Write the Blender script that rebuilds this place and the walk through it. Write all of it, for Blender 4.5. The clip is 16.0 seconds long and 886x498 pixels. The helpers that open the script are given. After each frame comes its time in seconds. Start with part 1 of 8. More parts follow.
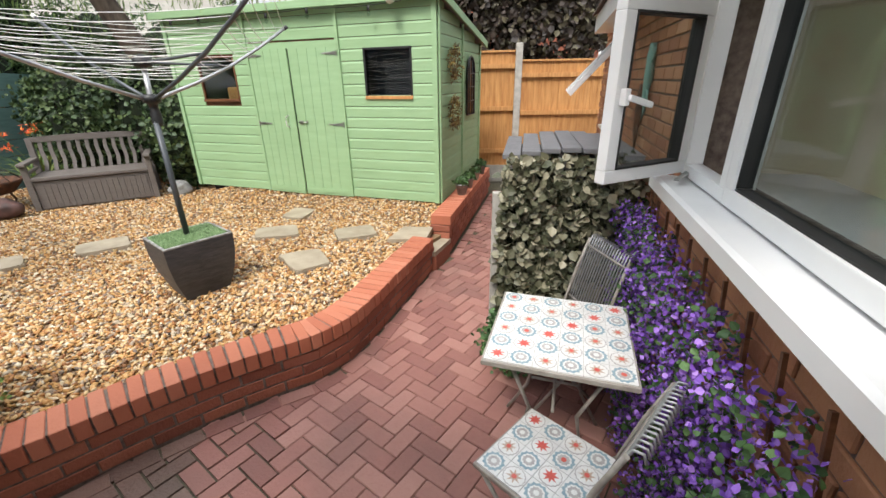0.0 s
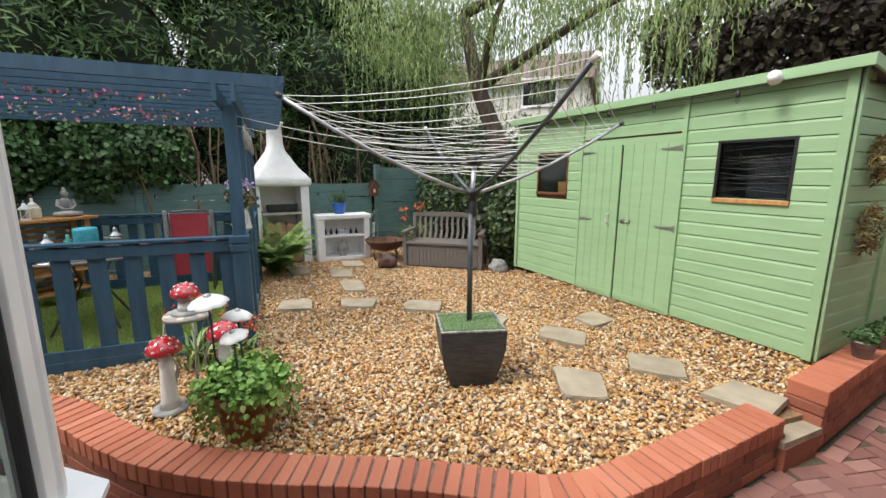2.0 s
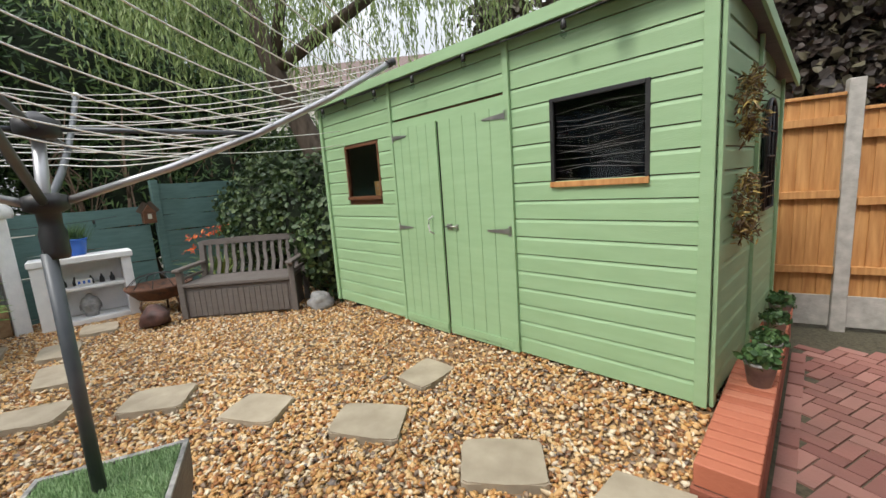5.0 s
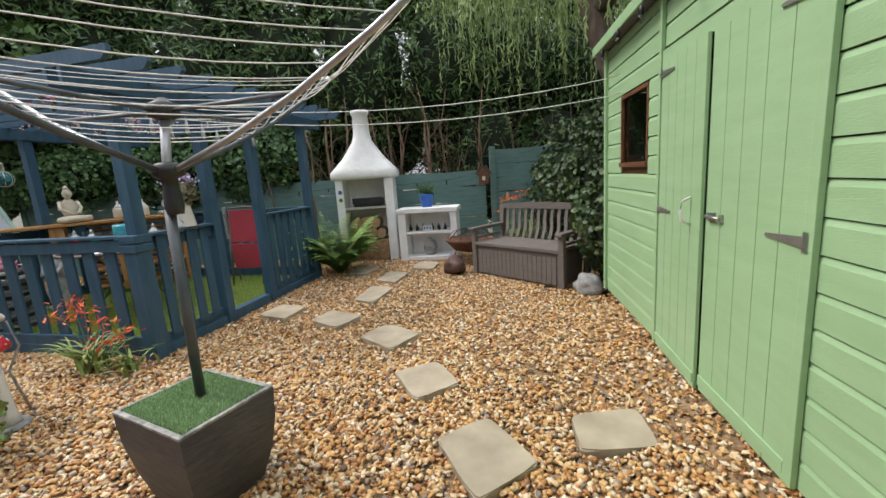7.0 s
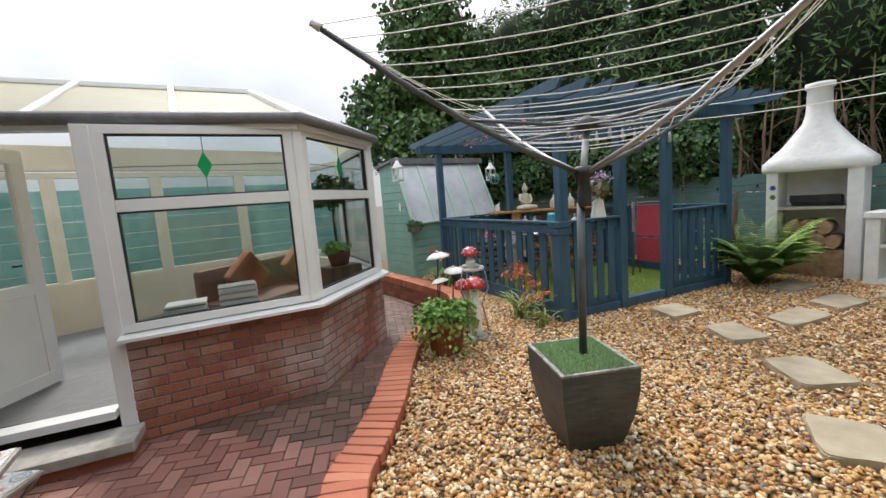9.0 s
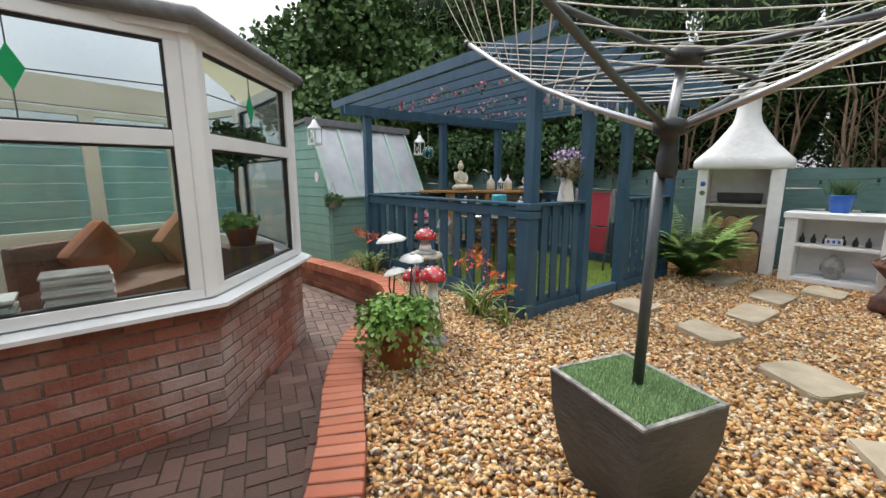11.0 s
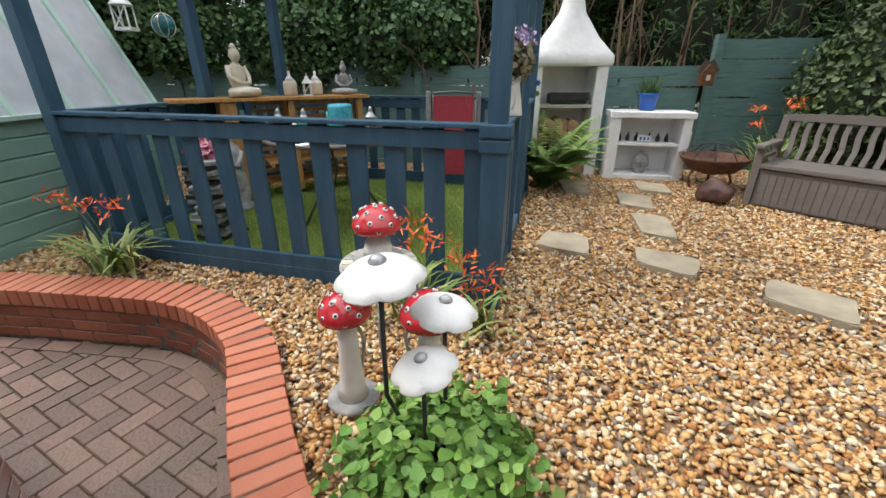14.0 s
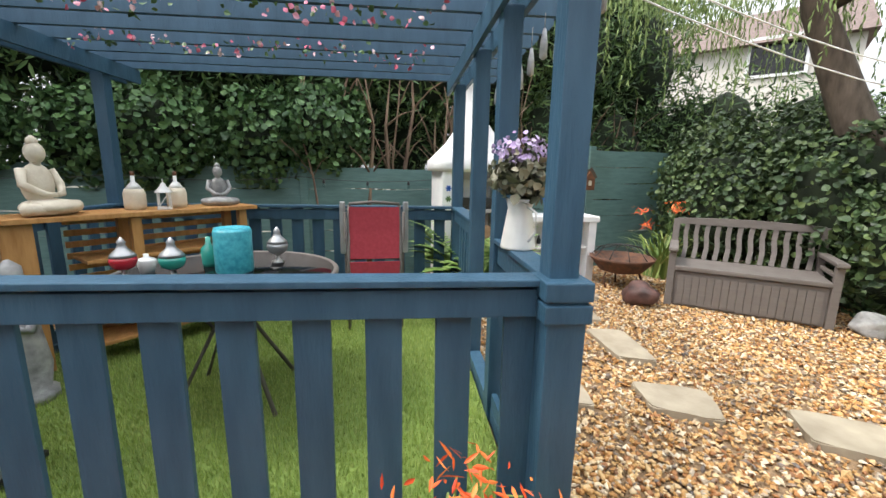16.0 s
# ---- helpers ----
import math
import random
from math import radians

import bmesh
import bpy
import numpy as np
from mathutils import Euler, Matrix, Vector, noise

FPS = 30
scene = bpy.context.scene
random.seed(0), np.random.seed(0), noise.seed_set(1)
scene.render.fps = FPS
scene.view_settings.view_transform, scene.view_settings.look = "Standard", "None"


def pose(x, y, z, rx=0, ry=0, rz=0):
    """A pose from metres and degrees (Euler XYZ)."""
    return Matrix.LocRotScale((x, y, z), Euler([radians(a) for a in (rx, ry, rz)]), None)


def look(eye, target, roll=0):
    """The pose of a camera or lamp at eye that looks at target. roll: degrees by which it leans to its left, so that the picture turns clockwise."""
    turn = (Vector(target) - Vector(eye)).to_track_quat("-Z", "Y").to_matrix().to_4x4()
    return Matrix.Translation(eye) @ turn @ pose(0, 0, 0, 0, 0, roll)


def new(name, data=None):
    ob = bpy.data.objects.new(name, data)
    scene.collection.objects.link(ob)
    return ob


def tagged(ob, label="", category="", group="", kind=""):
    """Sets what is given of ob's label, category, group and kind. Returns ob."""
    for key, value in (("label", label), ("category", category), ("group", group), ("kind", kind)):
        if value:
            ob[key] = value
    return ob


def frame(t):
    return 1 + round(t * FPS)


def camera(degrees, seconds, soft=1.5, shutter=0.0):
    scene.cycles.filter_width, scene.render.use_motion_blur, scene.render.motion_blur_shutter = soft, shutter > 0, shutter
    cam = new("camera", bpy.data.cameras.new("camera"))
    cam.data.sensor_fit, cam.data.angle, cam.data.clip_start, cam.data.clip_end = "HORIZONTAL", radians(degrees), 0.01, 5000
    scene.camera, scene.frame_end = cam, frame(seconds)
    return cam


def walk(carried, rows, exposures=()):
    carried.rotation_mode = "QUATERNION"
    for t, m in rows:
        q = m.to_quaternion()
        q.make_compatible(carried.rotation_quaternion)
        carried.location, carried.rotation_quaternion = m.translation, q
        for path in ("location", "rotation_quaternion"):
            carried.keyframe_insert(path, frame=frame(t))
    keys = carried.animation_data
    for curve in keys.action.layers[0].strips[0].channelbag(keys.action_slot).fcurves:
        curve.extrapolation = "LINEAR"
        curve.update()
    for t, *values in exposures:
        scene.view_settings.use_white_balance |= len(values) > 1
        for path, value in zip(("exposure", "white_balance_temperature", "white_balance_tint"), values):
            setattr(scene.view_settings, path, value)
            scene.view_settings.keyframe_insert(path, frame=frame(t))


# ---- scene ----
cam = camera(94.9, 16.0)
PATH = [
    (0, (0.198, 0.7, 1.469), (0.092, 2.543, 0.701), -0.9),
    (0.5, (0.145, 0.857, 1.496), (-0.242, 2.69, 0.797), -1.2),
    (1, (0.093, 0.983, 1.5), (-0.765, 2.692, 0.915), -2.1),
    (1.5, (0.104, 1.192, 1.493), (-1.241, 2.603, 1.044), -1.4),
    (2, (0.122, 1.323, 1.505), (-1.321, 2.66, 1.146), 0.2),
    (2.5, (0.131, 1.427, 1.503), (-0.935, 3.072, 1.109), 0.9),
    (3, (0.091, 1.613, 1.464), (-0.418, 3.508, 1.075), 1.9),
    (3.1, (0.075, 1.656, 1.46), (-0.33, 3.578, 1.082), 1.6),
    (3.2, (0.064, 1.719, 1.455), (-0.257, 3.663, 1.112), 1.8),
    (5.3, (-0.227, 3.196, 1.318), (-1.471, 4.729, 0.996), -4.6),
    (5.5, (-0.221, 3.324, 1.298), (-1.622, 4.712, 0.967), -4.7),
    (6, (-0.139, 3.656, 1.303), (-1.833, 4.656, 0.944), -4.9),
    (6.5, (-0.12, 3.949, 1.273), (-1.981, 4.58, 0.898), -4.8),
    (7, (-0.131, 4.279, 1.292), (-2.081, 4.54, 0.932), -4.0),
    (7.5, (-0.094, 4.532, 1.274), (-2.031, 4.162, 0.94), -4.1),
    (8, (-0.032, 4.596, 1.289), (-1.799, 3.709, 0.989), -4.6),
    (8.5, (0.033, 4.54, 1.298), (-1.472, 3.248, 1.043), -4.7),
    (8.7, (0.064, 4.498, 1.298), (-1.301, 3.056, 1.058), -4.5),
    (10.8, (-0.178, 3.716, 1.228), (-1.812, 2.609, 0.903), -0.5),
    (11, (-0.248, 3.563, 1.215), (-1.919, 2.52, 0.867), -0.1),
    (11.5, (-0.453, 3.2, 1.247), (-2.238, 2.392, 0.846), 0.5),
    (12, (-0.632, 2.852, 1.254), (-2.523, 2.391, 0.796), 0.6),
    (12.5, (-0.831, 2.628, 1.255), (-2.774, 2.469, 0.81), 0.3),
    (13, (-1.091, 2.401, 1.268), (-3.032, 2.417, 0.787), -0.2),
    (13.5, (-1.303, 2.122, 1.233), (-3.197, 2.234, 0.6), -0.2),
    (14, (-1.525, 1.897, 1.219), (-3.353, 2.087, 0.428), 0.1),
    (14.5, (-1.827, 1.806, 1.157), (-3.628, 2.104, 0.34), 0.5),
    (15, (-2.118, 1.743, 1.197), (-3.925, 2.252, 0.507), 1.4),
    (15.5, (-2.397, 1.615, 1.267), (-4.176, 2.365, 0.747), 2.0),
    (16, (-2.583, 1.492, 1.318), (-4.344, 2.361, 0.939), 1.1),
]
walk(cam, [(t, look(eye, target, roll)) for t, eye, target, roll in PATH], [(0, 0.97), (1.5, 0.8), (3, 0.78), (5.5, 0.62), (7, 0.68), (8.5, 0.7), (11, 0.82), (13, 0.8), (14.5, 0.85), (16, 1.3)])

# ---- light ----
world = bpy.data.worlds.new("world")
scene.world = world
world.use_nodes = True
wn = world.node_tree
sky = wn.nodes.new("ShaderNodeTexSky")
sky.sky_type, sky.sun_disc = "NISHITA", False
SUN_EL, SUN_AZ = radians(52), radians(200)
sky.sun_elevation, sky.sun_rotation = SUN_EL, SUN_AZ
sky.dust_density, sky.ozone_density = 4.0, 1.0
cloud = wn.nodes.new("ShaderNodeTexNoise")
cloud.inputs["Scale"].default_value, cloud.inputs["Detail"].default_value = 2.2, 6
cramp = wn.nodes.new("ShaderNodeValToRGB")
cramp.color_ramp.elements[0].position, cramp.color_ramp.elements[0].color = 0.3, (4.9, 5.2, 5.7, 1)
cramp.color_ramp.elements[1].position, cramp.color_ramp.elements[1].color = 0.7, (8.1, 8.2, 8.4, 1)
cmix = wn.nodes.new("ShaderNodeMix")
cmix.data_type = "RGBA"
cmix.inputs[0].default_value = 0.88
wn.links.new(cloud.outputs["Fac"], cramp.inputs[0])
wn.links.new(sky.outputs[0], cmix.inputs[6])
wn.links.new(cramp.outputs[0], cmix.inputs[7])
geo_ = wn.nodes.new("ShaderNodeTexCoord")
sep = wn.nodes.new("ShaderNodeSeparateXYZ")
lift = wn.nodes.new("ShaderNodeMapRange")
lift.inputs[1].default_value, lift.inputs[2].default_value, lift.inputs[3].default_value, lift.inputs[4].default_value = 0.08, 1.0, 0.5, 1.95
vm = wn.nodes.new("ShaderNodeVectorMath")
vm.operation = "SCALE"
wn.links.new(geo_.outputs["Generated"], sep.inputs[0])
wn.links.new(sep.outputs[2], lift.inputs[0])
bg = wn.nodes["Background"]
bg.inputs["Strength"].default_value = 0.12
wn.links.new(cmix.outputs[2], vm.inputs[0])
wn.links.new(lift.outputs[0], vm.inputs[3])
wn.links.new(vm.outputs[0], bg.inputs["Color"])
sun = new("sun", bpy.data.lights.new("sun", "SUN"))
sun.data.energy, sun.data.angle, sun.data.color = 1.5, radians(14), (1.0, 0.95, 0.88)
sun.matrix_world = look((0, 0, 0), (-math.sin(SUN_AZ) * math.cos(SUN_EL), -math.cos(SUN_AZ) * math.cos(SUN_EL), -math.sin(SUN_EL)))

# ---- materials ----
def ramp(nt, stops):
    r = nt.nodes.new("ShaderNodeValToRGB")
    el = r.color_ramp.elements
    while len(el) < len(stops):
        el.new(0.5)
    for e, (p, c) in zip(el, stops):
        e.position, e.color = p, (*c, 1)
    return r


def mat(name, stops, rough=0.7, scale=8.0, detail=5.0, bump=0.2, bscale=60.0, source="noise", metal=0.0, stretch=(1, 1, 1), stain=0.25, stain_col=None, coat=0.0, trans=0.0, sss=0.0, vary=0.0):
    """A surface: colours along a ramp driven by noise, by island or by object; large stains; fine bump."""
    m = bpy.data.materials.new(name)
    m.use_nodes = True
    nt = m.node_tree
    b = nt.nodes["Principled BSDF"]
    b.inputs["Roughness"].default_value, b.inputs["Metallic"].default_value = rough, metal
    b.inputs["Coat Weight"].default_value = coat
    b.inputs["Transmission Weight"].default_value = trans
    tc = nt.nodes.new("ShaderNodeTexCoord")
    geo = nt.nodes.new("ShaderNodeNewGeometry")
    mp = nt.nodes.new("ShaderNodeMapping")
    mp.inputs["Scale"].default_value = stretch
    nt.links.new(geo.outputs["Position"] if source != "object_space" else tc.outputs["Object"], mp.inputs[0])
    n = nt.nodes.new("ShaderNodeTexNoise")
    n.inputs["Scale"].default_value, n.inputs["Detail"].default_value = scale, detail
    nt.links.new(mp.outputs[0], n.inputs["Vector"])
    r = ramp(nt, stops)
    if source == "island":
        nt.links.new(geo.outputs["Random Per Island"], r.inputs[0])
        r.color_ramp.interpolation = "LINEAR"
    elif source == "object":
        oi = nt.nodes.new("ShaderNodeObjectInfo")
        ad = nt.nodes.new("ShaderNodeMath")
        ad.operation = "MULTIPLY_ADD"
        ad.inputs[1].default_value, ad.inputs[2].default_value = 0.35, 0
        nt.links.new(n.outputs["Fac"], ad.inputs[0])
        nt.links.new(oi.outputs["Random"], ad.inputs[2])
        mr = nt.nodes.new("ShaderNodeMapRange")
        mr.inputs[1].default_value, mr.inputs[2].default_value = 0.1, 1.25
        nt.links.new(ad.outputs[0], mr.inputs[0])
        nt.links.new(mr.outputs[0], r.inputs[0])
    else:
        nt.links.new(n.outputs["Fac"], r.inputs[0])
    last = r.outputs[0]
    if stain:
        n2 = nt.nodes.new("ShaderNodeTexNoise")
        n2.inputs["Scale"].default_value, n2.inputs["Detail"].default_value = 1.7, 4
        nt.links.new(geo.outputs["Position"], n2.inputs["Vector"])
        mr = nt.nodes.new("ShaderNodeMapRange")
        mr.inputs[1].default_value, mr.inputs[2].default_value, mr.inputs[4].default_value = 0.45, 0.75, stain
        nt.links.new(n2.outputs["Fac"], mr.inputs[0])
        mx = nt.nodes.new("ShaderNodeMix")
        mx.data_type, mx.blend_type = "RGBA", "MIX" if stain_col else "MULTIPLY"
        nt.links.new(mr.outputs[0], mx.inputs[0])
        nt.links.new(last, mx.inputs[6])
        mx.inputs[7].default_value = (*(stain_col or (0.55, 0.52, 0.48)), 1)
        last = mx.outputs[2]
    nt.links.new(last, b.inputs["Base Color"])
    if bump:
        n3 = nt.nodes.new("ShaderNodeTexNoise")
        n3.inputs["Scale"].default_value, n3.inputs["Detail"].default_value = bscale, 6
        nt.links.new(mp.outputs[0], n3.inputs["Vector"])
        bp = nt.nodes.new("ShaderNodeBump")
        bp.inputs["Strength"].default_value, bp.inputs["Distance"].default_value = bump, 0.01
        nt.links.new(n3.outputs["Fac"], bp.inputs["Height"])
        nt.links.new(bp.outputs[0], b.inputs["Normal"])
    return m


def two(a, b_):
    return [(0.3, a), (0.7, b_)]


M = {}
M["gravel"] = mat("gravel", [(0.0, (0.11, 0.075, 0.05)), (0.12, (0.36, 0.15, 0.05)), (0.3, (0.5, 0.265, 0.085)), (0.5, (0.6, 0.37, 0.15)), (0.68, (0.64, 0.46, 0.25)), (0.84, (0.74, 0.65, 0.49)), (0.93, (0.3, 0.21, 0.14)), (1.0, (0.16, 0.135, 0.12))], 0.55, source="island", bump=0.1, bscale=90, stain=0.2)
M["soil"] = mat("gravel_bed", two((0.16, 0.1, 0.055), (0.36, 0.24, 0.13)), 0.9, 60, bump=0.8, bscale=80)
M["coping"] = mat("coping_brick", [(0.0, (0.40, 0.12, 0.065)), (0.5, (0.47, 0.155, 0.085)), (1.0, (0.52, 0.2, 0.12))], 0.7, 30, source="object", bump=0.3, stain=0.3)
M["brick"] = mat("red_brick", [(0.0, (0.21, 0.066, 0.04)), (0.5, (0.31, 0.1, 0.058)), (1.0, (0.4, 0.145, 0.085))], 0.8, 25, source="object", bump=0.5, stain=0.5)
M["oldbrick"] = mat("weathered_brick", [(0.0, (0.2, 0.075, 0.052)), (0.5, (0.33, 0.125, 0.085)), (1.0, (0.42, 0.19, 0.135))], 0.85, 25, source="object", bump=0.6, bscale=45, stain=0.95, stain_col=(0.55, 0.49, 0.46))
M["housebrick"] = mat("house_brick", [(0.0, (0.28, 0.11, 0.06)), (0.5, (0.4, 0.18, 0.09)), (1.0, (0.48, 0.25, 0.14))], 0.8, 20, source="object", bump=0.4)
M["mortar"] = mat("mortar", two((0.1, 0.07, 0.058), (0.22, 0.17, 0.14)), 0.9, 30, bump=0.5)
M["paver"] = mat("paver", [(0.0, (0.21, 0.09, 0.075)), (0.5, (0.30, 0.135, 0.11)), (1.0, (0.37, 0.19, 0.155))], 0.75, 30, source="object", bump=0.4, stain=0.45, stain_col=(0.13, 0.09, 0.075))
M["paver_j"] = mat("paver_joined", [(0.0, (0.21, 0.09, 0.075)), (0.5, (0.30, 0.135, 0.11)), (1.0, (0.37, 0.19, 0.155))], 0.75, 30, source="island", bump=0.4, stain=0.45, stain_col=(0.13, 0.09, 0.075))
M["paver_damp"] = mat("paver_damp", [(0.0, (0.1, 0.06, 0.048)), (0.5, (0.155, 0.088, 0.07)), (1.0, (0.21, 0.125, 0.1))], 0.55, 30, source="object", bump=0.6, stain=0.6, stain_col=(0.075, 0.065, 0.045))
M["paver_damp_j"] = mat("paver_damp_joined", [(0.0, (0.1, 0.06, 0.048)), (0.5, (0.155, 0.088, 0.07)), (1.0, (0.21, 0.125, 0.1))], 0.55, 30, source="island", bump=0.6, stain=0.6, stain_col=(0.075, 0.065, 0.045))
M["joint"] = mat("joint_sand", two((0.05, 0.045, 0.03), (0.11, 0.1, 0.06)), 0.95, 40, bump=0.6)
M["stone"] = mat("sandstone", two((0.3, 0.25, 0.18), (0.43, 0.365, 0.27)), 0.75, 6, bump=0.4, bscale=30, stain=0.3)
M["concrete"] = mat("concrete", two((0.34, 0.33, 0.3), (0.5, 0.48, 0.44)), 0.85, 12, bump=0.4)
M["green"] = mat("green_paint", two((0.29, 0.455, 0.245), (0.33, 0.505, 0.285)), 0.55, 3, bump=0.15, bscale=40, stretch=(1, 1, 6), stain=0.12)
M["blue"] = mat("navy_paint", two((0.022, 0.068, 0.115), (0.04, 0.1, 0.16)), 0.5, 5, bump=0.35, bscale=25, stretch=(3, 3, 0.6), stain=0.2)
M["teal"] = mat("teal_paint", two((0.10, 0.19, 0.18), (0.14, 0.245, 0.23)), 0.65, 5, bump=0.5, bscale=12, stretch=(1, 1, 6), stain=0.35)
M["sage"] = mat("sage_paint", two((0.2, 0.36, 0.30), (0.25, 0.42, 0.355)), 0.6, 4, bump=0.2, stain=0.2)
M["palesage"] = mat("pale_sage_paint", two((0.45, 0.62, 0.54), (0.52, 0.68, 0.6)), 0.5, 4, bump=0.1)
M["white"] = mat("white_render", two((0.74, 0.75, 0.76), (0.84, 0.84, 0.84)), 0.6, 8, bump=0.6, bscale=18, stain=0.12)
M["whiteflat"] = mat("white_matt", two((0.74, 0.74, 0.74), (0.8, 0.8, 0.8)), 0.5, 8, bump=0.05, stain=0.1)
M["upvc"] = mat("white_plastic", two((0.76, 0.77, 0.78), (0.82, 0.82, 0.82)), 0.3, 5, bump=0.03, stain=0.12)
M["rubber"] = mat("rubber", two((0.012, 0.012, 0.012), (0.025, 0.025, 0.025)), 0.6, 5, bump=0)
M["bench"] = mat("taupe_plastic", two((0.13, 0.112, 0.102), (0.16, 0.14, 0.127)), 0.6, 6, bump=0.4, bscale=30, stretch=(1, 1, 8), stain=0.15)
M["planter"] = mat("charcoal_planter", two((0.022, 0.024, 0.028), (0.06, 0.06, 0.065)), 0.5, 10, bump=0.5, bscale=20, stretch=(1, 1, 5), stain=0.4, stain_col=(0.14, 0.13, 0.12))
M["lip"] = mat("worn_rim", two((0.1, 0.1, 0.1), (0.4, 0.39, 0.36)), 0.7, 25, bump=0.4)
M["turf"] = mat("turf", [(0.0, (0.17, 0.27, 0.12)), (0.5, (0.31, 0.46, 0.23)), (1.0, (0.5, 0.64, 0.38))], 0.8, source="island", bump=0)
M["lawn"] = mat("artificial_lawn", [(0.0, (0.2, 0.29, 0.05)), (0.5, (0.33, 0.44, 0.1)), (1.0, (0.5, 0.56, 0.2))], 0.8, source="island", bump=0)
M["turfbase"] = mat("turf_base", two((0.1, 0.2, 0.08), (0.17, 0.29, 0.12)), 0.9, 60, bump=0.6)
M["lawnbase"] = mat("lawn_base", two((0.13, 0.2, 0.04), (0.2, 0.28, 0.06)), 0.9, 40, bump=0.6)
M["pole"] = mat("grey_coated_steel", two((0.07, 0.08, 0.09), (0.11, 0.12, 0.13)), 0.45, 8, bump=0.05, metal=0.3)
M["alu"] = mat("aluminium", two((0.35, 0.36, 0.37), (0.5, 0.5, 0.51)), 0.4, 8, bump=0.05, metal=0.7)
M["line"] = mat("white_line", two((0.75, 0.75, 0.72), (0.85, 0.85, 0.82)), 0.5, 8, bump=0)
M["black"] = mat("black_plastic", two((0.012, 0.012, 0.013), (0.03, 0.03, 0.03)), 0.45, 8, bump=0.1)
M["iron"] = mat("rusted_iron", two((0.05, 0.03, 0.022), (0.17, 0.07, 0.035)), 0.75, 14, bump=0.5)
M["steel"] = mat("worn_steel", two((0.3, 0.3, 0.29), (0.5, 0.49, 0.47)), 0.4, 14, bump=0.2, metal=0.8)
M["pine"] = mat("orange_fence_wood", two((0.42, 0.19, 0.06), (0.62, 0.33, 0.12)), 0.7, 5, bump=0.4, bscale=25, stretch=(6, 6, 0.6), stain=0.3)
M["barwood"] = mat("honey_wood", two((0.36, 0.17, 0.05), (0.52, 0.28, 0.1)), 0.5, 8, bump=0.3, bscale=25, stretch=(4, 4, 0.7), stain=0.25)
M["darkwood"] = mat("dark_stained_wood", two((0.09, 0.035, 0.016), (0.19, 0.08, 0.035)), 0.5, 8, bump=0.3, stretch=(1, 1, 5), stain=0.2)
M["bark"] = mat("bark", two((0.05, 0.035, 0.025), (0.13, 0.1, 0.075)), 0.9, 8, bump=1.0, bscale=14, stretch=(2, 2, 0.5))
# near-black green: the shade deep between leaves, put into the colour
M["leafshade"] = mat("foliage_inner_shade", two((0.008, 0.014, 0.006), (0.02, 0.032, 0.012)), 0.95, 6, bump=0.8, bscale=12)
M["palebark"] = mat("bare_bark", two((0.12, 0.075, 0.05), (0.26, 0.18, 0.12)), 0.9, 8, bump=0.8, bscale=20, stretch=(2, 2, 0.5))
def leafmat(name, a, b_, c):
    return mat(name, [(0.0, a), (0.5, b_), (1.0, c)], 0.55, source="island", bump=0, stain=0.35)
M["conifer"] = leafmat("conifer_foliage", (0.022, 0.06, 0.02), (0.07, 0.14, 0.042), (0.16, 0.25, 0.07))
M["laurel"] = leafmat("broad_foliage", (0.035, 0.08, 0.02), (0.07, 0.14, 0.035), (0.12, 0.21, 0.06))
M["willow"] = leafmat("willow_foliage", (0.12, 0.19, 0.05), (0.2, 0.29, 0.085), (0.3, 0.38, 0.14))
M["purple"] = leafmat("purple_foliage", (0.028, 0.022, 0.018), (0.06, 0.042, 0.034), (0.12, 0.11, 0.06))
M["shrub"] = leafmat("shrub_foliage", (0.025, 0.065, 0.02), (0.06, 0.13, 0.04), (0.12, 0.22, 0.07))
M["darkshrub"] = leafmat("dark_shrub_foliage", (0.015, 0.035, 0.012), (0.045, 0.085, 0.028), (0.11, 0.16, 0.05))
M["bright"] = leafmat("bright_foliage", (0.09, 0.2, 0.03), (0.16, 0.33, 0.06), (0.28, 0.45, 0.1))
M["fern"] = leafmat("fern_foliage", (0.11, 0.21, 0.04), (0.2, 0.33, 0.08), (0.34, 0.46, 0.15))
M["ivy"] = leafmat("faded_ivy", (0.04, 0.048, 0.022), (0.14, 0.14, 0.085), (0.42, 0.39, 0.28))
M["blade"] = leafmat("blade_foliage", (0.11, 0.2, 0.04), (0.2, 0.3, 0.07), (0.4, 0.42, 0.16))
M["lilac"] = leafmat("purple_flowers", (0.14, 0.05, 0.34), (0.25, 0.1, 0.56), (0.45, 0.25, 0.75))
M["orange"] = leafmat("orange_flowers", (0.6, 0.06, 0.02), (0.8, 0.14, 0.03), (0.85, 0.25, 0.05))
M["pink"] = leafmat("pink_flowers", (0.6, 0.05, 0.12), (0.7, 0.25, 0.35), (0.8, 0.65, 0.65))
M["red"] = mat("red_enamel", two((0.42, 0.01, 0.02), (0.55, 0.025, 0.04)), 0.2, 8, bump=0.05, coat=0.6, stain=0.2)
M["redcloth"] = mat("red_mesh_fabric", two((0.42, 0.04, 0.06), (0.5, 0.06, 0.085)), 0.8, 40, bump=0.5, bscale=300)
M["enamel"] = mat("white_enamel", two((0.68, 0.68, 0.66), (0.8, 0.8, 0.78)), 0.35, 12, bump=0.15, stain=0.3)
M["terracotta"] = mat("terracotta", two((0.26, 0.08, 0.035), (0.36, 0.13, 0.06)), 0.8, 8, bump=0.3, stain=0.4)
M["bluepot"] = mat("blue_glaze", two((0.01, 0.09, 0.42), (0.02, 0.13, 0.52)), 0.3, 5, bump=0.05)
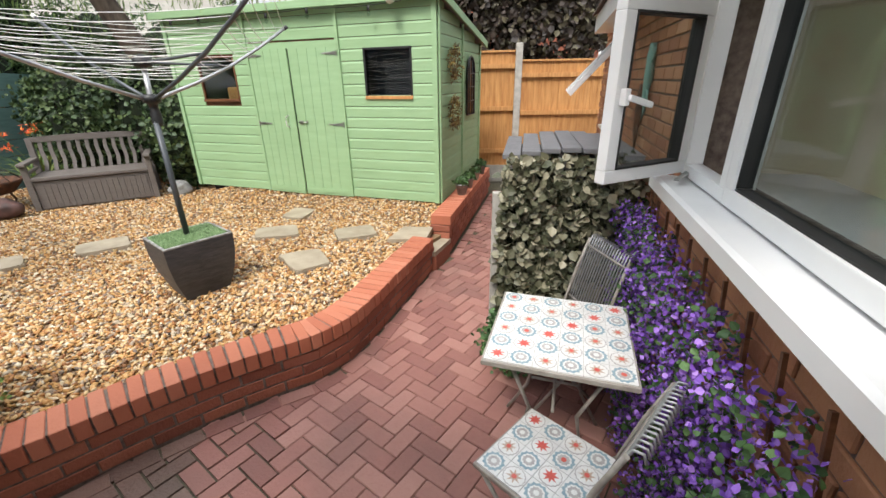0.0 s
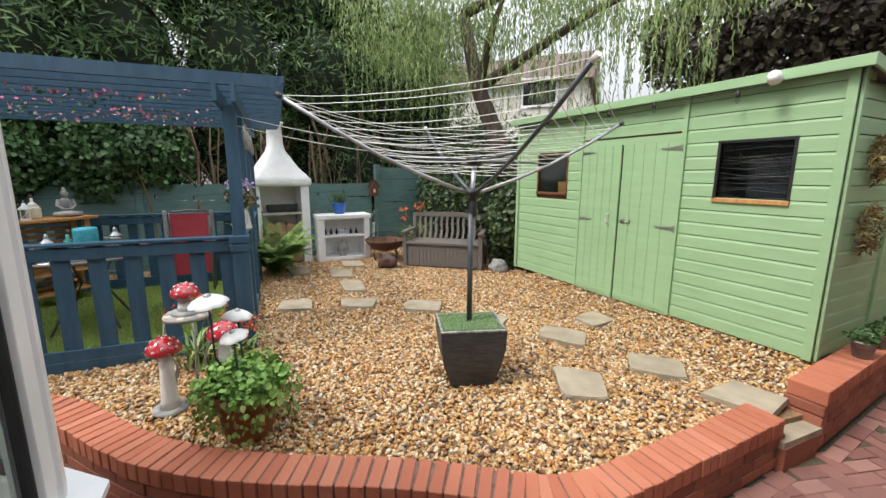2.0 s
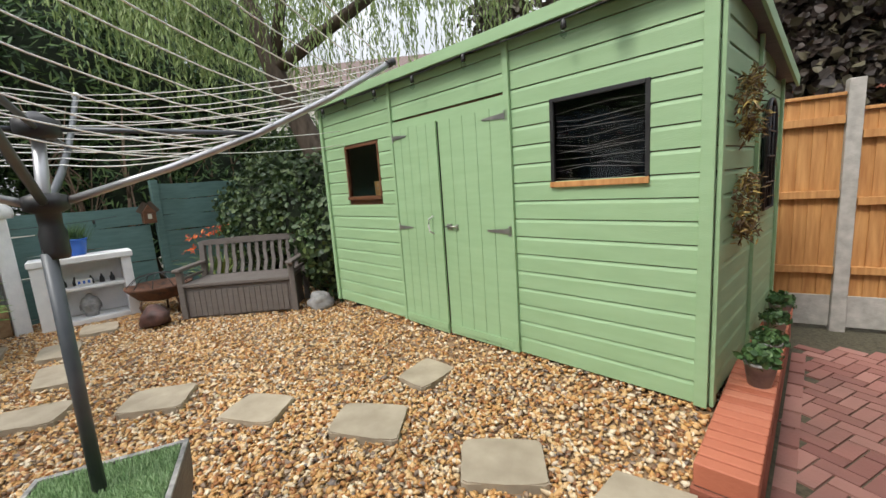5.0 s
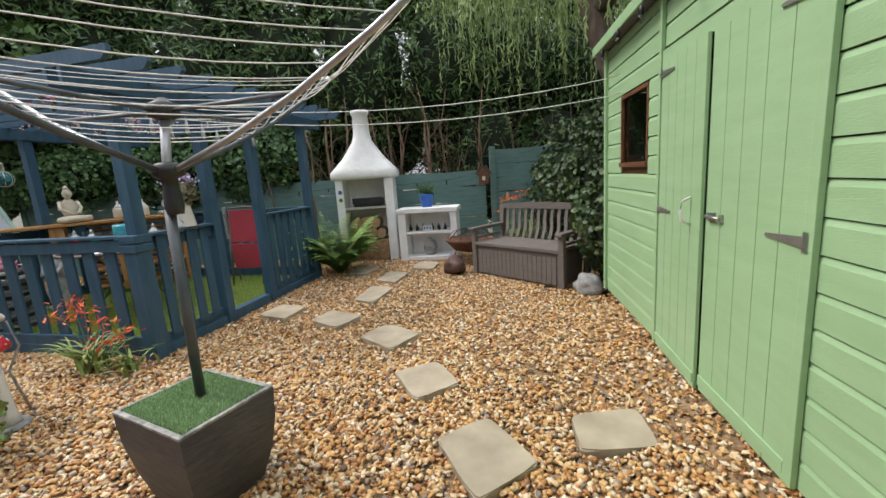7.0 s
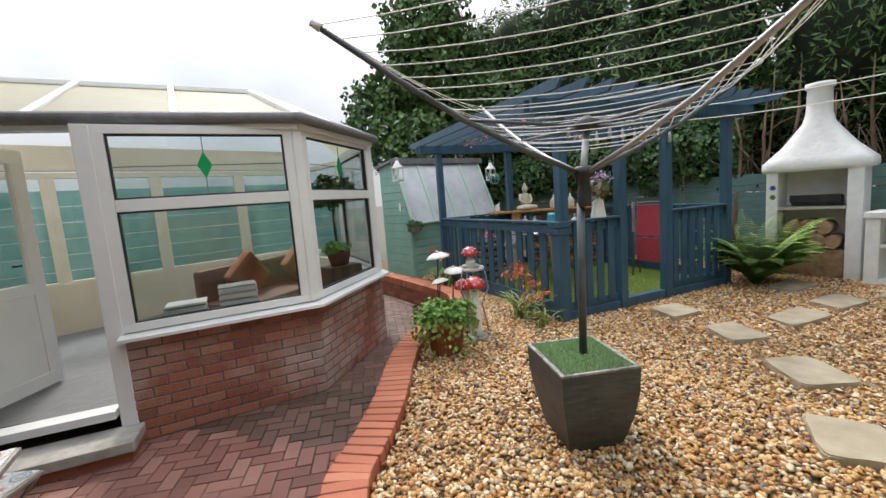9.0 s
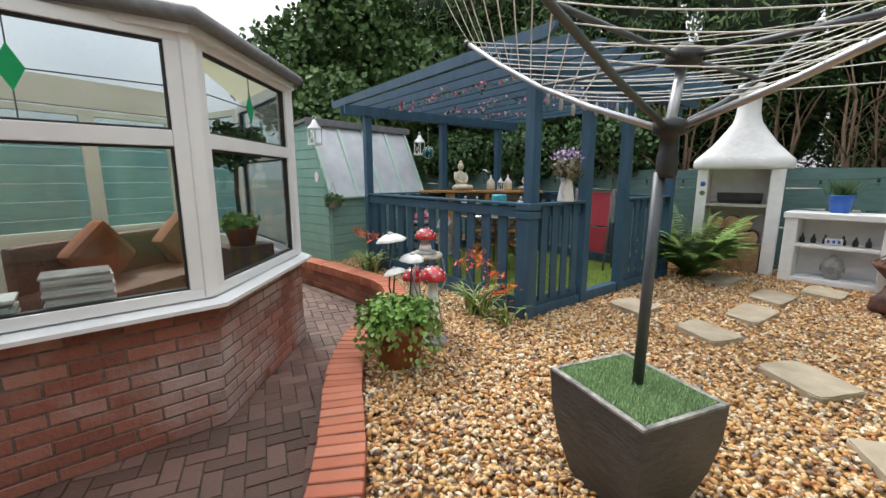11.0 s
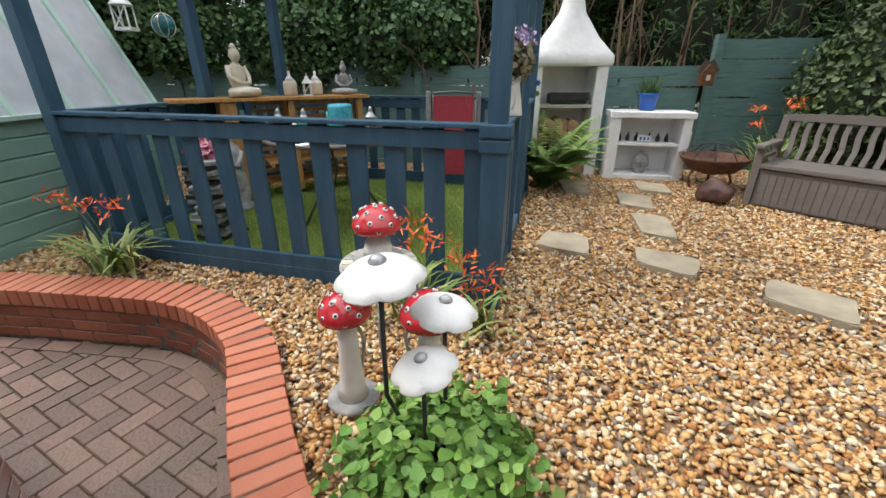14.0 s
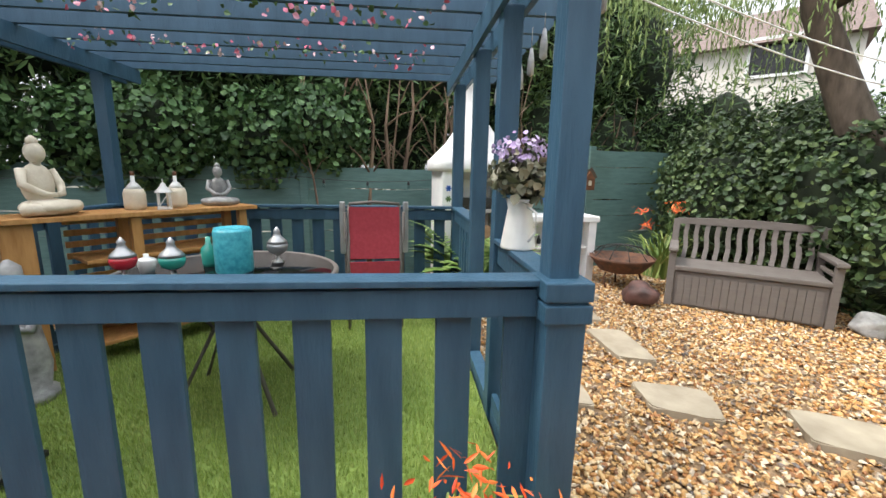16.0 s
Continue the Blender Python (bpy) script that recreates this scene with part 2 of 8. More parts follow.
M["turq"] = mat("turquoise_ceramic", two((0.02, 0.25, 0.33), (0.08, 0.45, 0.52)), 0.4, 40, bump=0.3)
M["cream"] = mat("cream_stone", two((0.56, 0.49, 0.37), (0.7, 0.64, 0.52)), 0.7, 14, bump=0.3)
M["greystone"] = mat("grey_stone", two((0.2, 0.2, 0.2), (0.42, 0.42, 0.41)), 0.8, 14, bump=0.4)
M["rock"] = mat("dark_rock", two((0.035, 0.02, 0.018), (0.13, 0.06, 0.05)), 0.6, 9, bump=0.9, bscale=18)
M["log"] = mat("log_end", two((0.24, 0.14, 0.07), (0.42, 0.28, 0.16)), 0.8, 14, bump=0.4)
M["boxlid"] = mat("grey_lid", two((0.13, 0.13, 0.14), (0.19, 0.19, 0.2)), 0.6, 8, bump=0.3, stretch=(1, 6, 1), stain=0.3)
M["houserender"] = mat("pale_render", two((0.6, 0.57, 0.52), (0.7, 0.67, 0.61)), 0.8, 5, bump=0.2)
M["rooftile"] = mat("roof_tiles", two((0.1, 0.07, 0.06), (0.2, 0.14, 0.12)), 0.8, 9, bump=0.5)
M["interior"] = mat("cream_wall", two((0.6, 0.55, 0.42), (0.68, 0.62, 0.5)), 0.7, 3, bump=0.1)
M["wicker"] = mat("brown_wicker", two((0.09, 0.035, 0.02), (0.17, 0.08, 0.045)), 0.7, 40, bump=0.8)
M["cream_frame"] = mat("cream_plastic", two((0.62, 0.59, 0.46), (0.7, 0.66, 0.54)), 0.4, 5, bump=0.03, stain=0.15)
M["polyroof"] = mat("milky_roof_sheet", two((0.62, 0.6, 0.48), (0.7, 0.69, 0.6)), 0.35, 5, bump=0.1, stain=0.3)
M["palewindow"] = mat("pale_teal_boards", two((0.22, 0.42, 0.40), (0.3, 0.52, 0.49)), 0.7, 5, bump=0.3, stretch=(1, 1, 6))
nt_ = M["polyroof"].node_tree
tl = nt_.nodes.new("ShaderNodeBsdfTranslucent")
tl.inputs[0].default_value = (0.86, 0.82, 0.68, 1)
mxs = nt_.nodes.new("ShaderNodeMixShader")
mxs.inputs[0].default_value = 0.6
nt_.links.new(nt_.nodes["Principled BSDF"].outputs[0], mxs.inputs[1])
nt_.links.new(tl.outputs[0], mxs.inputs[2])
nt_.links.new(mxs.outputs[0], nt_.nodes["Material Output"].inputs[0])
M["asphalt"] = mat("grey_ground", two((0.08, 0.08, 0.06), (0.14, 0.13, 0.1)), 0.9, 5, bump=0.5)


def glass(name, tint=(1, 1, 1), rough=0.0):
    m = bpy.data.materials.new(name)
    m.use_nodes = True
    nt = m.node_tree
    nt.nodes.clear()
    o = nt.nodes.new("ShaderNodeOutputMaterial")
    mx = nt.nodes.new("ShaderNodeMixShader")
    t = nt.nodes.new("ShaderNodeBsdfTransparent")
    t.inputs[0].default_value = (*tint, 1)
    g = nt.nodes.new("ShaderNodeBsdfGlossy")
    g.inputs["Roughness"].default_value = rough
    lw = nt.nodes.new("ShaderNodeLayerWeight")
    lw.inputs[0].default_value = 0.5
    f = nt.nodes.new("ShaderNodeMath")
    f.operation = "POWER"
    f.inputs[1].default_value = 4.5
    nt.links.new(lw.outputs["Facing"], f.inputs[0])
    ml = nt.nodes.new("ShaderNodeMath")
    ml.operation = "MULTIPLY_ADD"
    ml.inputs[1].default_value, ml.inputs[2].default_value = 0.85, 0.045
    nt.links.new(f.outputs[0], ml.inputs[0])
    nt.links.new(ml.outputs[0], mx.inputs[0])
    nt.links.new(t.outputs[0], mx.inputs[1])
    nt.links.new(g.outputs[0], mx.inputs[2])
    nt.links.new(mx.outputs[0], o.inputs[0])
    return m


M["glass"] = glass("glass", (0.86, 0.9, 0.9))
M["darkglass"] = mat("dark_glass", two((0.006, 0.007, 0.008), (0.02, 0.02, 0.022)), 0.08, 8, bump=0.05)
M["milky"] = mat("milky_plastic_pane", two((0.5, 0.52, 0.55), (0.62, 0.64, 0.67)), 0.25, 5, bump=0.1, stain=0.2)
M["colglass"] = mat("green_glass", two((0.01, 0.3, 0.1), (0.03, 0.4, 0.15)), 0.15, 5, bump=0)
M["blueglass"] = mat("blue_green_glass", two((0.02, 0.18, 0.22), (0.05, 0.3, 0.34)), 0.08, 5, bump=0, trans=0.5)


# ---- mesh helpers ----
def bx(bm, c, s, rot=None, bev=0.0):
    """A box at c of size s; bev rounds its edges."""
    m = Matrix.Translation(c) @ (rot.to_4x4() if rot else Matrix()) @ Matrix.Diagonal((*s, 1))
    r = bmesh.ops.create_cube(bm, size=1, matrix=m)
    if bev:
        es = list({e for v in r["verts"] for e in v.link_edges})
        bmesh.ops.bevel(bm, geom=es, offset=bev, segments=2, affect="EDGES", profile=0.6)


def beam(bm, a, b_, w, h, bev=0.0, up=(0, 0, 1)):
    """A bar from a to b_ of width w and height h."""
    a, b_ = Vector(a), Vector(b_)
    d = (b_ - a)
    y = d.normalized()
    u = Vector(up)
    x = y.cross(u)
    if x.length < 1e-4:
        x = y.cross(Vector((1, 0, 0)))
    x.normalize()
    z = x.cross(y)
    bx(bm, (a + b_) / 2, (w, d.length, h), Matrix((x, y, z)).transposed(), bev)


def tube(bm, pts, r, seg=8, closed=False):
    pts = [Vector(p) for p in pts]
    rings = []
    n = len(pts)
    for i, p in enumerate(pts):
        d = (pts[(i + 1) % n] - pts[i - 1]) if closed else (pts[min(i + 1, n - 1)] - pts[max(i - 1, 0)])
        d.normalize()
        x = d.cross(Vector((0.13, 0.21, 0.97)))
        if x.length < 0.05:
            x = d.cross(Vector((1, 0, 0)))
        x.normalize()
        y = d.cross(x)
        rr = r[i] if isinstance(r, (list, tuple)) else r
        rings.append([bm.verts.new(p + rr * (math.cos(a) * x + math.sin(a) * y)) for a in (2 * math.pi * k / seg for k in range(seg))])
    for i in range(n if closed else n - 1):
        A, B = rings[i], rings[(i + 1) % n]
        for k in range(seg):
            bm.faces.new((A[k], A[(k + 1) % seg], B[(k + 1) % seg], B[k])).smooth = True
    if not closed:
        bm.faces.new(rings[0][::-1])
        bm.faces.new(rings[-1])


def lathe(bm, prof, c=(0, 0, 0), seg=20, sx=1.0, sy=1.0):
    rings = []
    c = Vector(c)
    for r, z in prof:
        rings.append([bm.verts.new(c + Vector((sx * max(r, 1e-4) * math.cos(2 * math.pi * k / seg), sy * max(r, 1e-4) * math.sin(2 * math.pi * k / seg), z))) for k in range(seg)])
    for A, B in zip(rings, rings[1:]):
        for k in range(seg):
            bm.faces.new((A[k], A[(k + 1) % seg], B[(k + 1) % seg], B[k])).smooth = True
    bm.faces.new(rings[0][::-1])
    bm.faces.new(rings[-1])


def prism(bm, pts, z0, z1, ax=2):
    """Extrudes a flat outline along z (ax 2) or y (ax 1: the outline is in x, z)."""
    def P(p, h):
        return (p[0], p[1], h) if ax == 2 else (p[0], h, p[1])
    lo = [bm.verts.new(P(p, z0)) for p in pts]
    hi = [bm.verts.new(P(p, z1)) for p in pts]
    bm.faces.new(lo[::-1])
    bm.faces.new(hi)
    n = len(pts)
    for k in range(n):
        bm.faces.new((lo[k], lo[(k + 1) % n], hi[(k + 1) % n], hi[k]))


def part(name, bm, material, parent=None, label="", kind="", at=None):
    bmesh.ops.recalc_face_normals(bm, faces=bm.faces)
    me = bpy.data.meshes.new(name)
    bm.to_mesh(me)
    bm.free()
    me.materials.append(M[material] if isinstance(material, str) else material)
    ob = new(name, me)
    if parent is not None:
        ob.parent = parent
    if at is not None:
        ob.matrix_basis = at
    return tagged(ob, label, kind=kind)


def thing(name, label, category, x=0.0, y=0.0, z=0.0, rz=0.0, group="", kind=""):
    e = new(name)
    e.empty_display_size = 0.1
    e.matrix_basis = pose(x, y, z, 0, 0, rz)
    return tagged(e, label, category, group, kind)


def shared(name, me, parent, m):
    ob = new(name, me)
    ob.parent = parent
    ob.matrix_basis = m
    return ob


def mesh_of(bm, name, material):
    bmesh.ops.recalc_face_normals(bm, faces=bm.faces)
    me = bpy.data.meshes.new(name)
    bm.to_mesh(me)
    bm.free()
    me.materials.append(M[material])
    return me


def B():
    return bmesh.new()


def np_mesh(name, V, F, material, smooth=False):
    """A mesh from arrays: V (n, 3), F (m, k)."""
    me = bpy.data.meshes.new(name)
    V, F = np.asarray(V, dtype=np.float32), np.asarray(F, dtype=np.int32)
    k = F.shape[1]
    me.vertices.add(len(V))
    me.vertices.foreach_set("co", V.ravel())
    me.loops.add(F.size)
    me.loops.foreach_set("vertex_index", F.ravel())
    me.polygons.add(len(F))
    me.polygons.foreach_set("loop_start", np.arange(0, F.size, k, dtype=np.int32))
    me.polygons.foreach_set("use_smooth", np.full(len(F), smooth))
    me.update(calc_edges=True)
    me.validate()
    me.materials.append(M[material])
    return me


rng = np.random.default_rng(7)


def frames_for(n, normals=None, spread=1.0):
    """n random turns; with normals, leaves that face roughly along them."""
    z = rng.normal(size=(n, 3)) * spread
    if normals is not None:
        z = z + normals
    z /= np.linalg.norm(z, axis=1, keepdims=True) + 1e-9
    r = rng.normal(size=(n, 3))
    x = np.cross(r, z)
    x /= np.linalg.norm(x, axis=1, keepdims=True) + 1e-9
    return x, np.cross(z, x), z


LEAF = np.array([(0, 0, 0), (0.5, 0.35, 0.12), (0.42, 0.75, 0.05), (0, 1.15, -0.06), (-0.42, 0.75, 0.05), (-0.5, 0.35, 0.12)])
SLIM = np.array([(0, 0, 0), (0.13, 0.35, 0.03), (0.1, 0.8, 0), (0, 1.2, -0.05), (-0.1, 0.8, 0), (-0.13, 0.35, 0.03)])


def leaves(centres, size, normals=None, spread=1.0, shape=LEAF, hang=False):
    n = len(centres)
    x, y, z = frames_for(n, normals, spread)
    if hang:
        y = np.tile((0.0, 0.0, -1.0), (n, 1)) + rng.normal(size=(n, 3)) * 0.25
        y /= np.linalg.norm(y, axis=1, keepdims=True)
        x = np.cross(y, rng.normal(size=(n, 3)))
        x /= np.linalg.norm(x, axis=1, keepdims=True)
        z = np.cross(x, y)
    s = (size * rng.uniform(0.65, 1.3, n))[:, None, None]
    L = shape[None]
    V = centres[:, None, :] + s * (L[:, :, 0:1] * x[:, None] + L[:, :, 1:2] * y[:, None] + L[:, :, 2:3] * z[:, None])
    k = len(shape)
    base = (np.arange(n) * k)[:, None]
    F = np.concatenate([base + np.array([[0, 1, 2, 3]]), base + np.array([[0, 3, 4, 5]])])
    return V.reshape(-1, 3), F


def blob_points(n, c, r, hollow=0.55):
    """Points through the outer part of an ellipsoid, with a lumpy outline."""
    d = rng.normal(size=(n, 3))
    d /= np.linalg.norm(d, axis=1, keepdims=True)
    q = rng.uniform(hollow, 1.0, n) ** 0.6
    lump = 1 + 0.16 * np.sin(5 * d[:, 0] + 3 * c[0]) * np.cos(6 * d[:, 2] + c[1]) + 0.1 * np.sin(11 * d[:, 1])
    return np.array(c) + d * np.array(r) * (q * lump)[:, None], d


def stone_mesh(pts, radii, flat=0.6, fine=True):
    """Pebbles at pts: squashed, uneven little solids."""
    if fine:
        g = (1 + 5 ** 0.5) / 2
        sv = np.array([(-1, g, 0), (1, g, 0), (-1, -g, 0), (1, -g, 0), (0, -1, g), (0, 1, g), (0, -1, -g), (0, 1, -g), (g, 0, -1), (g, 0, 1), (-g, 0, -1), (-g, 0, 1)]) / 1.9
        sf = np.array([(0, 11, 5), (0, 5, 1), (0, 1, 7), (0, 7, 10), (0, 10, 11), (1, 5, 9), (5, 11, 4), (11, 10, 2), (10, 7, 6), (7, 1, 8), (3, 9, 4), (3, 4, 2), (3, 2, 6), (3, 6, 8), (3, 8, 9), (4, 9, 5), (2, 4, 11), (6, 2, 10), (8, 6, 7), (9, 8, 1)])
    else:
        sv = np.array([(1, 0, 0), (0, 1, 0), (-1, 0, 0), (0, -1, 0), (0, 0, 1), (0, 0, -1.0)])
        sf = np.array([(0, 1, 4), (1, 2, 4), (2, 3, 4), (3, 0, 4), (1, 0, 5), (2, 1, 5), (3, 2, 5), (0, 3, 5)])
    n = len(pts)
    x, y, z = frames_for(n, np.tile((0, 0, 1.6), (n, 1)), 0.7)
    L = sv[None] * (1 + 0.28 * rng.normal(size=(n, len(sv), 1)))
    ax = np.stack([rng.uniform(0.9, 1.35, n), rng.uniform(0.65, 1.0, n), rng.uniform(0.35, 0.75, n)], 1) * radii[:, None]
    L = L * ax[:, None, :]
    V = pts[:, None] + L[:, :, 0:1] * x[:, None] + L[:, :, 1:2] * y[:, None] + L[:, :, 2:3] * z[:, None]
    F = (np.arange(n) * len(sv))[:, None, None] + sf[None]
    return V.reshape(-1, 3), F.reshape(-1, 3)


def inside(P, poly):
    x, y = P[:, 0], P[:, 1]
    c = np.zeros(len(P), bool)
    n = len(poly)
    for i in range(n):
        (x0, y0), (x1, y1) = poly[i], poly[i - 1]
        with np.errstate(divide="ignore", invalid="ignore"):
            c ^= ((y0 > y) != (y1 > y)) & (x < (x1 - x0) * (y - y0) / ((y1 - y0) or 1e-9) + x0)
    return c

# ---- ground and retaining wall ----
PAVE, COP = -0.28, 0.06
WALL = [(-0.10, 4.36), (-0.22, 3.95), (-0.34, 3.55), (-0.44, 3.2), (-0.54, 2.93), (-0.70, 2.71), (-0.90, 2.58), (-1.16, 2.38), (-1.42, 2.14), (-1.65, 1.9), (-1.85, 1.72), (-2.05, 1.56), (-2.3, 1.40), (-2.6, 1.27), (-2.9, 1.16), (-3.18, 1.05), (-3.38, 0.90), (-3.54, 0.71), (-3.65, 0.48), (-3.74, 0.1), (-3.82, -0.25), (-3.9, -0.65), (-4.0, -1.2), (-4.1, -2.0)]


def resample(pts, step, start=0.0):
    """Points at even steps along a smoothed line, with the heading at each."""
    P = np.array(pts, float)
    d = np.r_[0, np.cumsum(np.linalg.norm(np.diff(P, axis=0), axis=1))]
    fine = np.arange(0, d[-1], 0.02)
    X, Y = np.interp(fine, d, P[:, 0]), np.interp(fine, d, P[:, 1])
    k = np.ones(9) / 9
    X, Y = np.convolve(np.pad(X, 4, "edge"), k, "valid"), np.convolve(np.pad(Y, 4, "edge"), k, "valid")
    s = np.arange(start, d[-1] - 0.02, step)
    x, y = np.interp(s, fine, X), np.interp(s, fine, Y)
    dx, dy = np.interp(s + 0.03, fine, X) - np.interp(s - 0.03, fine, X), np.interp(s + 0.03, fine, Y) - np.interp(s - 0.03, fine, Y)
    L = np.hypot(dx, dy)
    return [(a, b, math.degrees(math.atan2(q / l, p / l))) for a, b, p, q, l in zip(x, y, dx, dy, L)]


def offset(line, w):
    return [(x + w * math.sin(radians(a)), y - w * math.cos(radians(a))) for x, y, a in line]


bm = B()
bx(bm, (-3, 3, -0.5), (600, 600, 0.3))
part("ground", bm, "asphalt", kind="structure", label="dull earth and grass around the garden")
bm = B()
pave_poly = [(0.45, 9.0), (2.5, 9.0), (2.5, -1.5), (-5.0, -3.0), (-4.6, -2.4)] + [(x, y) for x, y in WALL[::-1]] + [(0.05, 4.7), (0.6, 7.2)]
prism(bm, [(0.3, 9.0), (3.4, 9.0), (3.4, -4.0), (-5.2, -4.0), (-5.0, 1.5), (-2.0, 2.5), (-0.6, 4.3), (-0.2, 4.7)], -0.36, PAVE - 0.012)
pavement = part("path", bm, "joint", kind="structure", label="block-paved path below the raised garden")
# raised gravel bed
edge_line = resample(WALL, 0.1)
GRAVEL = [(0.5, 7.3), (-0.06, 4.78)] + offset(edge_line, 0.2) + [(-4.6, -3.2), (-7.6, -3.2), (-8.2, 0.0), (-7.75, 2.07), (-6.95, 5.72), (-6.2, 9.2), (0.6, 9.2)]


def rise(x, y):
    """The gravel's height: banked up a little at the shed's front."""
    d = (5.72 - 0.281 * (x + 1.6)) - y
    return 0.13 * np.clip(1 - np.abs(d) / 0.55, 0, 1) ** 1.3 * np.clip((0.3 - x) / 0.3, 0, 1) * np.clip((x + 3.6) / 0.5, 0, 1)


gx, gy = np.meshgrid(np.linspace(-8.4, 0.8, 120), np.linspace(-3.4, 9.4, 160))
gz = rise(gx, gy) - 0.02 + rng.normal(size=gx.shape) * 0.003
keep = inside(np.c_[gx.ravel(), gy.ravel()], GRAVEL)
idx = np.arange(gx.size).reshape(gx.shape)
quads = np.c_[idx[:-1, :-1].ravel(), idx[:-1, 1:].ravel(), idx[1:, 1:].ravel(), idx[1:, :-1].ravel()]
quads = quads[keep[quads].all(1)]
bed = new("ground_bed", np_mesh("ground_bed", np.c_[gx.ravel(), gy.ravel(), gz.ravel()], quads, "soil", True))
tagged(bed, "sandy bed under the golden gravel", kind="structure")
bm = B()
prism(bm, offset(edge_line, 0.12) + [(-4.6, -3.2), (-7.6, -3.2), (-8.2, 0.0), (-7.7, 2.07), (-6.9, 5.72), (-6.2, 9.2), (0.3, 9.2), (0.45, 7.3), (-0.04, 4.76)], -0.34, -0.045)
part("ground_fill", bm, "soil", kind="structure", label="earth held behind the brick wall")


def coping_run(parent, line, z, mesh_, course_mesh, courses, face_len):
    for i, (x, y, a) in enumerate(line):
        o = offset([(x, y, a)], 0.1075 + rng.uniform(-0.003, 0.003))[0]
        shared("coping_brick", mesh_, parent, pose(o[0], o[1], z - 0.051 + rng.uniform(-0.002, 0.002), rng.uniform(-0.6, 0.6), rng.uniform(-0.6, 0.6), a))


def brick_mesh(name, l, w, h, material, bev=0.004):
    bm = B()
    bx(bm, (0, 0, 0), (l, w, h))
    bmesh.ops.bevel(bm, geom=bm.edges[:], offset=bev, segments=1, affect="EDGES")
    return mesh_of(bm, name, material)


cope_me = brick_mesh("coping_brick", 0.064, 0.215, 0.102, "coping")
brick_me = brick_mesh("brick", 0.215, 0.1, 0.065, "brick")
wall_low = thing("wall_retaining", "curving red brick retaining wall with a header coping", "wall", kind="structure")
bm = B()
core = resample(WALL, 0.08)
A, C_ = offset(core, 0.016), offset(core, 0.2)
for k in range(len(core) - 1):
    q = [A[k], A[k + 1], C_[k + 1], C_[k]]
    lo = [bm.verts.new((*p, PAVE - 0.05)) for p in q]
    hi = [bm.verts.new((*p, COP - 0.008)) for p in q]
    bm.faces.new(hi)
    bm.faces.new((lo[0], lo[1], hi[1], hi[0]))
    bm.faces.new((lo[3], lo[2], hi[2], hi[3]))
    if k == 0:
        bm.faces.new((lo[0], hi[0], hi[3], lo[3]))
part("mortar_core", bm, "mortar", wall_low)
# upper wall beside the shed
UP0, UP1, UPZ = (0.05, 4.72), (0.6, 7.3), 0.16
wall_up = thing("wall_upper", "straight red brick wall beside the shed", "wall", kind="structure")
ud = Vector((UP1[0] - UP0[0], UP1[1] - UP0[1], 0))
UL, ua = ud.length, math.degrees(math.atan2(ud.y, ud.x))
bm = B()
bx(bm, (UL / 2, 0.115, (UPZ - 0.01 + PAVE) / 2), (UL - 0.02, 0.19, UPZ - 0.02 - PAVE))
part("mortar_core", bm, "mortar", wall_up, at=pose(*UP0, 0, 0, 0, ua))
# step in the gap
step = thing("step", "worn sandstone step slab on bricks", "step", kind="structure")
bm = B()
prism(bm, [(-0.09, 4.34), (0.05, 4.72), (-0.2, 4.78), (-0.32, 4.4)], -0.13, -0.085)
part("slab", bm, "stone", step)
bm = B()
prism(bm, [(-0.18, 4.39), (-0.14, 4.74), (-0.45, 4.76), (-0.56, 4.38)], -0.02, 0.035)
part("slab", bm, "stone", step)
bm = B()
prism(bm, [(-0.08, 4.35), (0.04, 4.71), (-0.2, 4.75), (-0.3, 4.38)], PAVE - 0.02, -0.13)
part("riser", bm, "brick", step)
bm = B()
prism(bm, [(-0.2, 4.37), (-0.15, 4.75), (-0.24, 4.75), (-0.3, 4.37)], -0.1, -0.02)
part("riser", bm, "brick", step)


